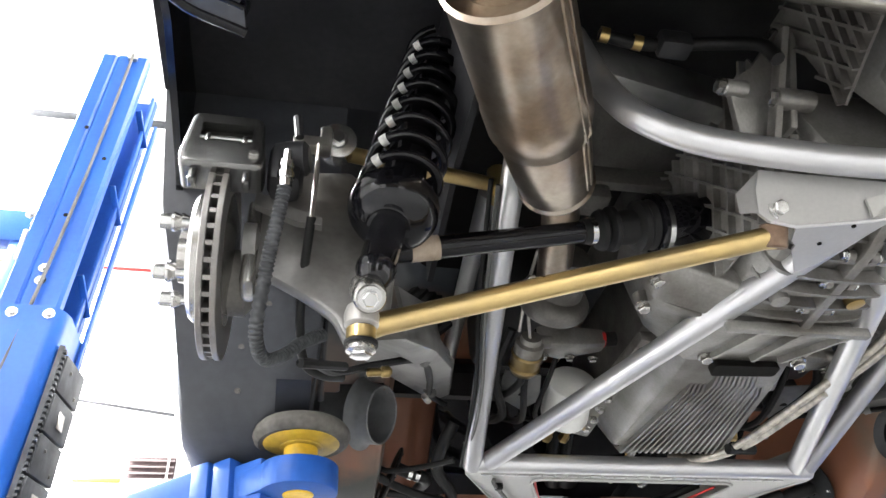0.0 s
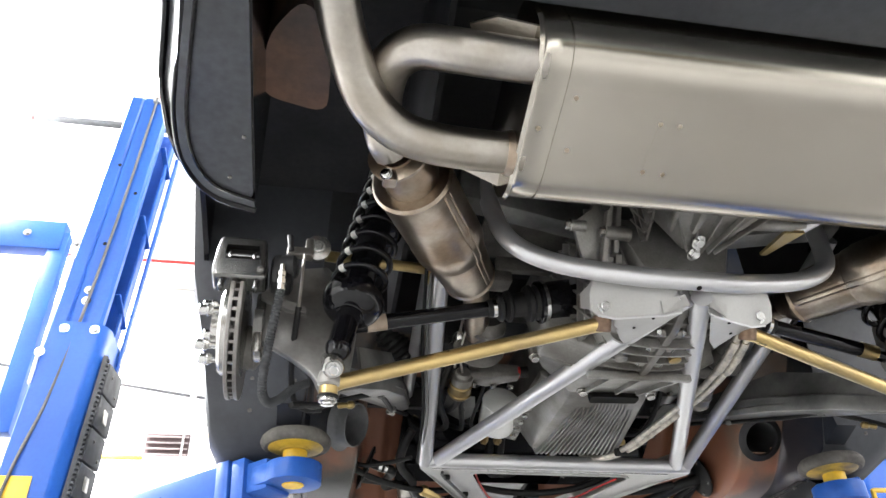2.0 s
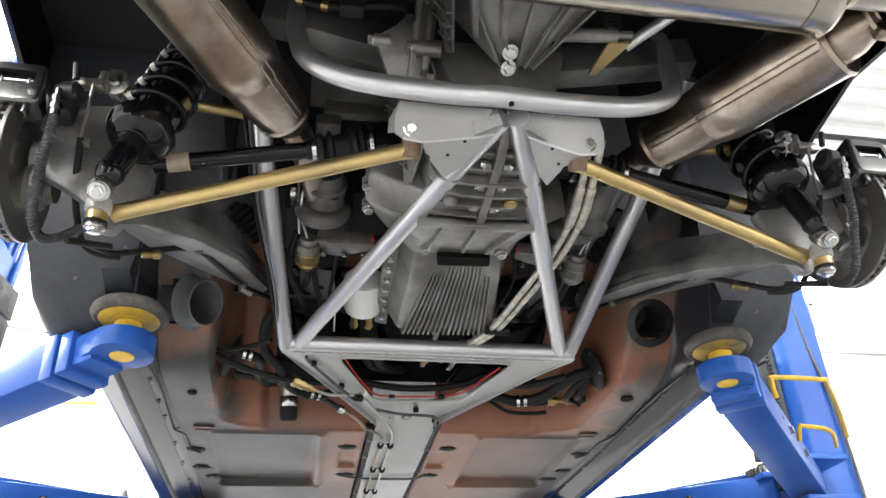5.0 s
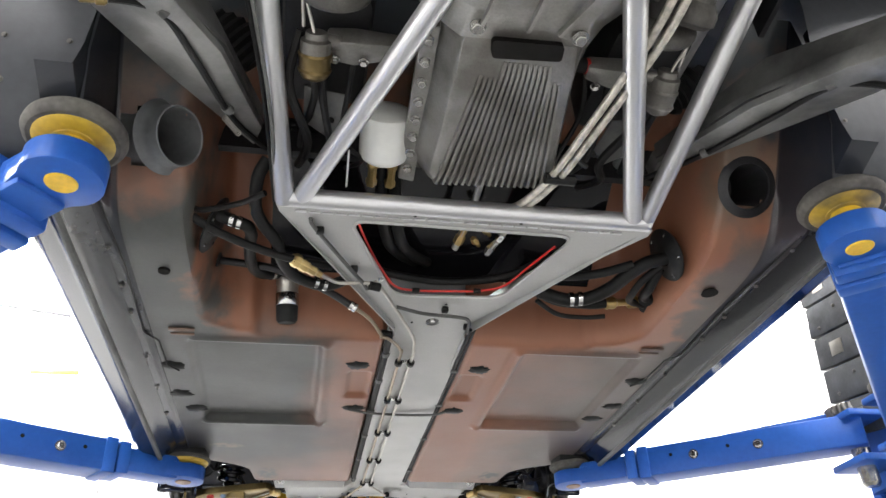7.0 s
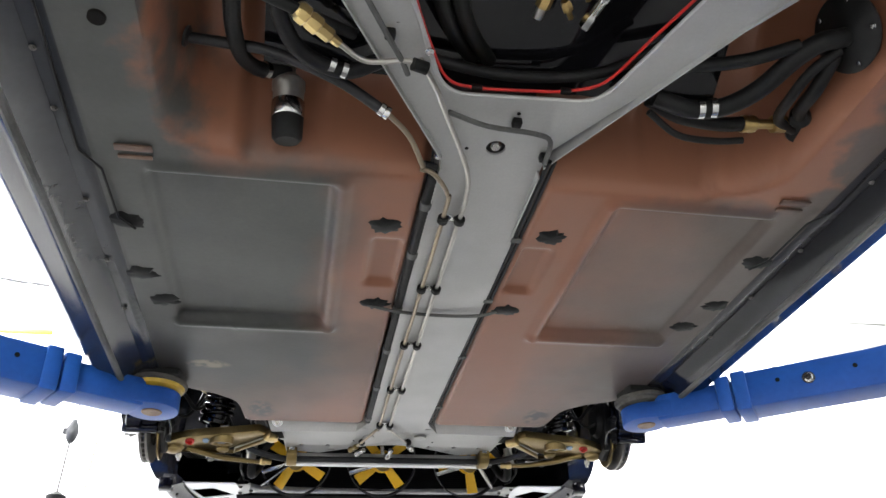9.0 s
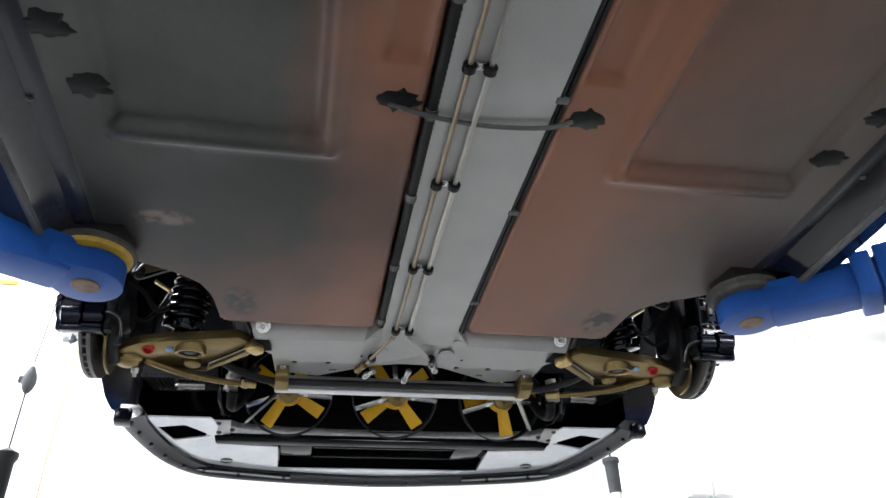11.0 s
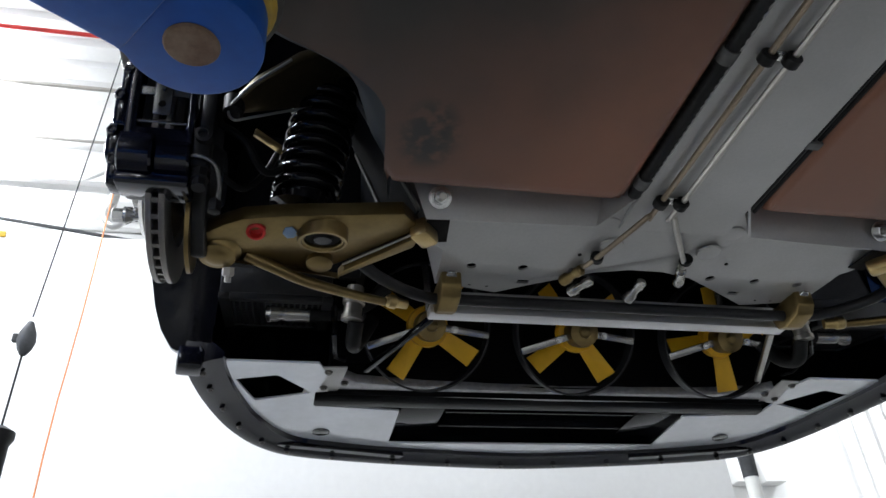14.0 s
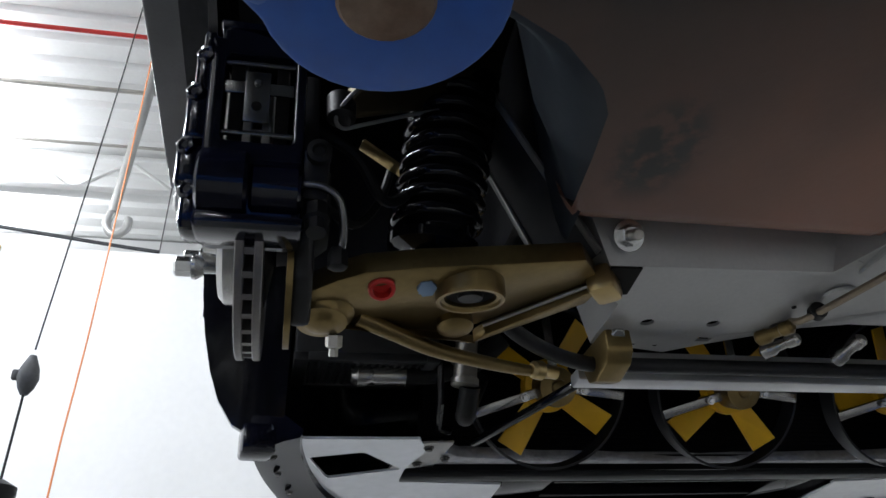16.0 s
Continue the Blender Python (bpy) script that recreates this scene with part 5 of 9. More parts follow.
def rear_corner(s):
    def P(x, y, z):
        return Vector((s * x, y, z))

    hub_set(car, s, 0.831, 0.627, 1.832, 0.132, 0.056, 20 if s < 0 else 50)
    # caliper with its window, pins and legs
    bm = bmesh.new()
    face = rounded([(-0.054, -0.056), (0.054, -0.056), (0.058, -0.034), (0.049, 0.054), (-0.049, 0.056), (-0.058, -0.034)], 0.014, 5)
    win = rounded([(-0.034, -0.008), (0.036, -0.008), (0.036, 0.030), (-0.034, 0.030)], 0.004, 3)
    tilt = Matrix.Translation(P(0.830, 0.492, 1.924)) @ Matrix.Rotation(radians(-6), 4, "X") @ Matrix.Scale(0.9, 4)
    block(bm, face, win, tilt, 0.05, 0.009)
    cal = part("brake_caliper", bm, CALIPER, car, "bare alloy brake caliper with a rectangular window")
    for dx in (-0.035, 0.035):
        bm = bmesh.new()
        box(bm, tilt @ Matrix.Translation((dx, 0.018, -0.062)), (0.011, 0.020, 0.034), 0.005)
        part("guide_lug", bm, CALIPER, cal)
    bm = bmesh.new()
    box(bm, tilt @ Matrix.Translation((0.001, 0.026, 0.011)), (0.072, 0.02, 0.04), 0.002)
    part("pad_backing", bm, SLOT, cal, "dark pad behind the window")
    bm = bmesh.new()
    tube(bm, [tilt @ Vector((-0.034, 0.010, 0.008)), tilt @ Vector((0.036, 0.010, 0.008))], 0.004, 10)
    for dx in (-0.024, 0.026):
        box(bm, tilt @ Matrix.Translation((dx, 0.010, 0.006)), (0.008, 0.012, 0.016), 0.002)
    part("retaining_pin", bm, CHROME, cal)
    bolt(cal, tilt @ Vector((0.042, -0.001, -0.035)), tilt.to_3x3() @ Vector((0, -1, 0)), BOLT_CAST, 0.7)
    bm = bmesh.new()
    box(bm, tilt @ Matrix.Translation((-s * 0.085, 0.045, -0.01)), (0.05, 0.055, 0.085), 0.014)
    lathe(bm, tilt @ Vector((-s * 0.085, 0.03, 0.0)), (-s, -0.2, 0), [(0, 0.023), (0.024, 0.023), (0.030, 0.016)], 24)
    tube(bm, [tilt @ Vector((-s * 0.10, 0.02, 0.04)), tilt @ Vector((-s * 0.095, 0.01, 0.075))], 0.006, 8)
    part("piston_housing", bm, BLACK_SATIN, cal, "dark cast piston housing")
    bm = bmesh.new()
    box(bm, P(0.790, 0.60, 1.83), (0.018, 0.05, 0.13), 0.006)
    part("caliper_bracket", bm, MACHINED, cal)
    # hub carrier
    bm = bmesh.new()
    prism(bm, [P(x, y, z) for x, y, z in ((0.795, 0.585, 1.90), (0.735, 0.585, 1.965), (0.665, 0.60, 1.985), (0.615, 0.60, 1.93), (0.600, 0.60, 1.83), (0.610, 0.585, 1.74), (0.635, 0.565, 1.672), (0.662, 0.565, 1.675), (0.682, 0.572, 1.722), (0.722, 0.580, 1.757), (0.762, 0.585, 1.783), (0.795, 0.585, 1.80))], (0, 0.03, 0.003), bevel=0.008)
    up = part("hub_carrier", bm, CARRIER, car, "grey cast alloy hub carrier")
    bm = bmesh.new()
    lathe(bm, P(0.815, 0.64, 1.805), (-s, 0, 0), [(0, 0.044), (0.02, 0.044), (0.03, 0.030), (0.045, 0.028)], 28)
    part("bearing_housing", bm, CAST_DARK, up)
    bm = bmesh.new()
    prism(bm, [P(0.790, 0.555, 1.895), P(0.745, 0.550, 1.868), P(0.703, 0.545, 1.850), P(0.703, 0.545, 1.838), P(0.735, 0.550, 1.845), P(0.790, 0.555, 1.872)], (0, 0.012, 0))
    part("rib", bm, CARRIER, up)
    bm = bmesh.new()
    lathe(bm, P(0.800, 0.598, 1.832), (-s, 0, 0), [(0, 0.034), (0.016, 0.034), (0.020, 0.018)], 24)
    part("bolt_boss", bm, CARRIER, up)
    bolt(up, P(0.783, 0.597, 1.829), (-s, -0.1, 0), BOLT, 1.5)
    bm = bmesh.new()
    prism(bm, rounded_slot(P), (0, 0.002, 0))
    part("cable_slot", bm, SLOT, up, "dark slot for the cable")
    # lower wishbone, wide at the hub, narrow at its pivot
    bm = bmesh.new()
    prism(bm, [P(0.690, 0.575, 1.735), P(0.640, 0.56, 1.680), P(0.590, 0.60, 1.710), P(0.525, 0.734, 1.770), P(0.465, 0.898, 1.830), P(0.415, 1.16, 1.912), P(0.435, 1.24, 1.935), P(0.564, 0.977, 1.853), P(0.633, 0.80, 1.792), P(0.665, 0.68, 1.760)], (0, 0.012, 0.045), bevel=0.004)
    prism(bm, [P(0.585, 0.62, 1.745), P(0.460, 0.90, 1.850), P(0.412, 1.16, 1.925), P(0.416, 1.16, 1.965), P(0.50, 0.86, 1.925), P(0.59, 0.66, 1.83)], (s * 0.006, 0, 0))
    arm = part("lower_wishbone", bm, UPRIGHT, car, "broad grey painted lower wishbone", 25)
    bm = bmesh.new()
    tube(bm, smooth([P(0.66, 0.66, 1.70), P(0.715, 0.61, 1.675), P(0.700, 0.645, 1.695), P(0.668, 0.708, 1.716), P(0.612, 0.745, 1.750), P(0.540, 0.785, 1.783), P(0.505, 0.90, 1.815), P(0.474, 1.07, 1.872), P(0.450, 1.16, 1.905), P(0.41, 1.24, 1.93)], 5), 0.006, 8)
    hz = part("handbrake_cable", bm, RUBBER, arm, "black sheathed cable clipped along the wishbone")
    for x, y, z in ((0.538, 0.788, 1.784), (0.474, 1.075, 1.874)):
        bm = bmesh.new()
        lathe(bm, P(x, y, z) + Vector((0, -0.007, 0)), (s * -0.5, 0.85, 0.1), [(0, 0.0095), (0.014, 0.0095)], 12)
        box(bm, P(x + 0.004, y, z + 0.012), (0.012, 0.014, 0.02), 0.002)
        part("clip", bm, HOSE_GREY, hz, "grey plastic clip")
    if s < 0:
        bm = bmesh.new()
        coil(bm, P(0.478, 1.10, 1.878), P(0.458, 1.17, 1.902), 0.006, 0.0012, 11, 6, 12)
        part("return_spring", bm, STEEL_LINE, arm, "small steel return spring")
    bm = bmesh.new()
    lathe(bm, P(0.590, 0.738, 1.737), (s * 1, -0.1, -0.15), [(0, 0.005), (0.004, 0.0085), (0.014, 0.0085), (0.016, 0.006), (0.034, 0.0065), (0.036, 0.004)], 10)
    part("adjuster", bm, GOLD_ARM, arm, "dull brass cable adjuster")
    # brake hose and its cable
    bm = bmesh.new()
    pts = smooth([P(0.752, 0.503, 1.862), P(0.756, 0.515, 1.83), P(0.762, 0.530, 1.789), P(0.766, 0.550, 1.760), P(0.772, 0.580, 1.710), P(0.768, 0.605, 1.688), P(0.757, 0.622, 1.684), P(0.738, 0.637, 1.700), P(0.715, 0.650, 1.728), P(0.69, 0.66, 1.745)], 26)
    tube(bm, pts, [0.0092 if i // 2 % 2 else 0.0076 for i in range(len(pts))], 12)
    part("brake_hose", bm, GUARD_RUBBER, car, "grey spiral-wrapped brake hose")
    bm = bmesh.new()
    lathe(bm, P(0.752, 0.503, 1.860), (0, -0.25, 1), [(0, 0.0085), (0.010, 0.0085), (0.011, 0.0105), (0.020, 0.0105), (0.021, 0.008), (0.026, 0.008), (0.027, 0.0095), (0.036, 0.0095), (0.038, 0.006), (0.05, 0.006)], 8)
    part("hose_fitting", bm, CHROME, car, "bright hose fitting")
    bm = bmesh.new()
    tube(bm, smooth([P(0.714, 0.525, 1.96), P(0.715, 0.538, 1.90), P(0.717, 0.547, 1.845)], 3), 0.003, 8)
    part("pull_wire", bm, STEEL_LINE, car, "bare handbrake pull wire")
    bm = bmesh.new()
    tube(bm, smooth([P(0.717, 0.545, 1.85), P(0.719, 0.563, 1.825), P(0.721, 0.580, 1.80), P(0.722, 0.602, 1.775), P(0.721, 0.640, 1.742), P(0.712, 0.678, 1.712), P(0.688, 0.697, 1.705), P(0.66, 0.72, 1.715)], 6), 0.0062, 10)
    part("cable_sheath", bm, RUBBER, car, "black cable sheath")
    bm = bmesh.new()
    box(bm, P(0.724, 0.54, 1.972), (0.05, 0.02, 0.02), 0.004)
    box(bm, P(0.705, 0.545, 1.985), (0.016, 0.02, 0.045), 0.004)
    part("lever", bm, STEEL_LINE, car, "small zinc handbrake lever")
    # upper link with its bush
    bm = bmesh.new()
    lathe(bm, P(0.688, 0.547, 1.994), (0, 0.9, 0.3), [(0, 0.024), (0.001, 0.026), (0.004, 0.026), (0.005, 0.021), (0.045, 0.021)], 28)
    ul = part("upper_link", bm, MACHINED, car, "steel upper link bush")
    bolt(ul, P(0.688, 0.546, 1.9937), (0, -0.9, -0.3), BOLT, 1.2)
    bm = bmesh.new()
    tube(bm, [P(0.67, 0.57, 1.99), P(0.43, 0.64, 2.02)], 0.012, 14)
    lathe(bm, P(0.43, 0.64, 1.99), (0, 0, 1), [(0, 0.018), (0.06, 0.018)], 18)
    part("link_rod", bm, GOLD, ul, "yellow zinc plated upper rod")
    # coil-over
    a = P(0.647, 0.492, 1.705)
    d = P(-0.034, 0.034, 0.157).normalized()
    bm = bmesh.new()
    lathe(bm, a, d, [(0.016, 0.014), (0.022, 0.019), (0.034, 0.0235), (0.040, 0.0245), (0.044, 0.0225), (0.118, 0.0225), (0.1185, 0.027), (0.123, 0.027), (0.124, 0.029), (0.14, 0.029)], 28)
    lathe(bm, a, d, [(0.13, 0.031), (0.63, 0.031), (0.635, 0.02)], 24)
    co = part("coil_over", bm, BLACK_GLOSS, car, "glossy black coil-over damper")
    bm = bmesh.new()
    lathe(bm, a, d, [(0.124, 0.032), (0.1255, 0.036), (0.128, 0.043), (0.133, 0.050), (0.141, 0.0555), (0.151, 0.059), (0.158, 0.0605), (0.163, 0.0605), (0.1645, 0.058), (0.166, 0.056), (0.172, 0.056), (0.174, 0.050), (0.180, 0.034)], 48)
    part("spring_seat", bm, BLACK_GLOSS, co)
    bm = bmesh.new()
    lo, hi, turns = a + d * 0.182, a + d * 0.62, 8.6
    coil(bm, lo, hi, 0.050, 0.0074, turns, 10, 26)
    sp = part("spring", bm, BLACK_GLOSS, co, "glossy black coil spring")
    x, y, z = frame_of(hi - lo)
    out = P(0.7, -0.7, 0)
    first = math.atan2(out.dot(y), out.dot(x)) % (2 * math.pi)
    # pale ticks, mostly the coil's highlights put into colour
    for k in range(8):
        bm = bmesh.new()
        stretch = [first + 2 * math.pi * k + e for e in (-0.10, -0.03, 0.04, 0.10)]
        tube(bm, [lo + (hi - lo) * (q / (2 * math.pi * turns)) + 0.050 * (math.cos(q) * x + math.sin(q) * y) for q in stretch], 0.0077, 10)
        part("paint_mark", bm, HIGHLIGHT_MARK, sp, "pale highlight painted on the coil")
    bm = bmesh.new()
    lathe(bm, a + Vector((0, 0.004, 0)) , (s * -0.1, -0.62, -0.78), [(-0.028, 0.017), (-0.024, 0.0195), (0.010, 0.0195), (0.014, 0.017)], 28)
    eye_ = part("lower_eye", bm, MACHINED, co, "steel lower damper eye")
    bolt(eye_, a + Vector((0, -0.008, -0.012)), (s * -0.1, -0.62, -0.78), BOLT, 1.2)
    bm = bmesh.new()
    lathe(bm, P(0.652, 0.53, 1.645), (0, -0.1, 1), [(0, 0.008), (0.005, 0.017), (0.012, 0.017), (0.016, 0.0155), (0.05, 0.0155), (0.056, 0.013)], 28)
    bj = part("ball_joint", bm, MACHINED, co, "clear-booted ball joint")
    for name, prof, mat_, n_ in (("boot", [(0.034, 0.0158), (0.037, 0.0200), (0.050, 0.0205), (0.060, 0.0175)], BOOT_CLEAR, 28), ("brass_ring", [(0.018, 0.0160), (0.0185, 0.0172), (0.032, 0.0172), (0.0325, 0.0160)], GOLD, 28), ("seal", [(0.011, 0.0165), (0.0115, 0.0195), (0.016, 0.0195), (0.0165, 0.0165)], RUBBER, 28), ("nut", [(-0.002, 0.009), (-0.001, 0.0125), (0.006, 0.0125), (0.007, 0.011)], CHROME, 6)):
        bm = bmesh.new()
        lathe(bm, P(0.652, 0.53, 1.645), (0, -0.1, 1), prof, n_)
        part(name, bm, mat_, bj)
    # zinc plated link to the centre bracket
    bm = bmesh.new()
    i, o = P(0.150, 0.438, 1.790), P(0.638, 0.556, 1.700)
    tube(bm, [i, seg(i, o, 0.03), seg(i, o, 0.97), o], [0.016, 0.0142, 0.0142, 0.016], 20)
    ln = part("toe_link", bm, GOLD, car, "yellow zinc plated tubular link")
    bm = bmesh.new()
    lathe(bm, i + Vector((0, -0.010, 0.014)), (0, 0.5, -0.85), [(0.002, 0.015), (0.004, 0.017), (0.030, 0.017), (0.032, 0.015)], 24)
    part("bush", bm, RUSTY, ln, "browned steel bush")
    # half shaft
    i, o = P(0.30, 0.59, 1.905), P(0.72, 0.615, 1.83)
    d = (o - i).normalized()
    bm = bmesh.new()
    tube(bm, [i, o], 0.0165, 18)
    sh = part("half_shaft", bm, BLACK_GLOSS, car, "black painted half shaft")
    bm = bmesh.new()
    tube(bm, [i + d * 0.245, i + d * 0.285], 0.0175, 18)
    part("tape", bm, TAPE if s < 0 else GOLD, sh, "worn tan tape band")
    bm = bmesh.new()
    lathe(bm, i, -d, [(-0.03, 0.018), (-0.012, 0.0195), (-0.006, 0.029), (0.0, 0.031), (0.006, 0.023), (0.012, 0.033), (0.018, 0.034), (0.024, 0.024), (0.034, 0.026), (0.050, 0.027), (0.056, 0.038), (0.064, 0.040), (0.070, 0.033), (0.080, 0.040)], 28)
    part("boot", bm, RUBBER, sh, "black rubber boot")
    bm = bmesh.new()
    lathe(bm, i - d * 0.078, -d, [(0, 0.040), (0.004, 0.046), (0.018, 0.046), (0.022, 0.042), (0.10, 0.042), (0.11, 0.036)], 28)
    part("joint", bm, BLACK_GLOSS, sh)
    for h, r in ((-0.020, 0.0205), (0.088, 0.0465)):
        bm = bmesh.new()
        lathe(bm, i - d * h, -d, [(0, r), (0.008, r)], 28)
        part("clamp", bm, CHROME, sh, "bright band clamp")
    # corrugated intake hose by the arch
    bm = bmesh.new()
    a, b = P(0.535, 1.03, 2.12), P(0.43, 1.10, 2.035)
    lathe(bm, a, b - a, bellows(a, b, 0.042, 0.042, 9), 22)
    part("corrugated_hose", bm, RUBBER, car, "black corrugated hose")


for s in (-1, 1):
    rear_corner(s)

# ---- exhaust ----
bm = bmesh.new()
TILT_M = Matrix.Translation((0.016, 0.030, 1.929)) @ Matrix.Rotation(radians(-18), 4, "X")


def muffler_section(x, grow=0.0):
    pts = rounded([(-0.140 - grow, -0.0855 - grow), (0.146 + grow, -0.0855 - grow), (0.150 + grow, 0.085 + grow), (-0.140 - grow, 0.085 + grow)], 0.074, 10)
    return [TILT_M @ Vector((x, p[0], p[1])) for p in pts]


rings = [(-0.434, -0.006), (-0.434, 0.002), (-0.428, 0.004), (-0.422, 0.0), (-0.388, 0.0), (-0.3875, -0.0015), (-0.385, -0.0015), (-0.3845, 0.0)]
rings = rings + [(-0.2, 0.0), (0.0, 0.0), (0.2, 0.0)] + [(-x, g) for x, g in rings[::-1]]
loops = [[bm.verts.new(p) for p in muffler_section(x, g)] for x, g in rings]
for A, B in zip(loops, loops[1:]):
    for i in range(len(A)):
        bm.faces.new((A[i], A[(i + 1) % len(A)], B[(i + 1) % len(A)], B[i]))
bm.faces.new(loops[0])
bm.faces.new(loops[-1])
muf = part("silencer", bm, STAINLESS, car, "large polished stainless silencer with end seams", 50)
bm = bmesh.new()
prism(bm, [TILT_M @ Vector((x, y, -0.0858)) for x, y in ((-0.236, -0.028), (-0.202, -0.028), (-0.201, 0.056), (-0.238, 0.056))], TILT_M.to_3x3() @ Vector((0, 0, 0.002)))
part("patch_plate", bm, STAINLESS, muf, "small spot-welded plate")
for x, y in ((-0.234, -0.026), (-0.204, -0.026), (-0.235, 0.054), (-0.203, 0.055), (-0.36, 0.03), (-0.368, -0.052), (-0.41, 0.0), (0.395, 0.04), (0.40, -0.02)):
    bm = bmesh.new()
    lathe(bm, TILT_M @ Vector((x, y, -0.085)), TILT_M.to_3x3() @ Vector((0, 0, -1)), [(0, 0.004), (0.0022, 0.003)], 10)
    part("weld_spot", bm, HEATED, muf)


def exhaust_side(s):
    def P(x, y, z):
        return Vector((s * x, y, z))

    end = 0.412 if s < 0 else 0.444

    bm = bmesh.new()
    tube(bm, smooth([P(end - 0.01, 0.069, 1.856), P(0.48, 0.068, 1.856), P(0.535, 0.065, 1.858), P(0.59, 0.054, 1.868), P(0.635, 0.024, 1.892), P(0.665, -0.024, 1.925), P(0.688, -0.086, 1.955), P(0.706, -0.166, 1.985), P(0.716, -0.25, 2.01), P(0.72, -0.32, 2.03)], 8), 0.031, 24)
    lp = part("tail_pipe", bm, PIPE_STEEL, muf, "bent aluminised exhaust pipe")
    bm = bmesh.new()
    lathe(bm, P(end + 0.004, 0.069, 1.856), (s, 0, 0), [(0, 0.036), (0.006, 0.035), (0.012, 0.032)], 28)
    part("weld_collar", bm, HEATED, lp)
    bm = bmesh.new()
    tube(bm, smooth([P(end - 0.01, -0.068, 1.902), P(0.48, -0.070, 1.902), P(0.53, -0.068, 1.907), P(0.575, -0.05, 1.925), P(0.606, -0.005, 1.935), P(0.612, 0.06, 1.925), P(0.60, 0.11, 1.905), P(0.585, 0.135, 1.899)], 8), 0.031, 24)
    part("inlet_pipe", bm, PIPE_STEEL, muf, "bent aluminised exhaust pipe")
    # mounting tabs on the silencer end
    bm = bmesh.new()
    prism(bm, [P(end - 0.01, -0.108, 1.925), P(0.470, -0.102, 1.945), P(0.505, -0.080, 1.950), P(0.500, -0.070, 1.945), P(end - 0.01, -0.075, 1.915)], (0, 0, 0.004))
    part("hanger_bracket", bm, PIPE_STEEL, muf, "folded steel hanger bracket")
    bm = bmesh.new()
    prism(bm, [P(end - 0.01, 0.150, 1.852), P(end - 0.01, 0.105, 1.88), P(0.52, 0.125, 1.905), P(0.51, 0.138, 1.895)], (0, 0.003, 0.003))
    part("hanger_bracket", bm, PIPE_STEEL, muf, "folded steel hanger bracket")
    # catalyst can
    a, b = P(0.5715, 0.150, 1.900), P(0.367, 0.563, 1.949)
    d = (b - a).normalized()
    L = (b - a).length
    bm = bmesh.new()
    lathe(bm, a, d, [(-0.02, 0.030), (0.0, 0.032), (0.03, 0.044), (0.055, 0.047), (0.06, 0.047)], 32)
    lathe_open(bm, a, d, [(0.058, 0.047), (0.054, 0.066), (0.060, 0.070), (0.066, 0.067), (0.24, 0.067), (0.245, 0.0685), (0.285, 0.0685), (0.29, 0.066), (0.306, 0.064), (0.310, 0.0625), (0.312, 0.0605), (0.39, 0.057), (L - 0.03, 0.053), (L - 0.024, 0.056), (L - 0.018, 0.053), (L + 0.01, 0.036), (L + 0.02, 0.03)], 40)
    cat = part("catalyst", bm, HEATED, car, "heat-tinted stainless catalyst can", 30)
    x, y, z = frame_of(d)
    bm = bmesh.new()
    for q in (-0.5, 0.25):
        w = P(-0.55 + q * 0.5, -0.55, -0.6)
        w = (w - d * w.dot(d)).normalized()
        pts = [a + d * (0.07 + 0.0135 * k) + w * (0.0676 - (0.005 if k > 17 else 0) - 0.0008 * max(0, k - 17)) for k in range(27)]
        tube(bm, pts, [0.0024 if k % 2 else 0.0017 for k in range(27)], 6)
    part("seam_weld", bm, HEATED, cat, "ridged seam weld")
    bm = bmesh.new()
    for k in range(3):
        q = radians(120 * k + 30)
        w = math.cos(q) * x + math.sin(q) * y
        box(bm, Matrix.Translation(a + d * -0.012 + w * 0.046), (0.022, 0.022, 0.022), 0.004)
    lathe(bm, a - d * 0.016, d, [(0, 0.040), (0.003, 0.050), (0.009, 0.050), (0.012, 0.040)], 28)
    fl = part("flange", bm, HEATED, cat, "three-bolt flange")
    for k in range(3):
        q = radians(120 * k + 30)
        bolt(fl, a - d * 0.026 + (math.cos(q) * x + math.sin(q) * y) * 0.046, -d, BOLT, 0.9)
    bm = bmesh.new()
    tube(bm, smooth([b - d * 0.01, P(0.345, 0.62, 1.955), P(0.330, 0.68, 1.958), P(0.316, 0.74, 1.955), P(0.305, 0.79, 1.95)], 6), 0.029, 22)
    part("down_pipe", bm, HEATED, cat, "browned steel down pipe")


for s in (-1, 1):
    exhaust_side(s)

# ---- engine and gearbox ----
def loft(bm, loops, bevel=0.0):
    """Skin over loops of equal length, closed at both ends."""
    rings = [[bm.verts.new(Vector(p)) for p in lp] for lp in loops]
    faces = [bm.faces.new(rings[0][::-1]), bm.faces.new(rings[-1])]
    n = len(rings[0])
    for a, b in zip(rings, rings[1:]):
        faces += [bm.faces.new((a[i], a[(i + 1) % n], b[(i + 1) % n], b[i])) for i in range(n)]
    if bevel:
        bmesh.ops.recalc_face_normals(bm, faces=faces)
        edges = list({e for f in faces for e in f.edges if e.is_manifold and e.calc_face_angle(0) > 0.5})
        bmesh.ops.bevel(bm, geom=edges, offset=bevel, segments=2, profile=0.5, affect="EDGES")
    return bm


bm = bmesh.new()
box(bm, (0.02, 0.98, 2.06), (0.27, 0.52, 0.32), 0.02)
engine = part("engine_block", bm, CAST_DARK, car, "sooty cast engine block")

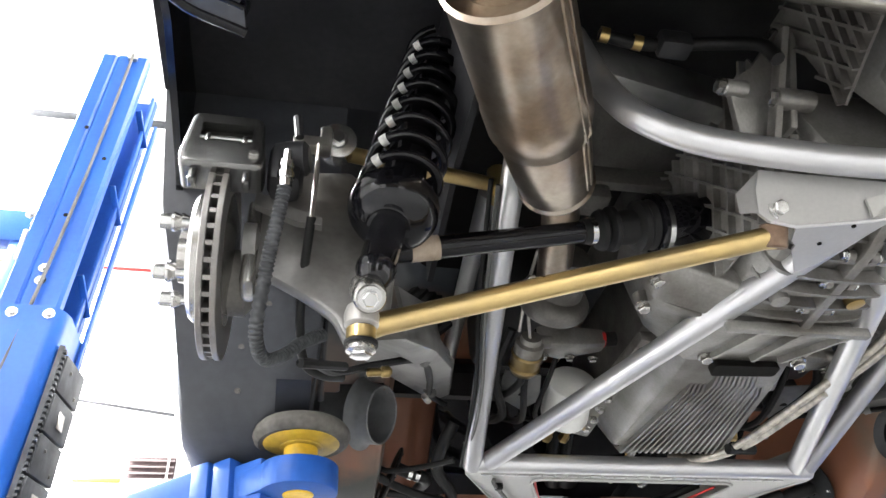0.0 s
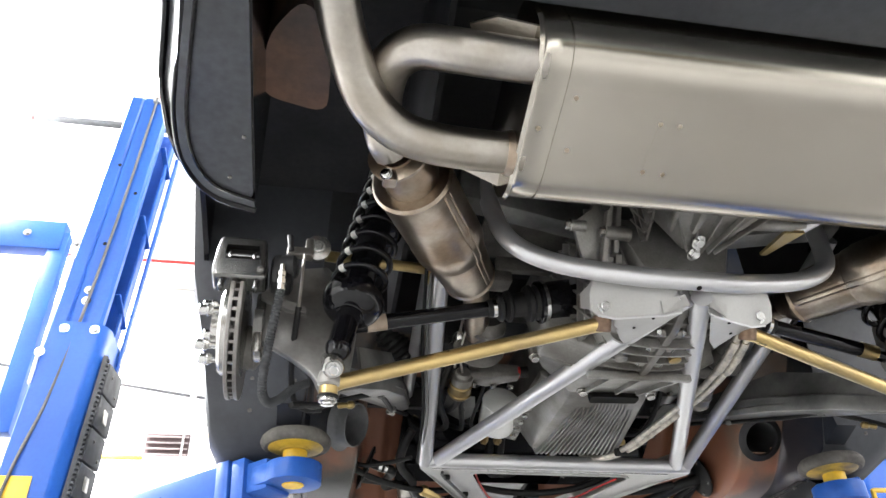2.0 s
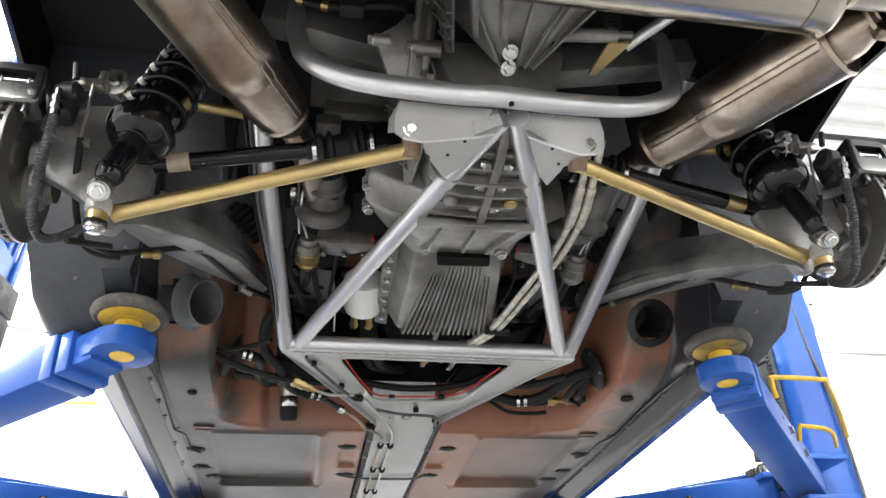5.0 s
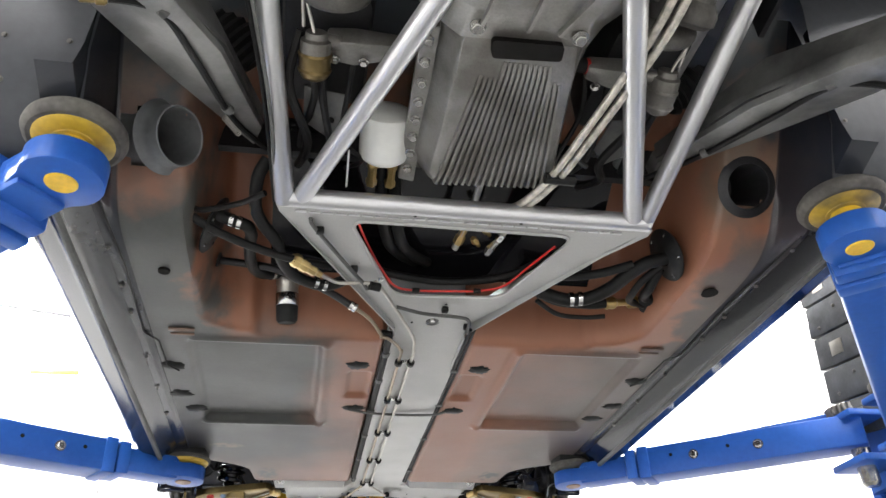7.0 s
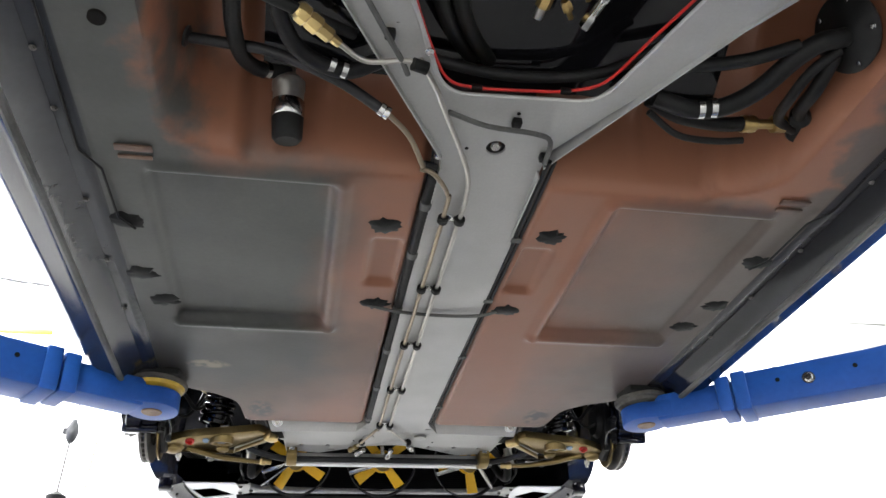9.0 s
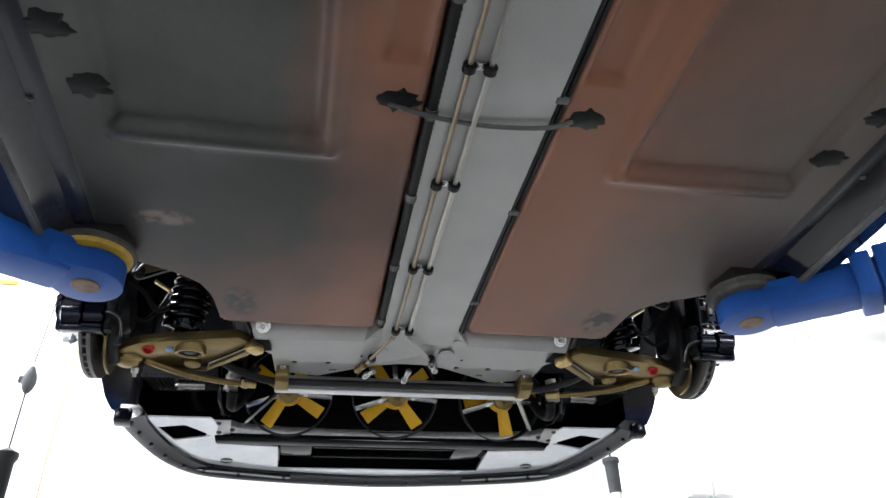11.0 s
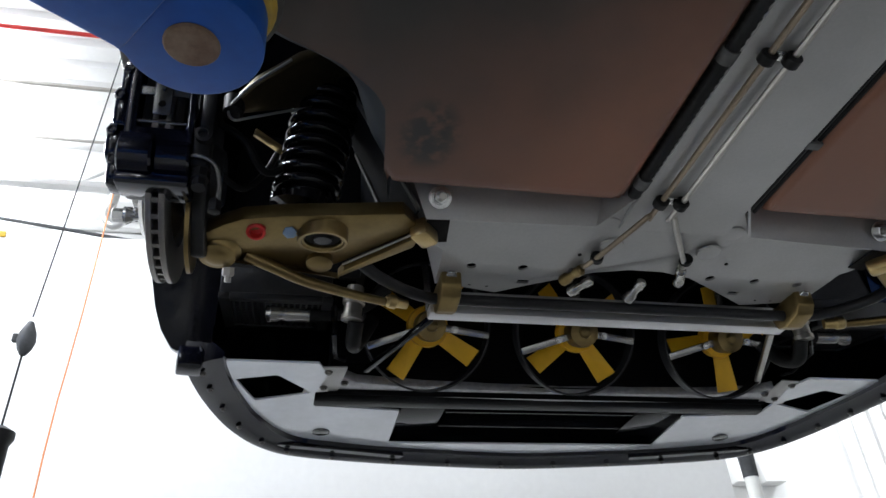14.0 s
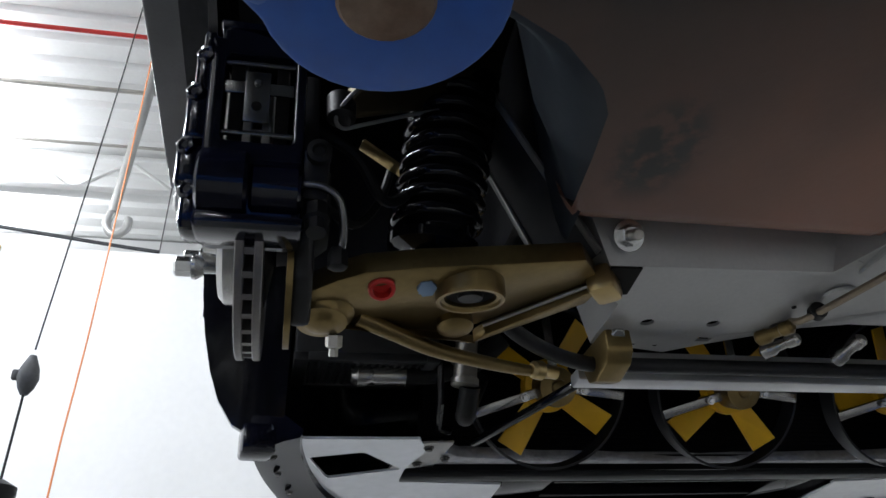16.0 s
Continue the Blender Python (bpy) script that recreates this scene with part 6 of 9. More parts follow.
# finned sump
bm = bmesh.new()
loft(bm, [
    [(-0.088, 0.800, 1.818), (0.100, 0.795, 1.818), (0.135, 0.79, 1.90), (-0.135, 0.79, 1.90)],
    [(-0.088, 0.850, 1.812), (0.108, 0.842, 1.812), (0.140, 0.84, 1.90), (-0.138, 0.84, 1.90)],
    [(-0.092, 1.125, 1.800), (0.146, 1.105, 1.800), (0.165, 1.10, 1.90), (-0.140, 1.12, 1.90)],
    [(-0.082, 1.160, 1.815), (0.138, 1.150, 1.815), (0.155, 1.16, 1.90), (-0.130, 1.17, 1.90)],
], 0.008)
sump = part("sump", bm, CAST, car, "finned cast alloy sump", 25)
for k in range(17):
    t = k / 16
    a = Vector((-0.046 + 0.136 * t, 0.838 + (0.030 if k < 4 or k > 13 else 0.0), 1.812))
    b = Vector((-0.076 + 0.204 * t, 1.140 - 0.012 * t, 1.798))
    c = b + Vector((0, 0.022, 0.020))
    bm = bmesh.new()
    q = (b - a).normalized()
    w = 0.0036
    up = Vector((0, 0, 1))
    side = Vector((1, 0, 0))
    lo = Vector((0, 0, -0.009))
    loft(bm, [[a - side * w + up * 0.004, a + side * w + up * 0.004, a + side * w * 0.7, a - side * w * 0.7],
              [a + q * 0.02 - side * w + up * 0.004, a + q * 0.02 + side * w + up * 0.004, a + q * 0.02 + side * w * 0.7 + lo, a + q * 0.02 - side * w * 0.7 + lo],
              [b - side * w + up * 0.006, b + side * w + up * 0.006, b + side * w * 0.7 + lo * 0.9, b - side * w * 0.7 + lo * 0.9],
              [c - side * w + up * 0.004, c + side * w + up * 0.004, c + side * w * 0.7 - up * 0.004, c - side * w * 0.7 - up * 0.004]])
    part("fin", bm, CAST, sump)
bm = bmesh.new()
prism(bm, [(p[0], p[1], 1.800) for p in rounded([(-0.046, 0.786), (0.070, 0.782), (0.074, 0.815), (-0.040, 0.822)], 0.008, 3)], (0, 0.004, 0.02))
part("slot", bm, SLOT, sump, "dark slot ahead of the flywheel")
bm = bmesh.new()
loft(bm, [[(-0.150, 0.82, 1.862), (-0.120, 0.82, 1.856), (-0.120, 0.82, 1.88), (-0.15, 0.82, 1.88)], [(-0.140, 1.22, 1.862), (-0.108, 1.22, 1.856), (-0.108, 1.22, 1.88), (-0.14, 1.22, 1.88)]], 0.003)
fl = part("sump_flange", bm, CAST, sump, "cast sump flange with bolts")
for k in range(8):
    bolt(fl, (-0.135 + 0.0014 * k, 0.85 + 0.047 * k, 1.859), (0, 0, -1), BOLT_CAST, 1.0)
bm = bmesh.new()
lathe(bm, (0.145, 1.10, 1.815), (1, -0.1, 0), [(0, 0.010), (0.014, 0.010), (0.016, 0.007)], 6)
part("drain_plug", bm, BRASS, sump, "brass drain plug")

# bell housing ahead of the gearbox
bm = bmesh.new()
loft(bm, [
    [(-0.205, 0.655, 1.835), (-0.085, 0.655, 1.79), (0.115, 0.655, 1.79), (0.205, 0.655, 1.835), (0.205, 0.655, 2.0), (-0.205, 0.655, 2.0)],
    [(-0.190, 0.72, 1.860), (-0.085, 0.735, 1.802), (0.100, 0.735, 1.802), (0.190, 0.72, 1.860), (0.2, 0.72, 2.0), (-0.2, 0.72, 2.0)],
    [(-0.150, 0.805, 1.88), (-0.095, 0.80, 1.815), (0.112, 0.795, 1.815), (0.150, 0.80, 1.88), (0.18, 0.80, 2.0), (-0.18, 0.80, 2.0)],
], 0.005)
bell = part("bell_housing", bm, CAST, car, "cast alloy bell housing with ribs", 25)
for x0, x1 in ((-0.055, -0.070), (0.012, 0.004), (0.095, 0.055)):
    bm = bmesh.new()
    loft(bm, [[(x0 - 0.003, 0.64, 1.79), (x0 + 0.003, 0.64, 1.79), (x0 + 0.003, 0.64, 1.775), (x0 - 0.003, 0.64, 1.775)], [(x1 - 0.003, 0.762, 1.812), (x1 + 0.003, 0.762, 1.812), (x1 + 0.003, 0.762, 1.796), (x1 - 0.003, 0.762, 1.796)]])
    part("rib", bm, CAST, bell)
bm = bmesh.new()
beam(bm, (-0.11, 0.640, 1.784), (0.125, 0.640, 1.784), 0.014, 0.016, bevel=0.003)
part("joint_flange", bm, CAST, bell)
for x, y, z in ((-0.074, 0.768, 1.805), (0.089, 0.766, 1.802), (-0.200, 0.70, 1.85), (-0.205, 0.63, 1.85)):
    bm = bmesh.new()
    lathe(bm, (x, y, z + 0.02), (0, -0.1, -1), [(0, 0.014), (0.02, 0.013)], 18)
    b_ = part("bolt_boss", bm, CAST, bell)
    bolt(b_, (x, y - 0.002, z), (0, -0.1, -1), BOLT_CAST, 1.3)
bm = bmesh.new()
loft(bm, [[(-0.205, 0.585, 1.852), (-0.095, 0.585, 1.812), (-0.095, 0.585, 1.93), (-0.205, 0.585, 1.95)], [(-0.212, 0.655, 1.832), (-0.085, 0.655, 1.795), (-0.085, 0.655, 1.93), (-0.212, 0.655, 1.95)]], 0.008)
part("clutch_cover", bm, CAST, bell, "smooth cast side cover")

# gearbox with cross ribs and a bolted centre joint
bm = bmesh.new()
loft(bm, [
    [(-0.075, 0.36, 1.865), (0.085, 0.36, 1.865), (0.13, 0.36, 1.99), (-0.13, 0.36, 1.99)],
    [(-0.090, 0.45, 1.825), (0.110, 0.45, 1.825), (0.14, 0.45, 1.99), (-0.14, 0.45, 1.99)],
    [(-0.095, 0.60, 1.806), (0.120, 0.60, 1.806), (0.15, 0.60, 1.99), (-0.15, 0.60, 1.99)],
    [(-0.090, 0.645, 1.800), (0.115, 0.645, 1.800), (0.15, 0.645, 1.99), (-0.15, 0.645, 1.99)],
], 0.012)
gear = part("gearbox", bm, CAST, car, "ribbed cast alloy gearbox", 25)
for k in range(7):
    y = 0.425 + 0.033 * k
    z = 1.836 - 0.028 * ease((y - 0.42) / 0.12) - 0.004
    bm = bmesh.new()
    pts = smooth([(-0.10, y, z + 0.03), (-0.085, y, z + 0.004), (-0.03, y, z - 0.006), (0.05, y, z - 0.006), (0.105, y, z + 0.004), (0.118, y, z + 0.03)], 4)
    loft(bm, [[p + Vector((0, -0.0045, 0.012)), p + Vector((0, 0.0045, 0.012)), p + Vector((0, 0.0028, -0.007)), p + Vector((0, -0.0028, -0.007))] for p in pts])
    part("rib", bm, CAST, gear)
bm = bmesh.new()
loft(bm, [[(0.006, 0.37, 1.86), (0.026, 0.37, 1.86), (0.024, 0.37, 1.832), (0.008, 0.37, 1.832)], [(0.006, 0.47, 1.83), (0.026, 0.47, 1.83), (0.024, 0.47, 1.800), (0.008, 0.47, 1.800)], [(0.004, 0.645, 1.80), (0.024, 0.645, 1.80), (0.022, 0.645, 1.782), (0.006, 0.645, 1.782)]], 0.002)
part("centre_joint", bm, CAST, gear, "raised centre joint")
for y, z in ((0.43, 1.825), (0.485, 1.808), (0.54, 1.802), (0.60, 1.798)):
    for x, d in ((-0.002, -1), (0.030, 1)):
        bm = bmesh.new()
        lathe(bm, (x, y, z), (d, 0, 0), [(-0.004, 0.009), (0.008, 0.009)], 14)
        b_ = part("bolt_boss", bm, CAST, gear)
        bolt(b_, (x + d * 0.008, y, z), (d, 0, 0), BOLT, 0.85)
for x, y, z in ((-0.055, 0.58, 1.793), (0.062, 0.575, 1.793)):
    bm = bmesh.new()
    lathe(bm, (x, y, z + 0.01), (0, 0, -1), [(0, 0.014), (0.012, 0.013), (0.014, 0.009)], 18)
    part("plug", bm, BRASS if x > 0 else CAST, gear, "round filler plug")

# differential cover behind the hoop bar
bm = bmesh.new()
loft(bm, [
    [(-0.115, 0.185, 1.925), (0.115, 0.185, 1.915), (0.13, 0.185, 2.05), (-0.13, 0.185, 2.05)],
    [(-0.105, 0.225, 1.888), (0.115, 0.225, 1.892), (0.14, 0.225, 2.05), (-0.14, 0.225, 2.05)],
    [(-0.045, 0.315, 1.882), (0.045, 0.315, 1.885), (0.14, 0.315, 2.05), (-0.14, 0.315, 2.05)],
    [(-0.030, 0.352, 1.872), (0.035, 0.352, 1.875), (0.14, 0.36, 2.05), (-0.14, 0.36, 2.05)],
], 0.006)
diff = part("differential", bm, CAST, car, "cast differential housing with fanned ribs", 25)
diff.matrix_basis = Matrix.Translation((0.012, -0.030, 0.018))
for k in range(5):
    t = k / 4
    a, b = Vector((-0.105 + 0.215 * t, 0.212, 1.888)), Vector((-0.025 + 0.055 * t, 0.345, 1.868))
    bm = bmesh.new()
    beam(bm, a, b, 0.004, 0.012, bevel=0.001)
    part("rib", bm, CAST, diff)
bm = bmesh.new()
beam(bm, (-0.12, 0.20, 1.895), (0.13, 0.196, 1.895), 0.022, 0.022, bevel=0.004)
part("cover_flange", bm, CAST, diff)
for x in (-0.10, -0.055, -0.01, 0.04, 0.09):
    bolt(diff, (x, 0.196, 1.884), (0, -0.2, -1), BOLT_CAST, 1.0)
for x, y, z in ((-0.015, 0.316, 1.868), (-0.012, 0.345, 1.862)):
    bolt(diff, (x, y, z), (0.2, -0.5, -1), BOLT, 1.2)
bm = bmesh.new()
tube(bm, [(0.06, 0.30, 1.905), (0.165, 0.285, 1.90)], 0.012, 14)
tube(bm, [(0.12, 0.29, 1.90), (0.19, 0.28, 1.90)], 0.007, 12)
part("selector_shaft", bm, CAST, diff, "selector shaft housing")
bm = bmesh.new()
lathe(bm, (0.155, 0.287, 1.90), (0.1, 0.1, 1), bellows((0, 0, 0), (0, 0, 0.07), 0.020, 0.022, 6), 18)
part("boot", bm, RUBBER, diff, "black ribbed selector boot")
bm = bmesh.new()
prism(bm, [(0.150, 0.29, 1.885), (0.188, 0.285, 1.885), (0.150, 0.36, 1.882), (0.138, 0.36, 1.882)], (0, 0, 0.006))
part("selector_plate", bm, GOLD, diff, "yellow zinc selector plate")
bm = bmesh.new()
tube(bm, [(0.19, 0.31, 1.905), (0.26, 0.25, 1.93)], 0.010, 12)
part("gear_rod", bm, SILVER, diff, "pale gear rod")

# crossed webs on the flank of the housing
bm = bmesh.new()
W0, WU, WV = Vector((-0.105, 0.335, 1.875)), Vector((-0.022, -0.135, 0.030)), Vector((-0.034, 0.0, 0.150))
prism(bm, [W0, W0 + WU, W0 + WU + WV, W0 + WV], (-0.004, 0, 0))
web = part("side_web", bm, CAST_DARK, diff, "dark flank with crossed ribs")
for k in range(7):
    for sgn in (1, -1):
        u0 = k / 6
        u1 = min(1.0, max(0.0, u0 + sgn * 0.5))
        v1 = abs(u1 - u0) / 0.5
        if v1 < 0.2:
            continue
        bm = bmesh.new()
        beam(bm, W0 + WU * u0 + Vector((-0.008, 0, 0)), W0 + WU * u1 + WV * v1 + Vector((-0.008, 0, 0)), 0.004, 0.012, up=(-1, 0.1, -0.2), bevel=0)
        part("rib", bm, CAST_DARK, web)
for x0, x1, w in ((-0.10, -0.075, 0.012), (-0.045, -0.03, 0.016), (0.07, 0.04, 0.012)):
    bm = bmesh.new()
    loft(bm, [[(x0 - w, 0.190, 1.90), (x0 + w, 0.190, 1.90), (x0 + w * 0.6, 0.190, 1.868), (x0 - w * 0.6, 0.190, 1.868)], [(x1 - w * 0.5, 0.30, 1.89), (x1 + w * 0.5, 0.30, 1.89), (x1 + w * 0.3, 0.30, 1.872), (x1 - w * 0.3, 0.30, 1.872)]], 0.003)
    part("boss_web", bm, CAST, diff)

# mount casting beside the differential
bm = bmesh.new()
prism(bm, [(-0.168, 0.255, 1.99), (-0.150, 0.26, 1.985), (-0.165, 0.30, 1.86), (-0.180, 0.34, 1.82), (-0.225, 0.34, 1.82), (-0.262, 0.28, 1.885), (-0.225, 0.275, 1.915)], (0, 0.012, 0.002), bevel=0.003)
prism(bm, [(-0.195, 0.25, 1.95), (-0.185, 0.25, 1.95), (-0.195, 0.33, 1.82), (-0.205, 0.33, 1.82)], (0, -0.02, -0.004), bevel=0.002)
prism(bm, [(-0.168, 0.262, 1.985), (-0.160, 0.262, 1.98), (-0.172, 0.32, 1.84), (-0.182, 0.32, 1.84)], (0, -0.022, -0.004), bevel=0.002)
mount = part("gearbox_mount", bm, CAST, car, "webbed cast gearbox mount", 25)
mount.matrix_basis = Matrix.Translation((0.04, 0.05, 0.057))
for a, b, r in (((-0.175, 0.27, 1.978), (-0.085, 0.275, 1.985), 0.014), ((-0.20, 0.285, 1.872), (-0.150, 0.285, 1.872), 0.014), ((-0.265, 0.288, 1.885), (-0.235, 0.288, 1.885), 0.011)):
    bm = bmesh.new()
    tube(bm, [a, b], r, 18)
    t_ = part("boss", bm, CAST, mount)
    bolt(t_, a, Vector(a) - Vector(b), BOLT_CAST, 1.1)

# lattice-ribbed side of the transaxle
bm = bmesh.new()
L0, LU, LV = Vector((-0.140, 0.62, 1.83)), Vector((0.012, -0.115, 0.012)), Vector((-0.035, 0.0, 0.19))
for k in range(-4, 8):
    for sgn in (1, -1):
        a0, a1 = (k / 7, 0.0), (k / 7 + sgn * 0.55, 1.0)
        pts = []
        for i in range(9):
            t = i / 8
            u, v = a0[0] + (a1[0] - a0[0]) * t, t
            if 0 <= u <= 1:
                pts.append(L0 + LU * (2.2 * u) + LV * v)
        if len(pts) > 1:
            beam(bm, pts[0], pts[-1], 0.004, 0.014, up=Vector((-1, -0.1, -0.18)), bevel=0)
nrm = Vector((1, 0.1, 0.18)).normalized()
prism(bm, [L0 + nrm * 0.006, L0 + LU * 2.2 + nrm * 0.006, L0 + LU * 2.2 + LV + nrm * 0.006, L0 + LV + nrm * 0.006], nrm * 0.004)
part("lattice_cover", bm, CAST, car, "cast cover with crossed lattice ribs")

# chassis beam, loom and dark tray across the bay
bm = bmesh.new()
beam(bm, (-0.42, 0.42, 2.075), (-0.12, 0.46, 2.045), 0.05, 0.07, bevel=0.005)
part("bay_beam", bm, UPRIGHT, car, "grey chassis beam across the bay")
bm = bmesh.new()
beam(bm, (0.12, 0.46, 2.045), (0.42, 0.42, 2.075), 0.05, 0.07, bevel=0.005)
part("bay_beam", bm, UPRIGHT, car, "grey chassis beam across the bay")
bm = bmesh.new()
tube(bm, smooth([(-0.36, 0.36, 2.05), (-0.31, 0.36, 2.04), (-0.26, 0.355, 2.04), (-0.20, 0.34, 2.035), (-0.17, 0.31, 2.0), (-0.165, 0.30, 1.96)], 5), 0.009, 10)
loom = part("loom", bm, RUBBER, car, "black wiring loom")
for a, b in (((-0.36, 0.36, 2.05), (-0.348, 0.36, 2.048)), ((-0.315, 0.36, 2.042), (-0.303, 0.36, 2.040))):
    bm = bmesh.new()
    tube(bm, [a, b], 0.0105, 12)
    part("band", bm, BRASS, loom, "brass crimp band")
bm = bmesh.new()
box(bm, (-0.262, 0.352, 2.035), (0.045, 0.03, 0.03), 0.006)
part("connector", bm, BLACK_SATIN, loom)
bm = bmesh.new()
prism(bm, [(-0.33, 0.52, 2.11), (-0.12, 0.52, 2.11), (-0.12, 0.66, 2.08), (-0.33, 0.66, 2.08)], (0, 0, 0.01))
box(bm, (-0.22, 0.60, 2.02), (0.16, 0.02, 0.035), 0.004)
box(bm, (-0.29, 0.62, 1.99), (0.05, 0.05, 0.03), 0.006)
part("bay_tray", bm, CAST_DARK, car, "dark bracketry above the shaft")


def turbo_side(s):
    def P(x, y, z):
        return Vector((s * x, y, z))

    bm = bmesh.new()
    # volute: a swelling ring
    ring = []
    c, ax = P(0.288, 0.80, 1.905), Vector((0, 0.85, -0.25)).normalized()
    x, y, z = frame_of(ax)
    pts = [c + (math.cos(q) * x + math.sin(q) * y) * 0.040 for q in (2 * math.pi * k / 28 for k in range(29))]
    tube(bm, pts, [0.018 + 0.012 * k / 28 for k in range(29)], 14)
    lathe(bm, c, ax, [(-0.07, 0.036), (-0.05, 0.040), (-0.03, 0.042), (0.0, 0.040), (0.03, 0.030)], 28)
    lathe(bm, c, -ax, [(0.06, 0.044), (0.066, 0.048), (0.074, 0.048), (0.078, 0.042), (0.10, 0.034)], 28)
    tb = part("turbocharger", bm, CAST_DARK, car, "sooty cast turbocharger")
    for q in (20, 110, 200, 290):
        w = math.cos(radians(q)) * x + math.sin(radians(q)) * y
        bolt(tb, c - ax * 0.06 + w * 0.043, ax, BOLT_DARK, 0.8)
    # manifold casting
    bm = bmesh.new()
    loft(bm, [[P(0.30, 0.875, 1.862), P(0.30, 0.915, 1.858), P(0.30, 0.915, 1.90), P(0.30, 0.875, 1.90)], [P(0.25, 0.87, 1.858), P(0.25, 0.92, 1.854), P(0.25, 0.92, 1.90), P(0.25, 0.87, 1.90)], [P(0.17, 0.875, 1.868), P(0.17, 0.905, 1.866), P(0.17, 0.905, 1.90), P(0.17, 0.875, 1.90)]], 0.006)
    mf = part("manifold", bm, CAST, car, "cast alloy manifold", 25)
    for xx in (0.285, 0.235, 0.19):
        bolt(mf, P(xx, 0.905, 1.854), (0, 0.2, -1), BOLT_CAST, 0.9)
    bm = bmesh.new()
    tube(bm, [P(0.172, 0.888, 1.884), P(0.148, 0.886, 1.886)], 0.014, 14)
    part("hose_stub", bm, RUBBER, mf, "black hose stub")
    bm = bmesh.new()
    tube(bm, [P(0.176, 0.888, 1.884), P(0.170, 0.888, 1.884)], 0.0152, 14)
    part("red_clamp", bm, RED, mf, "red hose clamp")
    # wastegate can
    bm = bmesh.new()
    a = P(0.318, 0.87, 1.862)
    d = Vector((0, 0.85, -0.35)).normalized()
    lathe(bm, a, d, [(-0.01, 0.018), (0.0, 0.020), (0.004, 0.026), (0.024, 0.027)], 24)
    tube(bm, [a + Vector((0, 0.005, 0.0)), P(0.275, 0.885, 1.872)], 0.013, 12)
    wg = part("wastegate", bm, CAST, car, "cast wastegate with a plated can")
    bm = bmesh.new()
    lathe(bm, a, d, [(0.024, 0.028), (0.028, 0.030), (0.034, 0.028), (0.052, 0.027), (0.056, 0.030), (0.060, 0.028), (0.070, 0.022), (0.076, 0.010)], 28)
    part("can", bm, GOLD_ARM if s < 0 else CAST, wg, "plated diaphragm can")
    bm = bmesh.new()
    tube(bm, smooth([a + d * 0.075, P(0.315, 0.97, 1.83), P(0.325, 1.04, 1.84), P(0.335, 1.10, 1.87), P(0.34, 1.16, 1.87)], 5), 0.007, 10)
    part("vacuum_hose", bm, RUBBER, wg, "black vacuum hose")
    bm = bmesh.new()
    tube(bm, smooth([P(0.335, 0.74, 1.91), P(0.338, 0.80, 1.885), P(0.325, 0.85, 1.868), P(0.318, 0.875, 1.85)], 5), 0.003, 8)
    part("pressure_pipe", bm, STEEL_LINE, wg, "thin steel pressure pipe")
    bm = bmesh.new()
    tube(bm, smooth([P(0.345, 0.70, 1.935), P(0.345, 0.78, 1.91), P(0.34, 0.86, 1.875)], 5), 0.0032, 8)
    part("oil_pipe", bm, STEEL_LINE, wg)
    # folded bracket below the can
    bm = bmesh.new()
    prism(bm, [P(0.335, 0.985, 1.862), P(0.26, 1.0, 1.862), P(0.245, 1.07, 1.845), P(0.275, 1.10, 1.838), P(0.335, 1.06, 1.848)], (0, 0, 0.003))
    prism(bm, [P(0.335, 1.06, 1.848), P(0.275, 1.10, 1.838), P(0.275, 1.105, 1.90), P(0.335, 1.065, 1.90)], (0, 0.003, 0))
    br = part("folded_bracket", bm, UPRIGHT, car, "creased grey sheet bracket")
    bm = bmesh.new()
    lathe(bm, P(0.285, 1.055, 1.849), (0, -0.1, -1), [(0, 0.008), (0.0015, 0.008)], 14)
    part("hole", bm, SLOT, br)
    bm = bmesh.new()
    box(bm, P(0.30, 1.0, 2.02), (0.16, 0.26, 0.12), 0.02)
    part("cam_cover", bm, BLACK_SATIN, car, "dark shape of the engine side")
    for k in range(3):
        rng = random.Random(40 + k + (s > 0) * 10)
        x0 = (0.17 if s > 0 else 0.245) + 0.05 * k
        bm = bmesh.new()
        tube(bm, smooth([P(x0, 0.92, 1.93), P(x0 + rng.uniform(-0.005, 0.03), 1.0, 1.88), P(x0 + rng.uniform(-0.02, 0.02), 1.10, 1.85), P(x0 + rng.uniform(-0.03, 0.03), 1.18, 1.87), P(x0, 1.27, 1.92)], 5), 0.005 + 0.002 * k, 8)
        part("bay_hose", bm, RUBBER, car, "black hose in the engine bay")


bay = car.children_recursive
for s in (-1, 1):
    turbo_side(s)
# the hot side sits a little up and forward of the shafts
known = set(bay)
for ob in [o for o in car.children if o not in known and o.name.split(".")[0] not in ("cam_cover", "bay_hose")]:
    ob.matrix_basis = Matrix.Translation((0, 0.035, 0.036)) @ ob.matrix_basis

# chrome duct glimpsed past the upright
bm = bmesh.new()
box(bm, pose(-0.355, 0.80, 1.94, 20), (0.014, 0.10, 0.02), 0.004)
part("bright_duct", bm, CHROME, car, "bright metal duct edge")

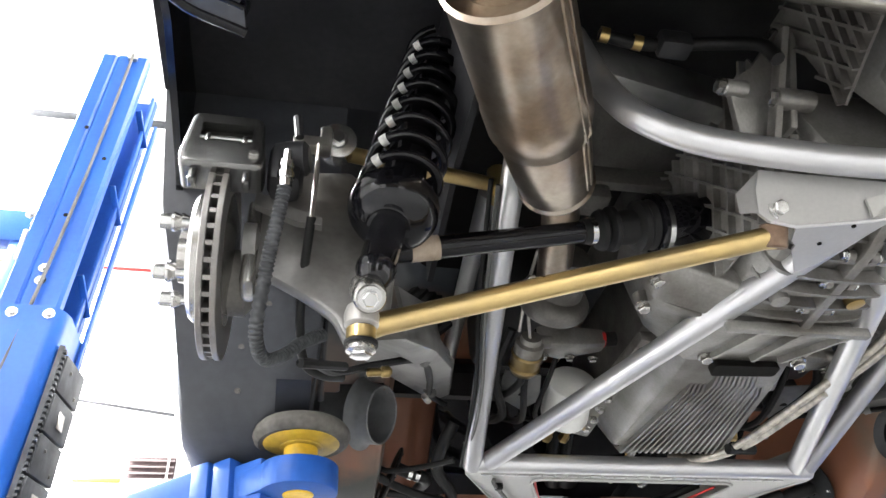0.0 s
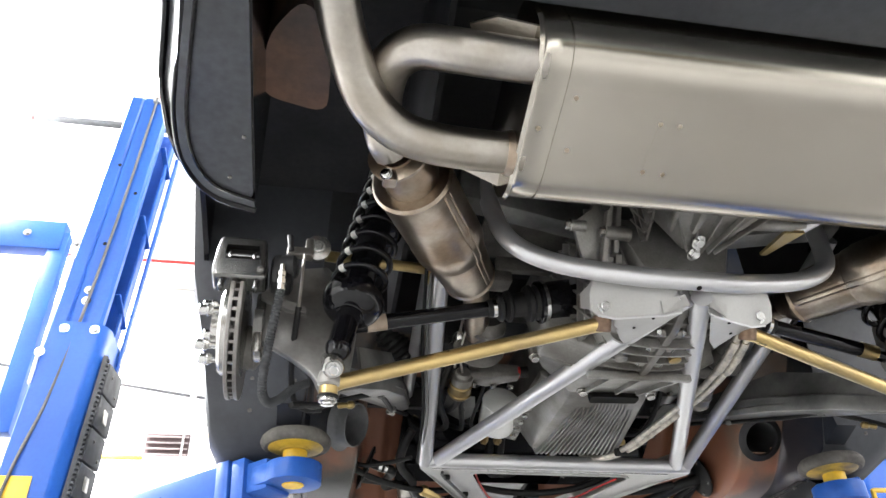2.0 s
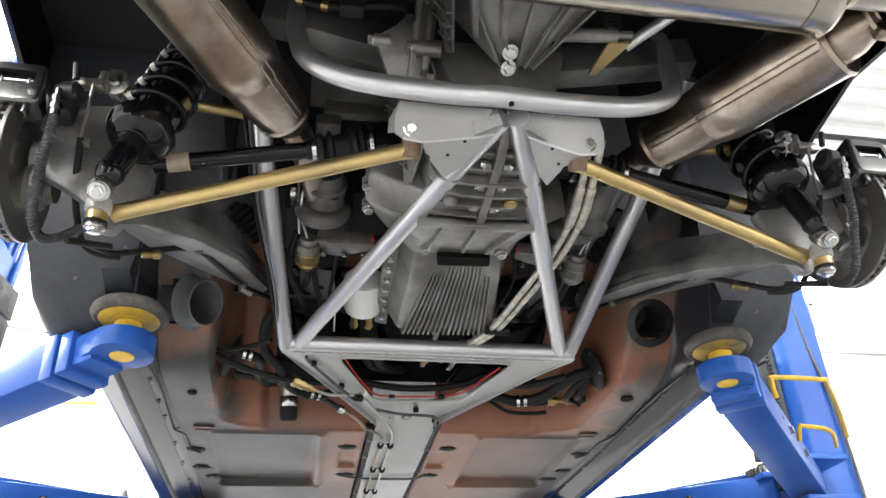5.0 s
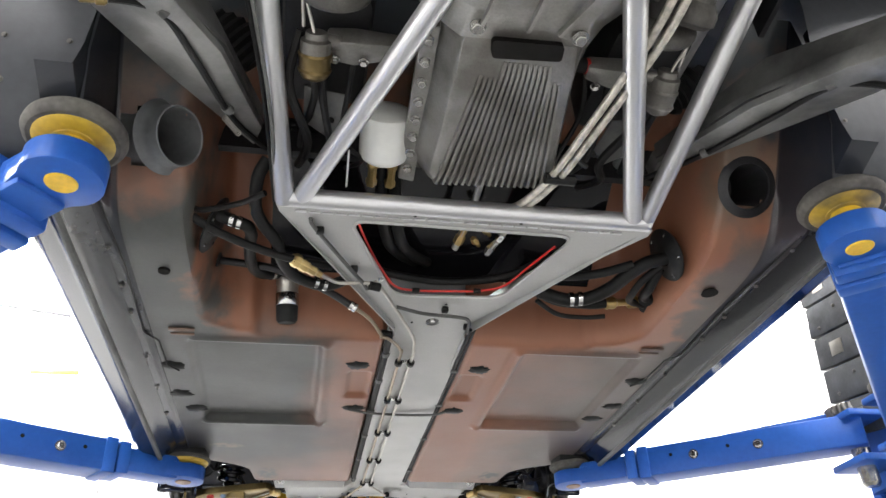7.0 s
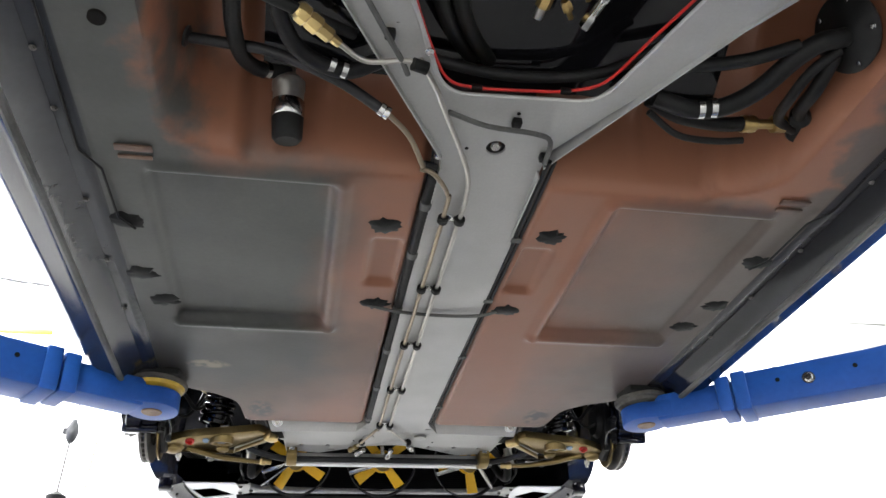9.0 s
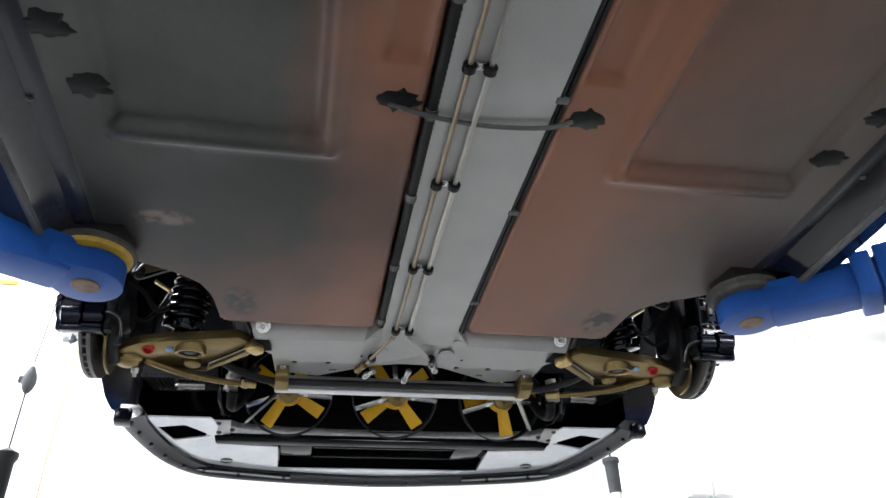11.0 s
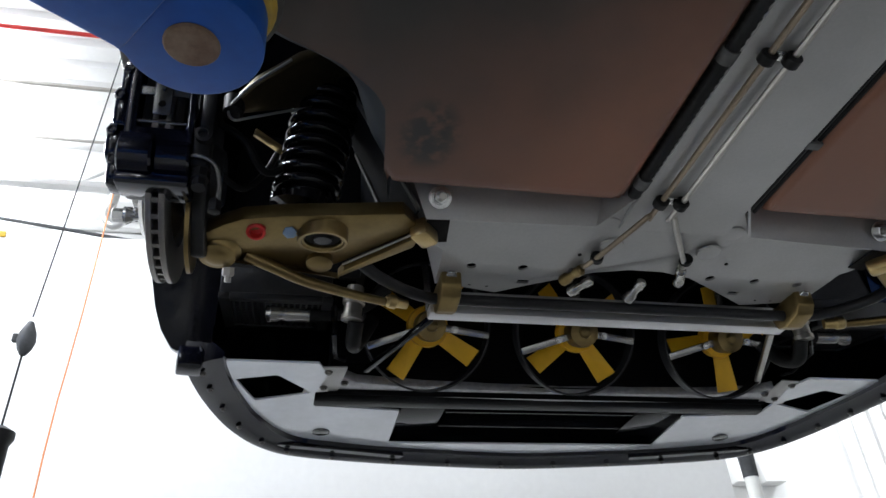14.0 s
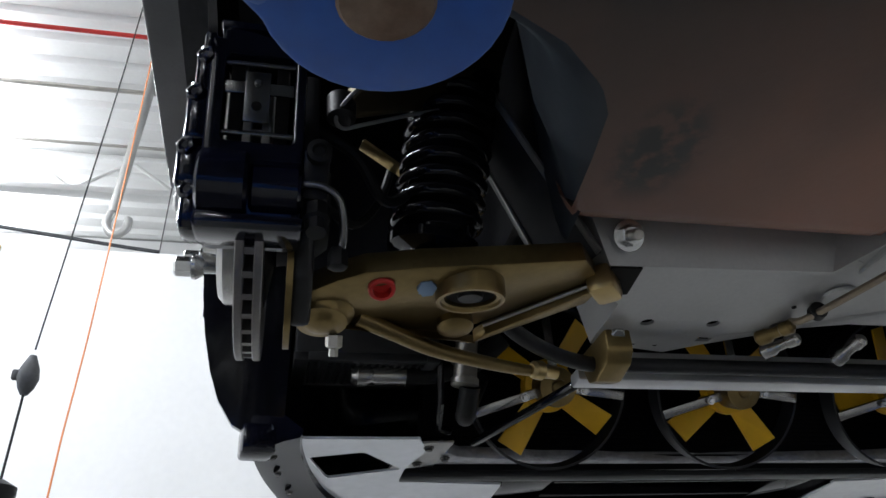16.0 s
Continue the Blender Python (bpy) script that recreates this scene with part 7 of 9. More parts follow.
# oil filter
bm = bmesh.new()
a, d = Vector((-0.178, 1.078, 1.912)), Vector((0.03, 0.93, -0.36)).normalized()
lathe(bm, a, d, [(0, 0.042), (0.003, 0.0495), (0.012, 0.0505), (0.016, 0.0495), (0.088, 0.0495), (0.098, 0.046), (0.105, 0.038), (0.108, 0.020)], 36)
fil = part("oil_filter", bm, FILTER_WHITE, car, "white canister oil filter")
x, y, z = frame_of(d)
for k in range(4):
    bm = bmesh.new()
    q = radians(-52 + 7 * k)
    w = (math.cos(q) * Vector((1, 0, 0)) + math.sin(q) * Vector((0, -0.36, -0.93)).normalized())
    w = (w - d * w.dot(d)).normalized()
    beam(bm, a + d * 0.045 + w * 0.0496, a + d * 0.062 + w * 0.0496, 0.003, 0.0008, up=w, bevel=0)
    part("print_bar", bm, BODY_BLUE, fil, "dark blue printed bars")
for x0 in (-0.194, -0.156):
    bm = bmesh.new()
    lathe(bm, (x0, 1.176, 1.868), (0.02, 1, -0.12), [(-0.02, 0.008), (0.0, 0.009), (0.004, 0.012), (0.018, 0.012), (0.02, 0.009), (0.05, 0.009), (0.054, 0.012), (0.066, 0.012)], 6)
    part("oil_union", bm, BRASS, car, "brass oil union")
bm = bmesh.new()
tube(bm, [(-0.246, 1.12, 1.84), (-0.244, 1.22, 1.832)], 0.002, 6)
part("cable_tie", bm, FILTER_WHITE, car, "white cable tie")
# braided lines down the right of the sump
for dx in (0.0, 0.022):
    bm = bmesh.new()
    tube(bm, smooth([(0.195 + dx, 0.46, 1.87), (0.205 + dx, 0.56, 1.84), (0.212 + dx, 0.66, 1.822), (0.205 + dx, 0.75, 1.81), (0.188 + dx, 0.84, 1.802), (0.165 + dx * 0.9, 0.95, 1.792), (0.140 + dx * 0.8, 1.07, 1.785), (0.115 + dx * 0.8, 1.18, 1.80), (0.10 + dx, 1.27, 1.84)], 6), 0.0075, 12)
    br = part("braided_line", bm, BRAID, car, "pale braided fluid line")
    bm = bmesh.new()
    pts = [Vector((0.205 + dx, 0.56, 1.838)), Vector((0.210 + dx, 0.62, 1.825)), Vector((0.2115 + dx, 0.67, 1.818))]
    tube(bm, smooth(pts, 5), [0.009, 0.0108, 0.0095, 0.0105, 0.0098, 0.011, 0.0092, 0.0105, 0.010, 0.0104, 0.009], 12)
    part("wrap", bm, BRAID, br, "lumpy pale heat wrap")
bm = bmesh.new()
tube(bm, [(0.17, 1.03, 1.788), (0.20, 1.06, 1.80)], 0.006, 8)
tube(bm, [(0.125, 1.085, 1.782), (0.185, 1.09, 1.785)], 0.011, 8)
part("line_clamp", bm, RUBBER, car, "black line clamp")
bm = bmesh.new()
lathe(bm, (0.315, 0.665, 1.95), (-0.1, 0.7, -0.35), [(0, 0.030), (0.09, 0.030), (0.10, 0.038), (0.11, 0.043), (0.125, 0.043), (0.135, 0.03)], 26)
part("swirl_pot", bm, CAST_DARK, car, "dull grey cylindrical pot")

# what shows through the belly opening
bm = bmesh.new()
prism(bm, [(-0.40, 1.28, 2.05), (0.40, 1.28, 2.05), (0.40, 1.60, 1.86), (-0.40, 1.60, 1.86)], (0, 0.01, 0.01))
part("tank_panel", bm, BLACK_GLOSS, car, "glossy black panel behind the opening")
for k, x in enumerate((-0.155, -0.125)):
    bm = bmesh.new()
    tube(bm, smooth([(x - 0.02, 1.20, 1.90), (x - 0.01, 1.30, 1.845), (x + 0.015, 1.40, 1.83), (x + 0.05, 1.48, 1.85), (x + 0.10, 1.56, 1.88)], 6), 0.013, 12)
    part("coolant_hose", bm, RUBBER, car, "black coolant hose")
bm = bmesh.new()
tube(bm, smooth([(-0.22, 1.50, 1.83), (-0.10, 1.515, 1.81), (0.02, 1.52, 1.805), (0.15, 1.50, 1.815), (0.25, 1.44, 1.84)], 6), 0.010, 10)
part("cross_hose", bm, RUBBER, car, "black hose across the opening")
bm = bmesh.new()
wire = [(-0.222, 1.288), (-0.19, 1.375), (-0.152, 1.46), (-0.112, 1.526), (-0.06, 1.539), (0.03, 1.534), (0.09, 1.527), (0.150, 1.50), (0.190, 1.415), (0.228, 1.33)]
tube(bm, smooth([(x * 0.97, y - 0.004, belly(x, y)[2] + 0.012) for x, y in wire], 5), 0.0027, 8)
red = part("red_wire", bm, RED, car, "red wire round the opening")
for i in (4, 6):
    bm = bmesh.new()
    x, y = wire[i]
    box(bm, (x * 0.97, y - 0.004, belly(x, y)[2] + 0.012), (0.018, 0.010, 0.010), 0.002)
    part("wire_clip", bm, RUBBER, red)
for pts, m_, r in (
    ([(0.045, 1.22, 1.90), (0.035, 1.34, 1.86), (0.018, 1.43, 1.84)], STEEL_LINE, 0.008),
    ([(0.155, 1.22, 1.86), (0.115, 1.36, 1.84), (0.095, 1.43, 1.835)], BRAID, 0.007),
):
    bm = bmesh.new()
    tube(bm, pts, r, 12)
    p_ = part("fuel_line", bm, m_, car, "metal line ending in a fitting")
    bm = bmesh.new()
    lathe(bm, pts[1], Vector(pts[2]) - Vector(pts[1]), [(0, r), (0.004, r * 1.6), (0.02, r * 1.6), (0.024, r * 1.1), (0.05, r * 1.1), (0.054, r * 1.5), (0.075, r * 1.5)], 6)
    part("fitting", bm, BRASS if m_ is STEEL_LINE else CHROME, p_, "hexagonal fitting")
for x, y, z in ((0.055, 1.40, 1.85), (0.075, 1.37, 1.86), (0.03, 1.33, 1.87)):
    bm = bmesh.new()
    lathe(bm, (x, y, z), (0.5, 0.8, 0.1), [(0, 0.006), (0.006, 0.009), (0.02, 0.009), (0.024, 0.005), (0.04, 0.005)], 6)
    part("small_fitting", bm, BRASS, car, "small brass fitting")

# ---- pipes and pump on the rear bulkhead ----
PUMP, DOWN = Vector((-0.359, 1.636, 1.860)), Vector((0.005, 0.033, -0.110)).normalized()
pump = part("fuel_pump", lathe(bmesh.new(), PUMP, DOWN, [(-0.03, 0.010), (-0.012, 0.012), (0, 0.024), (0.004, 0.028), (0.018, 0.028), (0.022, 0.026), (0.070, 0.026), (0.072, 0.024)], 28), STEEL_LINE, car, "grey cylindrical fuel pump")
bm = bmesh.new()
lathe(bm, PUMP + DOWN * 0.040, DOWN, [(0, 0.0262), (0.002, 0.0275), (0.028, 0.0275), (0.030, 0.0262)], 28)
band = part("band", bm, CHROME, pump, "bright clamp band")
bm = bmesh.new()
lathe(bm, PUMP + DOWN * 0.071, DOWN, [(0, 0.0265), (0.036, 0.025), (0.042, 0.020)], 24)
part("cap", bm, RUBBER, pump, "black rubber cap")
bm = bmesh.new()
beam(bm, PUMP + DOWN * 0.012, PUMP + DOWN * 0.012 + Vector((0.0, -0.03, 0.09)), 0.02, 0.004)
part("pump_bracket", bm, STEEL_LINE, pump)


def hose(name, pts, r, mat_, label, k=6, parent=None):
    bm = bmesh.new()
    tube(bm, smooth(pts, k), r, 12)
    return part(name, bm, mat_, parent or car, label)


hose("filler_hose", [(-0.505, 1.335, 1.825), (-0.47, 1.343, 1.815), (-0.440, 1.352, 1.81), (-0.433, 1.385, 1.812), (-0.437, 1.42, 1.815), (-0.44, 1.49, 1.82), (-0.432, 1.555, 1.828), (-0.41, 1.60, 1.845), (-0.375, 1.622, 1.865), (-0.360, 1.630, 1.870)], 0.013, RUBBER, "black fuel hose")
hose("feed_hose", [(-0.40, 1.20, 1.87), (-0.418, 1.225, 1.84), (-0.422, 1.294, 1.82), (-0.408, 1.332, 1.805), (-0.378, 1.375, 1.79), (-0.366, 1.44, 1.783), (-0.335, 1.495, 1.779), (-0.27, 1.52, 1.775), (-0.21, 1.50, 1.79)], 0.013, RUBBER, "black fuel hose")
hose("thin_hose", [(-0.56, 1.30, 1.80), (-0.50, 1.34, 1.785), (-0.42, 1.38, 1.775), (-0.33, 1.42, 1.775), (-0.26, 1.46, 1.79)], 0.009, RUBBER, "thin black hose")
rod = hose("black_pipe", [(-0.510, 1.550, 1.845), (-0.445, 1.546, 1.836), (-0.38, 1.544, 1.825), (-0.28, 1.555, 1.790), (-0.195, 1.586, 1.757)], 0.009, BLACK_SATIN, "black steel pipe with a flanged end")
bm = bmesh.new()
lathe(bm, (-0.518, 1.549, 1.847), (1, 0.15, -0.2), [(0, 0.017), (0.004, 0.018), (0.008, 0.012)], 18)
part("flange", bm, BLACK_SATIN, rod)
hose("line", [(-0.195, 1.586, 1.757), (-0.155, 1.625, 1.748), (-0.122, 1.690, 1.741)], 0.0045, COPPER_LINE, "thin metal line", parent=rod)
bm = bmesh.new()
lathe(bm, (-0.210, 1.580, 1.762), (1, 0.4, -0.35), [(0, 0.0115), (0.008, 0.0115), (0.009, 0.0095), (0.012, 0.0115), (0.018, 0.0115)], 14)
part("clamp", bm, CHROME, rod, "bright hose clamp")
bm = bmesh.new()
lathe(bm, (-0.345, 1.412, 1.775), (0.72, 0.54, -0.10), [(0, 0.012), (0.006, 0.016), (0.018, 0.016), (0.020, 0.013), (0.026, 0.015), (0.040, 0.015), (0.042, 0.012), (0.062, 0.012), (0.066, 0.008), (0.08, 0.007)], 8)
un = part("hose_union", bm, GOLD, car, "dull brass hose union")
hose("line", [(-0.287, 1.456, 1.768), (-0.247, 1.484, 1.765), (-0.215, 1.482, 1.763), (-0.185, 1.474, 1.761), (-0.15, 1.475, 1.760)], 0.0045, STEEL_LINE, "thin metal line", parent=un)
for x, y, z, ax in ((-0.476, 1.3415, 1.8165, (1, 0.15, -0.2)), (-0.460, 1.345, 1.8135, (1, 0.15, -0.2)), (-0.400, 1.607, 1.850, (0.6, 0.6, 0.4)), (-0.295, 1.510, 1.777, (1, 0.35, 0)), (-0.276, 1.517, 1.776, (1, 0.35, 0))):
    bm = bmesh.new()
    lathe(bm, (x, y, z), ax, [(0, 0.0145), (0.009, 0.0145)], 18)
    part("hose_clamp", bm, CHROME, car, "bright hose clamp")
bm = bmesh.new()
lathe(bm, (-0.424, 1.285, 1.824), (0.1, 1, -0.3), [(0, 0.009), (0.004, 0.013), (0.02, 0.013), (0.024, 0.010)], 6)
part("brass_nut", bm, BRASS, car, "brass nut on the hose")

for s in (-1, 1):
    bm = bmesh.new()
    lathe(bm, (s * 0.512, 1.372, 1.822), (-s * 0.93, 0.1, -0.35), [(0, 0.062), (0.004, 0.064), (0.007, 0.060), (0.009, 0.030), (0.012, 0.026)], 36)
    cap = part("tank_plate", bm, RUBBER, car, "round black tank plate with screws")
    for k in range(5):
        q = radians(72 * k + 10)
        x, y, z = frame_of((-s * 0.93, 0.1, -0.35))
        bolt(cap, Vector((s * 0.512, 1.372, 1.822)) + z * 0.0065 + (math.cos(q) * x + math.sin(q) * y) * 0.052, z, BOLT, 0.5)
hr = hose("fuel_hose", [(0.525, 1.37, 1.82), (0.49, 1.375, 1.808), (0.46, 1.38, 1.80), (0.43, 1.41, 1.79), (0.40, 1.47, 1.78), (0.36, 1.51, 1.775), (0.31, 1.525, 1.775), (0.24, 1.52, 1.79)], 0.016, RUBBER, "black fuel hose with clamps")
for x, y, z, ax in ((0.505, 1.373, 1.812, (1, 0, 0.2)), (0.335, 1.518, 1.775, (1, -0.2, 0)), (0.315, 1.523, 1.775, (1, -0.2, 0))):
    bm = bmesh.new()
    lathe(bm, (x, y, z), ax, [(0, 0.0175), (0.010, 0.0175)], 18)
    part("clamp", bm, CHROME, hr, "bright hose clamp")
lo_ = hose("return_hose", [(0.24, 1.535, 1.80), (0.30, 1.555, 1.788), (0.38, 1.566, 1.790), (0.43, 1.566, 1.796)], 0.013, RUBBER, "black return hose")
bm = bmesh.new()
lathe(bm, (0.425, 1.566, 1.795), (1, -0.02, 0.10), [(0, 0.015), (0.004, 0.0165), (0.012, 0.0145), (0.018, 0.0165), (0.026, 0.0145), (0.03, 0.009), (0.06, 0.009), (0.062, 0.016), (0.085, 0.016), (0.09, 0.010)], 10)
part("brass_union", bm, BRASS, lo_, "bright brass union")
hose("vent_hose", [(0.50, 1.39, 1.80), (0.465, 1.42, 1.78), (0.455, 1.47, 1.77), (0.48, 1.54, 1.79), (0.535, 1.575, 1.80)], 0.009, RUBBER, "black vent hose")
hose("vent_hose", [(0.50, 1.40, 1.80), (0.49, 1.45, 1.775), (0.505, 1.51, 1.79), (0.525, 1.54, 1.80)], 0.012, RUBBER, "black vent hose")
for x, y in ((0.525, 1.50), (0.54, 1.535)):
    bm = bmesh.new()
    lathe(bm, (x, y + 0.04, 1.80), (-0.5, -0.2, -1), [(-0.01, 0.018), (0.006, 0.019), (0.012, 0.016)], 20)
    part("grommet", bm, RUBBER, car, "black rubber grommet")
hose("thin_hose", [(0.24, 1.545, 1.78), (0.30, 1.572, 1.76), (0.37, 1.575, 1.757), (0.42, 1.57, 1.76)], 0.006, RUBBER, "thin black hose")
hose("loom_hose", [(0.43, 1.39, 1.80), (0.36, 1.42, 1.79), (0.30, 1.44, 1.79), (0.24, 1.46, 1.80)], 0.011, RUBBER, "black hose towards the tank")
# long thin lines beside the left upright
hose("side_cable", [(-0.375, 1.24, 1.79), (-0.392, 1.0, 1.835), (-0.425, 0.8, 1.90), (-0.445, 0.6, 1.985)], 0.0035, HOSE_GREY, "thin dull cable beside the upright")
hose("side_cable", [(-0.382, 1.24, 1.795), (-0.402, 1.0, 1.845), (-0.435, 0.8, 1.91), (-0.455, 0.6, 1.995)], 0.004, RUBBER, "thin black cable beside the upright")
hose("arch_cable", [(-0.40, 1.22, 1.80), (-0.45, 1.26, 1.80), (-0.52, 1.29, 1.80), (-0.545, 1.30, 1.81)], 0.006, RUBBER, "black cable to the tank plate")

# ---- front crossmember and suspension ----
bm = bmesh.new()


def cross(x, y):
    return (x, y, 1.752 - 0.014 * ease((y - 3.0) / 0.1) + 0.004 * ease((y - 3.13) / 0.08))


half = [(0.088, 2.955), (0.130, 3.013), (0.392, 3.024), (0.385, 3.070), (0.352, 3.10), (0.345, 3.205), (0.235, 3.228), (0.088, 3.140), (0.03, 3.125)]
outl = [*half, *[(-x, y) for x, y in half[::-1]]]
fine = []
for i, p in enumerate(outl):
    q = outl[(i + 1) % len(outl)]
    fine += [Vector(p).lerp(Vector(q), k / 4) for k in range(4)]
cuts = []
for s in (-1, 1):
    for x, y in ((0.297, 3.141), (0.211, 3.138), (0.125, 3.137)):
        cuts.append(circle(s * x, y, 0.0085, 14))
    cuts.append([Vector((s * 0.197 + dx, 3.186 + dy)) for dx, dy in ((-0.010, -0.006), (0.010, -0.006), (0.010, 0.006), (-0.010, 0.006))])
plate(bm, fine, cuts, cross, (0, 0, 0.004))
xm = part("front_crossmember", bm, PLATE, car, "pale grey pressed front crossmember with drilled holes", 25)
part("crossmember_top", prism(bmesh.new(), [(-0.430, 3.03, 1.835), (0.430, 3.03, 1.835), (0.40, 3.20, 1.86), (-0.40, 3.20, 1.86)], (0, 0, 0.004)), PLATE, xm)
for s in (-1, 1):
    part("rear_web", prism(bmesh.new(), [(s * 0.430, 2.986, 1.835), (s * 0.108, 2.975, 1.835), (s * 0.131, 3.0135, 1.741), (s * 0.392, 3.0245, 1.741)], (0, 0.004, 0)), PLATE, xm)
    part("pocket_web", prism(bmesh.new(), [(s * 0.090, 2.94, 1.748), (s * 0.131, 3.0135, 1.741), (s * 0.108, 2.975, 1.835), (s * 0.090, 2.94, 1.835)], (s * -0.003, 0.002, 0)), PLATE, xm)
    part("end_web", prism(bmesh.new(), [(s * 0.430, 2.99, 1.835), (s * 0.392, 3.026, 1.742), (s * 0.385, 3.070, 1.742), (s * 0.42, 3.10, 1.86)], (s * -0.004, 0, 0)), PLATE, xm)
    part("front_web", prism(bmesh.new(), [(s * 0.352, 3.10, 1.742), (s * 0.345, 3.205, 1.74), (s * 0.36, 3.215, 1.86), (s * 0.37, 3.10, 1.86)], (s * -0.004, 0, 0)), PLATE, xm)
for s in (-1, 1):
    for x, y in ((0.035, 3.035), (0.085, 3.065), (0.105, 3.02)):
        bm = bmesh.new()
        lathe(bm, Vector(cross(s * x, y)), (0, 0, -1), [(-0.002, 0.020), (0.001, 0.019), (0.0015, 0.017)], 24)
        part("pressed_cup", bm, PLATE, xm)
    b = bolt(xm, (s * 0.374, 3.006, 1.768), (0, -0.85, -0.5), BOLT, 1.5)
    bm = bmesh.new()
    lathe(bm, (s * 0.374, 3.005, 1.767), (0, -0.85, -0.5), [(0, 0.006), (0.022, 0.006), (0.023, 0.005)], 12)
    part("stud", bm, STEEL_LINE, xm, "threaded stud end")
    for x, y in ((0.255, 3.207), (0.285, 3.205), (0.13, 3.09)):
        bm = bmesh.new()
        lathe(bm, Vector(cross(s * x, y)), (0, 0, -1), [(-0.001, 0.003), (0.0006, 0.003)], 10)
        part("hole", bm, SLOT, xm)
# line unions at the end of the tunnel
for x, y, ax in ((-0.118, 3.115, (-0.35, 1, 0.1)), (0.05, 3.10, (0.4, 1, 0.1)), (-0.09, 3.145, (-0.5, 1, 0)), (0.0, 3.14, (-0.2, 1, -0.2))):
    bm = bmesh.new()
    lathe(bm, (x, y, 1.728), ax, [(0, 0.005), (0.004, 0.009), (0.016, 0.009), (0.018, 0.007), (0.032, 0.007), (0.036, 0.010), (0.05, 0.010), (0.054, 0.005)], 12)
    part("line_union", bm, MACHINED if x > -0.1 else GOLD_ARM, xm, "small metal line union")
for x, y in ((-0.105, 3.085), (0.046, 3.075)):
    bm = bmesh.new()
    lathe(bm, (x, y - 0.006, 1.732), (0.2, 1, 0), [(0, 0.008), (0.002, 0.0105), (0.012, 0.0105), (0.014, 0.008)], 14)
    part("clip", bm, RUBBER, xm)


def rounded_yz(s, x, poly):
    return [(s * x, p[0], p[1]) for p in rounded(poly, 0.02, 4)]


def front_corner(s):
    def P(x, y, z):
        return Vector((s * x, y, z))

    hub_set(car, s, 0.757, 3.06, 1.793, 0.141, 0.056, 200 if s < 0 else 250)
    # steering knuckle
    bm = bmesh.new()
    prism(bm, [P(0.722, y, z) for y, z in ((2.98, 1.93), (3.10, 1.95), (3.13, 1.80), (3.12, 1.71), (3.06, 1.675), (3.01, 1.70), (2.98, 1.80))], (s * -0.022, 0, 0), bevel=0.006)
    kn = part("steering_knuckle", bm, BLACK_SATIN, car, "black steering knuckle with a gold lower shield")
    bm = bmesh.new()
    prism(bm, rounded_yz(s, 0.7245, [(2.99, 1.80), (3.05, 1.775), (3.11, 1.79), (3.125, 1.70), (3.09, 1.66), (3.03, 1.665), (2.995, 1.71)]), (s * -0.006, 0, 0))
    part("shield", bm, GOLD_ARM, kn, "gold plated lower shield")
    bm = bmesh.new()
    lathe(bm, P(0.735, 3.05, 1.805), (-s, 0, 0), [(0, 0.06), (0.03, 0.056), (0.05, 0.04)], 28)
    part("hub", bm, BLACK_SATIN, kn)
    # big black caliper behind the rotor
    M = Matrix.Translation(P(0.7585, 2.915, 1.782)) @ Matrix.Rotation(radians(14), 4, "X")
    bm = bmesh.new()
    prof = rounded([(-0.043, -0.085), (0.043, -0.085), (0.043, 0.084), (0.030, 0.102), (-0.030, 0.102), (-0.043, 0.084)], 0.010, 4)
    win = rounded([(-0.028, -0.004), (0.032, -0.004), (0.032, 0.080), (-0.028, 0.080)], 0.005, 3)
    plate(bm, prof, [win], lambda x, z: M @ Vector((x, 0, z)), M.to_3x3() @ Vector((0, 0.055, 0)))
    bmesh.ops.bevel(bm, geom=[e for e in bm.edges if e.is_manifold and e.calc_face_angle(0) > 1.0], offset=0.004, segments=2, profile=0.5, affect="EDGES")
    cal = part("brake_caliper", bm, CALIPER_BLACK, car, "large gloss blue-black brake caliper")
    # cylinder barrels under the window, one longer than the other
    for x0, x1, r, d0 in ((s * 0.044, s * 0.002, 0.034, -0.002), (s * 0.001, s * -0.042, 0.029, 0.002)):
        bm = bmesh.new()
        lathe(bm, M @ Vector((x0, 0.014 + d0, -0.046)), M.to_3x3() @ Vector((x1 - x0, 0, 0)), [(0, r * 0.88), (0.003, r), (abs(x1 - x0) - 0.003, r), (abs(x1 - x0), r * 0.9)], 28)
        part("barrel", bm, CALIPER_BLACK, cal)
    bm = bmesh.new()
    prism(bm, [M @ Vector((x, -0.012, z)) for x, z in ((-0.044, -0.089), (0.044, -0.089), (0.046, -0.076), (-0.044, -0.074))], M.to_3x3() @ Vector((0, 0.05, 0)), bevel=0.004)
    part("bridge", bm, CALIPER_BLACK, cal, "machined lower edge")
    # stepped outer flank with plugs
    for z, w, h in ((-0.070, 0.014, 0.034), (-0.030, 0.020, 0.040), (0.016, 0.016, 0.044), (0.062, 0.011, 0.040), (0.094, 0.006, 0.018)):
        bm = bmesh.new()
        box(bm, M @ Matrix.Translation((s * (0.040 + w / 2), 0.022, z)), (w + 0.006, 0.040, h), 0.006)
        part("outer_boss", bm, CALIPER_BLACK, cal)
    for z, x in ((-0.052, 0.050), (-0.012, 0.055), (0.040, 0.052), (0.078, 0.046)):
        bm = bmesh.new()
        lathe(bm, M @ Vector((s * x, 0.004, z)), M.to_3x3() @ Vector((s * 0.5, -0.9, 0)), [(-0.004, 0.009), (0.003, 0.009), (0.004, 0.006), (0.002, 0.004)], 6)
        part("plug", bm, CALIPER_BLACK, cal)
    # pins, pad plates and the stamped spring in the window
    bm = bmesh.new()
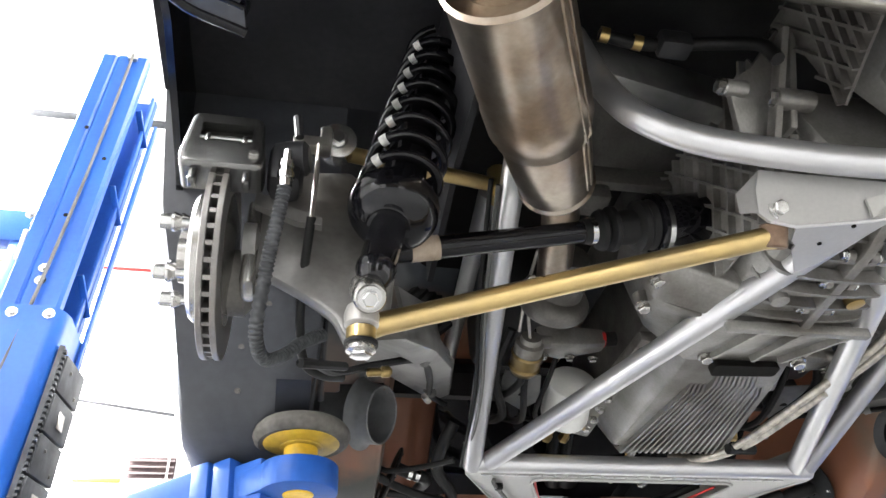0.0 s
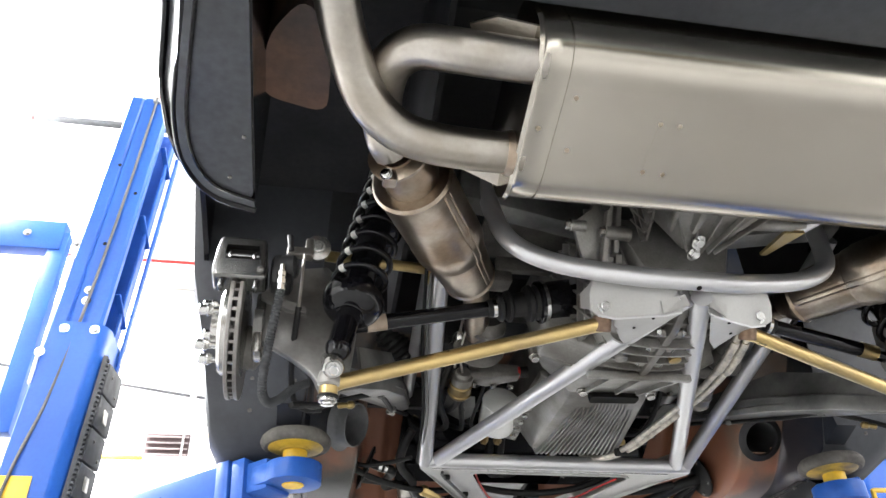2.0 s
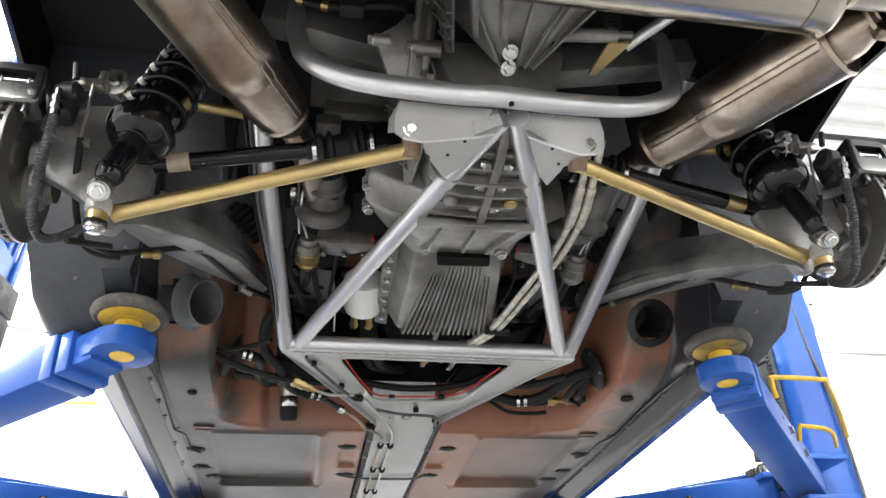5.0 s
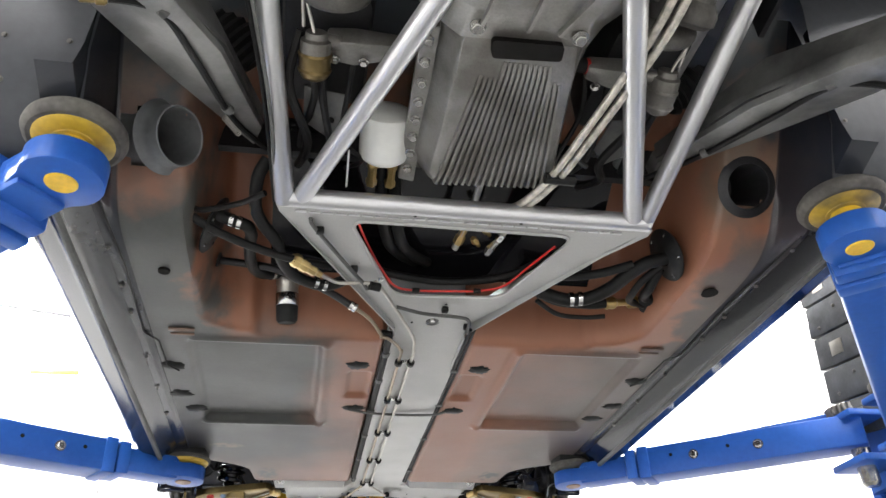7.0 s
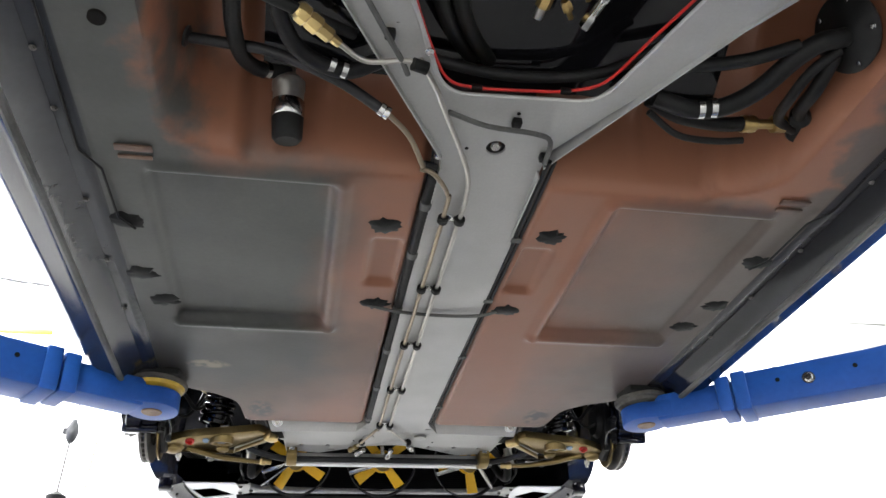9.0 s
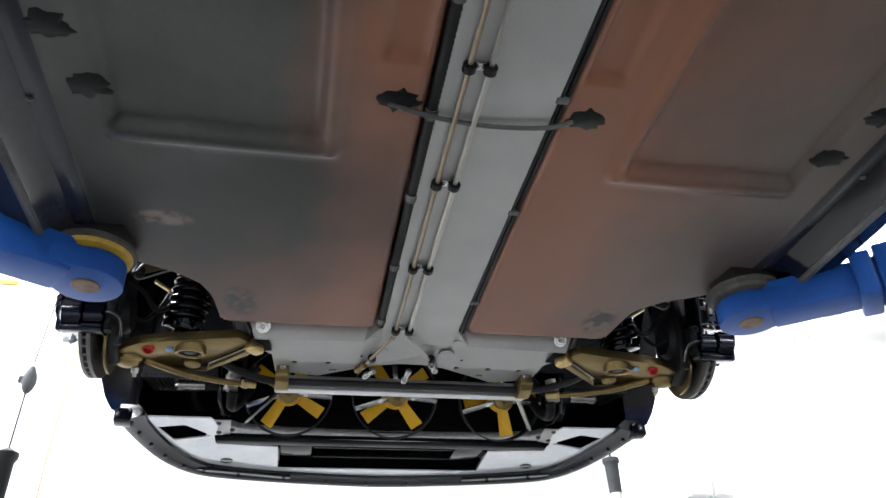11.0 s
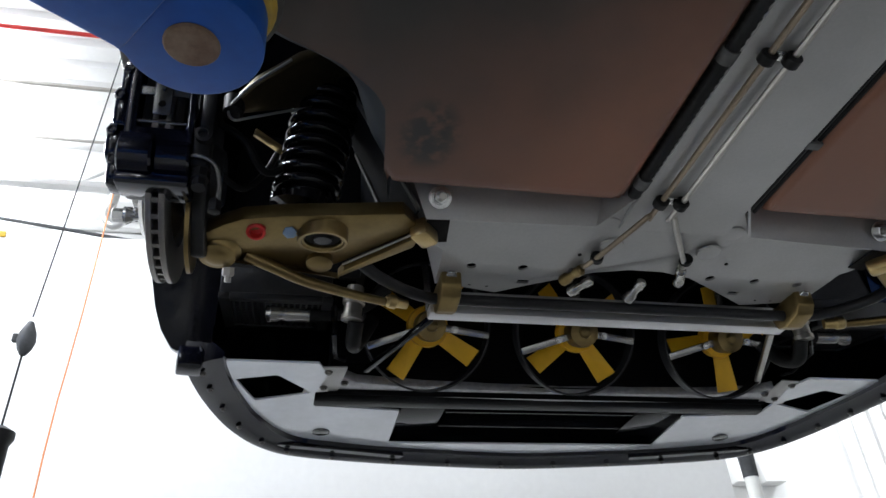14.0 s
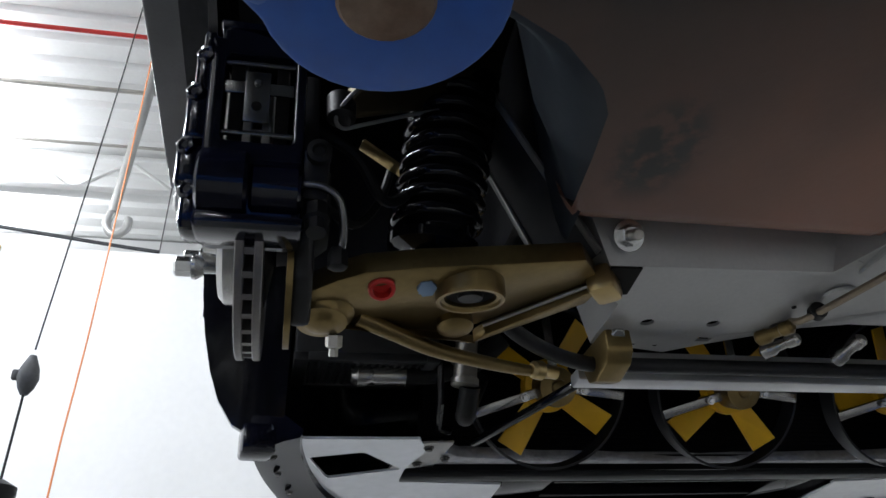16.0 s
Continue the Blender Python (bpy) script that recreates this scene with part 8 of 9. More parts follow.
    box(bm, M @ Matrix.Translation((0.001, 0.006, 0.050)), (0.062, 0.003, 0.012), 0.001)
    box(bm, M @ Matrix.Translation((0, 0.003, 0.040)), (0.022, 0.003, 0.050), 0.002)
    clip = part("pad_spring", bm, CALIPER, cal, "stamped steel pad spring")
    bm = bmesh.new()
    lathe(bm, M @ Vector((0, 0.0012, 0.030)), M.to_3x3() @ Vector((0, -1, 0)), [(0, 0.0045), (0.0008, 0.0045)], 14)
    part("hole", bm, SLOT, clip)
    bm = bmesh.new()
    lathe(bm, M @ Vector((0, 0.0012, 0.053)), M.to_3x3() @ Vector((0, -1, 0)), [(0, 0.0035), (0.003, 0.0025)], 12)
    part("rivet", bm, CHROME, clip)
    for z in (0.006, 0.076):
        bm = bmesh.new()
        tube(bm, [M @ Vector((-0.030, 0.008, z)), M @ Vector((0.034, 0.008, z))], 0.003, 10)
        part("pad_pin", bm, CALIPER, cal, "steel pad pin")
    for x in (-0.018, 0.022):
        bm = bmesh.new()
        box(bm, M @ Matrix.Translation((x, 0.030, 0.038)), (0.012, 0.04, 0.078), 0.002)
        part("pad", bm, SLOT, cal, "black brake pad")
    for z in (0.094, 0.112):
        bm = bmesh.new()
        box(bm, M @ Matrix.Translation((0, 0.016, z)), (0.07, 0.03, 0.008), 0.003)
        part("upper_web", bm, CALIPER_BLACK, cal)
    # inner side: bleed screw, elbow pipe and hose union
    bm = bmesh.new()
    lathe(bm, M @ Vector((s * -0.056, -0.004, -0.012)), M.to_3x3() @ Vector((0, -1, 0)), [(-0.012, 0.011), (0.004, 0.011), (0.005, 0.0065), (0.001, 0.005)], 18)
    box(bm, M @ Matrix.Translation((s * -0.054, 0.016, -0.030)), (0.024, 0.03, 0.05), 0.006)
    part("fitting", bm, RUBBER, cal, "dark hose fittings")
    bm = bmesh.new()
    tube(bm, smooth([M @ Vector((s * -0.040, 0.0, -0.042)), M @ Vector((s * -0.060, -0.004, -0.044)), M @ Vector((s * -0.076, 0.0, -0.056)), M @ Vector((s * -0.080, 0.012, -0.085)), M @ Vector((s * -0.076, 0.02, -0.10))], 5), 0.0038, 10)
    part("pipe", bm, CALIPER, cal, "curved steel brake pipe")
    bm = bmesh.new()
    lathe(bm, M @ Vector((s * -0.056, 0.008, -0.060)), M.to_3x3() @ Vector((0, -0.4, -1)), [(0, 0.012), (0.014, 0.012), (0.016, 0.009), (0.028, 0.009)], 8)
    lathe(bm, M @ Vector((s * -0.076, 0.018, -0.092)), (0, 0.1, -1), [(0, 0.007), (0.004, 0.009), (0.018, 0.009), (0.020, 0.005)], 6)
    part("hose_union", bm, RUBBER, cal)
    # lower wishbone: a boxed blade, its folded front leg and lip
    def L(x, y, dz=0.0):
        return P(x, y, 1.775 - 0.1 * x + dz)

    bm = bmesh.new()
    prism(bm, [L(x, y) for x, y in ((0.712, 3.105), (0.715, 3.082), (0.702, 3.045), (0.676, 3.026), (0.651, 3.013), (0.593, 3.007), (0.515, 3.006), (0.428, 3.004), (0.398, 3.043), (0.505, 3.130), (0.530, 3.146), (0.553, 3.150), (0.668, 3.112))], (0, 0.004, 0.026), bevel=0.003)
    arm = part("lower_wishbone", bm, GOLD_ARM, car, "gold cadmium plated lower wishbone", 25)
    bm = bmesh.new()
    prism(bm, [L(0.396, 3.046, -0.010), L(0.503, 3.134, -0.014), L(0.511, 3.158, -0.012), L(0.485, 3.138, -0.012), L(0.404, 3.076, -0.012)], (0, 0.002, 0.018), bevel=0.002)
    part("front_leg", bm, GOLD_ARM, arm)
    bm = bmesh.new()
    prism(bm, [L(0.680, 3.098, -0.012), L(0.606, 3.124, -0.012), L(0.531, 3.149, -0.012), L(0.508, 3.160, -0.012), L(0.508, 3.162, -0.006), L(0.606, 3.130, -0.004), L(0.680, 3.106, -0.004)], (0, 0.004, 0.008))
    part("front_lip", bm, GOLD_ARM, arm, "turned front lip of the wishbone")
    bm = bmesh.new()
    tube(bm, [L(0.397, 3.043, -0.003), L(0.505, 3.132, -0.003)], 0.0022, 8)
    part("weld_edge", bm, STEEL_LINE, arm, "thin bright strip along the plate edge")
    bm = bmesh.new()
    box(bm, pose(s * 0.392, 3.048, 1.732, 0, 0, s * 40), (0.030, 0.042, 0.032), 0.007)
    part("pivot_bush", bm, GOLD, arm, "brighter plated pivot end")
    bm = bmesh.new()
    prism(bm, [P(0.392, 3.023, 1.7365), P(0.358, 3.020, 1.7365), P(0.352, 3.075, 1.7365), P(0.385, 3.080, 1.7365)], (0, 0, 0.0025))
    part("pivot_slot", bm, SLOT, xm, "dark slot round the pivot")
    bm = bmesh.new()
    lathe(bm, P(0.687, 3.090, 1.690), (0, 0.12, 1), [(0, 0.004), (0.001, 0.012), (0.003, 0.016), (0.005, 0.020), (0.006, 0.026), (0.012, 0.028), (0.016, 0.033), (0.026, 0.034), (0.05, 0.030)], 36)
    part("ball_joint", bm, GOLD_ARM, arm, "plated ball joint cap")
    bm = bmesh.new()
    lathe(bm, P(0.672, 3.118, 1.696), (0, 0.5, -1), [(0, 0.009), (0.012, 0.009), (0.014, 0.005), (0.022, 0.005)], 6)
    part("grease_nut", bm, STEEL_LINE, arm)
    bm = bmesh.new()
    lathe_open(bm, P(0.540, 3.053, 1.706), (0, -0.15, 1), [(0.040, 0.0225), (0.030, 0.023), (0.028, 0.0245), (0.022, 0.0235), (0.019, 0.0255), (0.013, 0.0245), (0.010, 0.027), (0.004, 0.027), (0.003, 0.030), (0.0, 0.031), (0.0, 0.035), (0.005, 0.0365), (0.045, 0.0365)], 40)
    part("spring_cup", bm, GOLD_ARM, arm, "threaded ring for the damper mount")
    bm = bmesh.new()
    lathe(bm, P(0.540, 3.052, 1.7125), (0, -0.15, 1), [(0, 0.012), (0.0005, 0.0250), (0.003, 0.0250)], 28)
    part("cup_hole", bm, SLOT, arm, "dark opening in the ring")
    bm = bmesh.new()
    lathe(bm, P(0.540, 3.0525, 1.7085), (0, -0.15, 1), [(0, 0.007), (0.0005, 0.0125), (0.004, 0.0135), (0.0045, 0.009)], 20)
    part("damper_bush", bm, BLACK_SATIN, arm, "black bush inside the ring")
    bm = bmesh.new()
    lathe(bm, P(0.541, 3.118, 1.706), (0, 0.1, 1), [(0, 0.014), (0.004, 0.020), (0.022, 0.021)], 28)
    part("cup_boss", bm, GOLD_ARM, arm, "rounded boss behind the ring")
    bm = bmesh.new()
    lathe(bm, P(0.633, 3.040, 1.716), (0, -0.45, -1), [(-0.010, 0.020), (-0.002, 0.020), (0.0, 0.016)], 24)
    part("cap_seat", bm, GOLD_ARM, arm)
    bm = bmesh.new()
    lathe(bm, P(0.633, 3.040, 1.716), (0, -0.45, -1), [(0.0, 0.0135), (0.012, 0.0135), (0.0135, 0.012), (0.0135, 0.009), (0.005, 0.0085), (0.0045, 0.001)], 24)
    part("red_cap", bm, RED, arm, "red plastic plug with a hollow end")
    bm = bmesh.new()
    lathe(bm, P(0.587, 3.045, 1.722), (0, -0.45, -1), [(-0.008, 0.0155), (0.001, 0.0155), (0.002, 0.010), (0.012, 0.010), (0.013, 0.008)], 6)
    part("blue_cap", bm, PLUG_BLUE, arm, "pale blue capped bolt")
    # track rod curving to the rack
    bm = bmesh.new()
    tube(bm, smooth([P(0.650, 3.105, 1.712), P(0.610, 3.125, 1.706), P(0.560, 3.152, 1.700), P(0.500, 3.178, 1.699), P(0.450, 3.200, 1.701), P(0.415, 3.216, 1.704)], 6), [0.010 - 0.0035 * (i / 30) for i in range(31)], 14)
    tr = part("radius_rod", bm, GOLD_ARM, car, "curved gold plated rod")
    bm = bmesh.new()
    lathe(bm, P(0.428, 3.206, 1.703), (s * -1, 0.35, 0.05), [(0, 0.007), (0.004, 0.011), (0.016, 0.012), (0.020, 0.009), (0.038, 0.0085)], 14)
    part("rod_end", bm, GOLD, tr, "plated rod end nut")
    # coil-over
    a, b = P(0.575, 3.080, 1.752), P(0.525, 3.015, 2.07)
    d = (b - a).normalized()
    bm = bmesh.new()
    lathe(bm, a, d, [(0, 0.018), (0.02, 0.024), (0.05, 0.034), (0.36, 0.034)], 24)
    co = part("coil_over", bm, BLACK_GLOSS, car, "glossy black front coil-over")
    bm = bmesh.new()
    coil(bm, a + d * 0.045, a + d * 0.34, 0.044, 0.0085, 13.0, 10, 26)
    part("spring", bm, BLACK_GLOSS, co, "glossy black coil spring")
    bm = bmesh.new()
    lathe(bm, a, d, [(0.020, 0.030), (0.026, 0.050), (0.036, 0.051), (0.042, 0.038)], 32)
    part("spring_seat", bm, BLACK_GLOSS, co)
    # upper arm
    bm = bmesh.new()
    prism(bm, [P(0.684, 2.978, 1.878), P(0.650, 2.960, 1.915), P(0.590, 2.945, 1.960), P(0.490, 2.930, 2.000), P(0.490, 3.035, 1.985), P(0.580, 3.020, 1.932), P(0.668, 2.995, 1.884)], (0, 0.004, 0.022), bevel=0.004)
    uw = part("upper_wishbone", bm, SHADED_ARM, car, "gold upper wishbone with shade put into its colour")
    bm = bmesh.new()
    tube(bm, smooth([P(0.600, 2.941, 1.953), P(0.650, 2.956, 1.912), P(0.676, 2.968, 1.884), P(0.684, 2.980, 1.872), P(0.676, 2.992, 1.870), P(0.655, 2.995, 1.880), P(0.600, 3.010, 1.915), P(0.550, 3.02, 1.94)], 5), 0.0022, 8)
    part("edge_strip", bm, PLATE, uw, "pale strip along the edge")
    bm = bmesh.new()
    lathe(bm, P(0.678, 2.984, 1.872), (0, 0, 1), [(0, 0.010), (0.004, 0.015), (0.03, 0.016)], 18)
    part("ball_joint", bm, BLACK_SATIN, uw)
    bm = bmesh.new()
    beam(bm, P(0.650, 3.048, 1.900), P(0.600, 3.060, 1.872), 0.016, 0.005)
    part("stay", bm, GOLD, car, "small yellow plated stay")
    bm = bmesh.new()
    tube(bm, smooth([P(0.70, 3.0, 1.87), P(0.66, 3.0, 1.84), P(0.63, 3.03, 1.81), P(0.60, 3.04, 1.83), P(0.56, 3.06, 1.9)], 5), 0.006, 8)
    tube(bm, smooth([P(0.70, 3.02, 1.80), P(0.66, 3.05, 1.79), P(0.63, 3.06, 1.83), P(0.61, 3.08, 1.90)], 5), 0.005, 8)
    part("brake_hose", bm, RUBBER, car, "black front brake hoses")
    # chassis braces behind the spring
    bm = bmesh.new()
    prism(bm, [P(0.515, 3.016, 1.995), P(0.404, 3.023, 1.754), P(0.425, 3.090, 1.752), P(0.447, 3.097, 1.800), P(0.490, 3.097, 1.914), P(0.510, 3.097, 1.970)], (s * -0.004, 0, 0.002))
    br = part("brace_panel", bm, LINER, car, "dark chassis panel behind the spring")
    # pale strips put the panel's lit edges into colour
    for e, f in ((P(0.515, 3.014, 1.995), P(0.404, 3.020, 1.754)), (P(0.490, 3.096, 1.914), P(0.440, 3.096, 1.780))):
        bm = bmesh.new()
        beam(bm, e, f, 0.010, 0.004)
        part("flange", bm, UPRIGHT, br, "pale strip for the panel's lit edge")
    # curved wall of the front wheel arch
    bm = bmesh.new()
    pts = [(p.x, p.y) for p in smooth([(0.76, 2.61, 0), (0.70, 2.648, 0), (0.60, 2.714, 0), (0.54, 2.743, 0), (0.497, 2.78, 0), (0.471, 2.838, 0), (0.459, 2.90, 0), (0.455, 2.955, 0), (0.452, 2.99, 0)], 6)]
    rows = []
    for z, k in ((1.746, 0.0), (1.758, 0.35), (1.785, 0.7), (1.85, 1.0), (2.30, 1.2)):
        rows.append([bm.verts.new(P(x + 0.042 * k * ease((2.96 - y) / 0.10), y + 0.026 * k, z)) for x, y in pts])
    for A, B in zip(rows, rows[1:]):
        for i in range(len(pts) - 1):
            bm.faces.new((A[i], A[i + 1], B[i + 1], B[i]))
    part("arch_wall", bm, ARCH_GREY, car, "blue-grey curved wheel arch wall", 60)
    bm = bmesh.new()
    prism(bm, [P(x, y, 2.26) for x, y in ((0.42, 2.55), (0.90, 2.55), (0.90, 3.55), (0.42, 3.55))], (0, 0, 0.02))
    prism(bm, [P(0.44, y, z) for y, z in ((3.0, 1.87), (3.0, 2.26), (3.6, 2.26), (3.6, 1.86), (3.30, 1.86))], (s * 0.01, 0, 0))
    prism(bm, [P(x, 3.40, z) for x, z in ((0.44, 1.86), (0.74, 1.86), (0.82, 1.9), (0.86, 2.26), (0.44, 2.26))], (0, 0.012, 0))
    part("arch_liner", bm, LINER, car, "black front arch liner")
    # fender with the wheel opening
    bm = bmesh.new()
    arc = [(2.66, 1.80), (2.69, 1.95), (2.76, 2.08), (2.90, 2.17), (3.05, 2.19), (3.20, 2.17), (3.33, 2.08), (3.39, 1.95), (3.40, 1.86)]
    out = [(3.62, 1.90), (3.75, 1.98), (3.8, 2.3), (2.2, 2.3), (2.2, 1.9), (2.63, 1.74)]
    prism(bm, [P(0.835 - 0.05 * ease((y - 3.25) / 0.5) - 0.02 * ease((1.85 - z) / 0.15), y, z) for y, z in arc + out], (s * 0.012, 0, 0))
    part("front_fender", bm, BODY_BLUE, car, "dark glossy front fender edge")
    bm = bmesh.new()
    prism(bm, [P(0.715, 3.425, 1.715), P(0.765, 3.43, 1.700), P(0.785, 3.43, 1.712), P(0.806, 3.425, 1.745), P(0.820, 3.415, 1.785), P(0.831, 3.405, 1.835), P(0.838, 3.39, 1.89), P(0.843, 3.38, 1.96), P(0.845, 3.34, 2.1), P(0.70, 3.36, 2.1)], (0, 0.01, 0))
    part("splash_panel", bm, BODY_BLUE, car, "black splash panel ahead of the wheel")
    # cooler behind the mesh, with its hose
    M = Matrix.Translation(P(0.605, 3.455, 1.805)) @ Matrix.Rotation(radians(12), 4, "X")
    bm = bmesh.new()
    box(bm, M @ Matrix.Translation((0, 0, 0.03)), (0.20, 0.20, 0.05), 0.004)
    grille = part("cooler", bm, BLACK_SATIN, car, "black oil cooler behind a mesh")
    bm = bmesh.new()
    for k in range(15):
        o = -0.077 + 0.011 * k
        box(bm, M @ Matrix.Translation((0, o, 0.001)), (0.165, 0.0035, 0.004), 0)
        box(bm, M @ Matrix.Translation((o, 0, -0.001)), (0.0035, 0.165, 0.004), 0)
    part("mesh", bm, MESH_BLACK, grille, "black woven mesh")
    bm = bmesh.new()
    for dx, dy, w, h in ((0.092, 0, 0.02, 0.2), (-0.092, 0, 0.02, 0.2), (0, 0.092, 0.165, 0.02), (0, -0.092, 0.165, 0.02)):
        box(bm, M @ Matrix.Translation((dx, dy, 0)), (w, h, 0.012), 0.002)
    part("frame", bm, BLACK_SATIN, grille)
    bm = bmesh.new()
    lathe(bm, P(0.605, 3.42, 1.785), (-s * 0.9, 0.1, 0.05), [(-0.02, 0.010), (-0.012, 0.018), (0.0, 0.019), (0.012, 0.014), (0.018, 0.016), (0.06, 0.0165), (0.064, 0.014)], 18)
    ht = part("hose_end", bm, MACHINED, grille, "alloy hose end")
    bm = bmesh.new()
    tube(bm, smooth([P(0.545, 3.425, 1.787), P(0.49, 3.42, 1.79), P(0.44, 3.40, 1.80), P(0.40, 3.38, 1.83)], 5), 0.014, 12)
    part("hose", bm, RUBBER, ht)
    bm = bmesh.new()
    lathe(bm, P(0.462, 3.36, 1.815), (s * 0.1, 0.15, -1), [(0, 0.016), (0.02, 0.016), (0.022, 0.021), (0.034, 0.021), (0.036, 0.017), (0.055, 0.017), (0.057, 0.020), (0.066, 0.020), (0.068, 0.013)], 20)
    part("water_union", bm, STEEL_LINE, car, "alloy water union with clamps")
    bm = bmesh.new()
    tube(bm, smooth([P(0.46, 3.372, 1.75), P(0.462, 3.40, 1.72), P(0.45, 3.44, 1.74), P(0.42, 3.46, 1.80)], 5), 0.015, 12)
    part("water_hose", bm, RUBBER, car, "black water hose")
    bm = bmesh.new()
    tube(bm, [P(0.500, 3.36, 1.84), P(0.498, 3.40, 1.735), P(0.490, 3.465, 1.722), P(0.470, 3.475, 1.72)], 0.006, 8)
    part("rail_hook", bm, BLACK_GLOSS, car, "bent black rod")
    # stay from the bar to the rail
    bm = bmesh.new()
    beam(bm, P(0.335, 3.295, 1.722), P(0.428, 3.505, 1.712), 0.012, 0.012)
    part("stay", bm, STEEL_LINE if s > 0 else BLACK_GLOSS, car, "thin steel stay")
    # anti-roll bar mount
    bm = bmesh.new()
    prism(bm, [P(0.342, y, z) for y, z in ((3.165, 1.742), (3.165, 1.715), (3.178, 1.700), (3.215, 1.692), (3.240, 1.700), (3.248, 1.72), (3.248, 1.742))], (s * -0.034, 0, 0), bevel=0.004)
    mount = part("bar_mount", bm, GOLD_ARM, car, "gold plated anti-roll bar clamp")
    bolt(mount, P(0.325, 3.170, 1.738), (0, -0.6, -0.8), BOLT, 1.2)
    return arm


for s in (-1, 1):
    front_corner(s)

# anti-roll bar and the radiator bar
bm = bmesh.new()
right = [(0.0, 3.215, 1.716), (0.30, 3.215, 1.716), (0.36, 3.212, 1.717), (0.42, 3.185, 1.722), (0.475, 3.145, 1.735), (0.52, 3.10, 1.775), (0.55, 3.05, 1.83)]
pts = [(-x, y, z) for x, y, z in right[:0:-1]] + right
tube(bm, smooth(pts, 6), 0.0098, 14)
part("anti_roll_bar", bm, BLACK_SATIN, car, "black anti-roll bar")
bm = bmesh.new()
beam(bm, (-0.345, 3.272, 1.722), (0.345, 3.272, 1.722), 0.030, 0.018, bevel=0.004)
beam(bm, (-0.335, 3.240, 1.735), (0.335, 3.240, 1.735), 0.008, 0.02, bevel=0.002)
part("radiator_bar", bm, SILVER, car, "grey square steel cross bar")

# ---- fans ----
AX = Vector((0, -0.90, -0.43)).normalized()
for fx, turn in ((-0.318, -32), (-0.004, -52), (0.322, -78)):
    c = Vector((fx + 0.008, 3.462, 1.792))
    x, y, z = frame_of(AX)
    bm = bmesh.new()
    lathe_open(bm, c, AX, [(-0.02, 0.125), (0.012, 0.125), (0.012, 0.129), (-0.02, 0.129), (-0.02, 0.125)], 64)
    fan = part("cooling_fan", bm, BLACK_SATIN, car, "black fan ring with yellow blades")
    side = Vector((1, 0, 0))
    down = AX.cross(side)
    if down.z > 0:
        down = -down
    for k in range(4):
        q = radians(turn + 90 * k)
        r_ = math.cos(q) * down + math.sin(q) * side
        t_ = AX.cross(r_)
        bm = bmesh.new()
        p0, p1 = c + r_ * 0.035, c + r_ * 0.114
        prism(bm, [p0 - t_ * 0.015 - AX * 0.004, p0 + t_ * 0.015 + AX * 0.004, p1 + t_ * 0.019 + AX * 0.008, p1 - t_ * 0.019 - AX * 0.008], AX * 0.003)
        part("blade", bm, FAN_YELLOW, fan, "flat yellow fan blade")
    bm = bmesh.new()
    lathe(bm, c, AX, [(-0.01, 0.040), (0.006, 0.042), (0.014, 0.040), (0.016, 0.034)], 28)
    part("boss", bm, FAN_YELLOW, fan, "yellow fan boss")
    bm = bmesh.new()
    lathe(bm, c + AX * 0.014, AX, [(0, 0.030), (0.03, 0.031), (0.040, 0.029), (0.042, 0.012), (0.046, 0.011), (0.048, 0.008)], 28)
    part("motor", bm, GOLD_ARM, fan, "dull brass fan motor")
    for q in (84, 185, -70):
        q = radians(q)
        r_ = math.cos(q) * down + math.sin(q) * side
        bm = bmesh.new()
        beam(bm, c + AX * 0.034 + r_ * 0.026, c + AX * 0.012 + r_ * 0.126, 0.015, 0.006, up=AX, bevel=0.002)
        arm = part("motor_arm", bm, MACHINED, fan, "grey motor arm")
        bolt(arm, c + AX * 0.036 + r_ * 0.05, AX, BOLT, 0.6)
bm = bmesh.new()
M = Matrix.Translation((0, 3.50, 1.83)) @ Matrix.Rotation(math.atan2(0.43, 0.90), 4, "X")
box(bm, M @ Matrix.Translation((0, 0.04, 0)), (0.99, 0.04, 0.32), 0.004)
rad = part("radiator", bm, SOOT, car, "black radiator behind the fans")
bm = bmesh.new()
FIN = finish(box(bm, (0, 0, 0), (0.97, 0.004, 0.003), 0), "fin", SOOT)
for k in range(40):
    piece("fin", FIN, M @ Matrix.Translation((0, 0.018, -0.15 + 0.0076 * k)), rad)
bm = bmesh.new()
prism(bm, [(-0.45, 3.22, 2.05), (0.45, 3.22, 2.05), (0.45, 3.60, 2.0), (-0.45, 3.60, 2.0)], (0, 0, 0.01))
part("radiator_shroud", bm, LINER, car, "black shroud above the radiator")
bm = bmesh.new()
prism(bm, [(-0.44, 3.10, 1.87), (0.44, 3.10, 1.87), (0.44, 3.22, 2.05), (-0.44, 3.22, 2.05)], (0, 0.01, 0))
part("bulkhead", bm, LINER, car, "black front bulkhead")

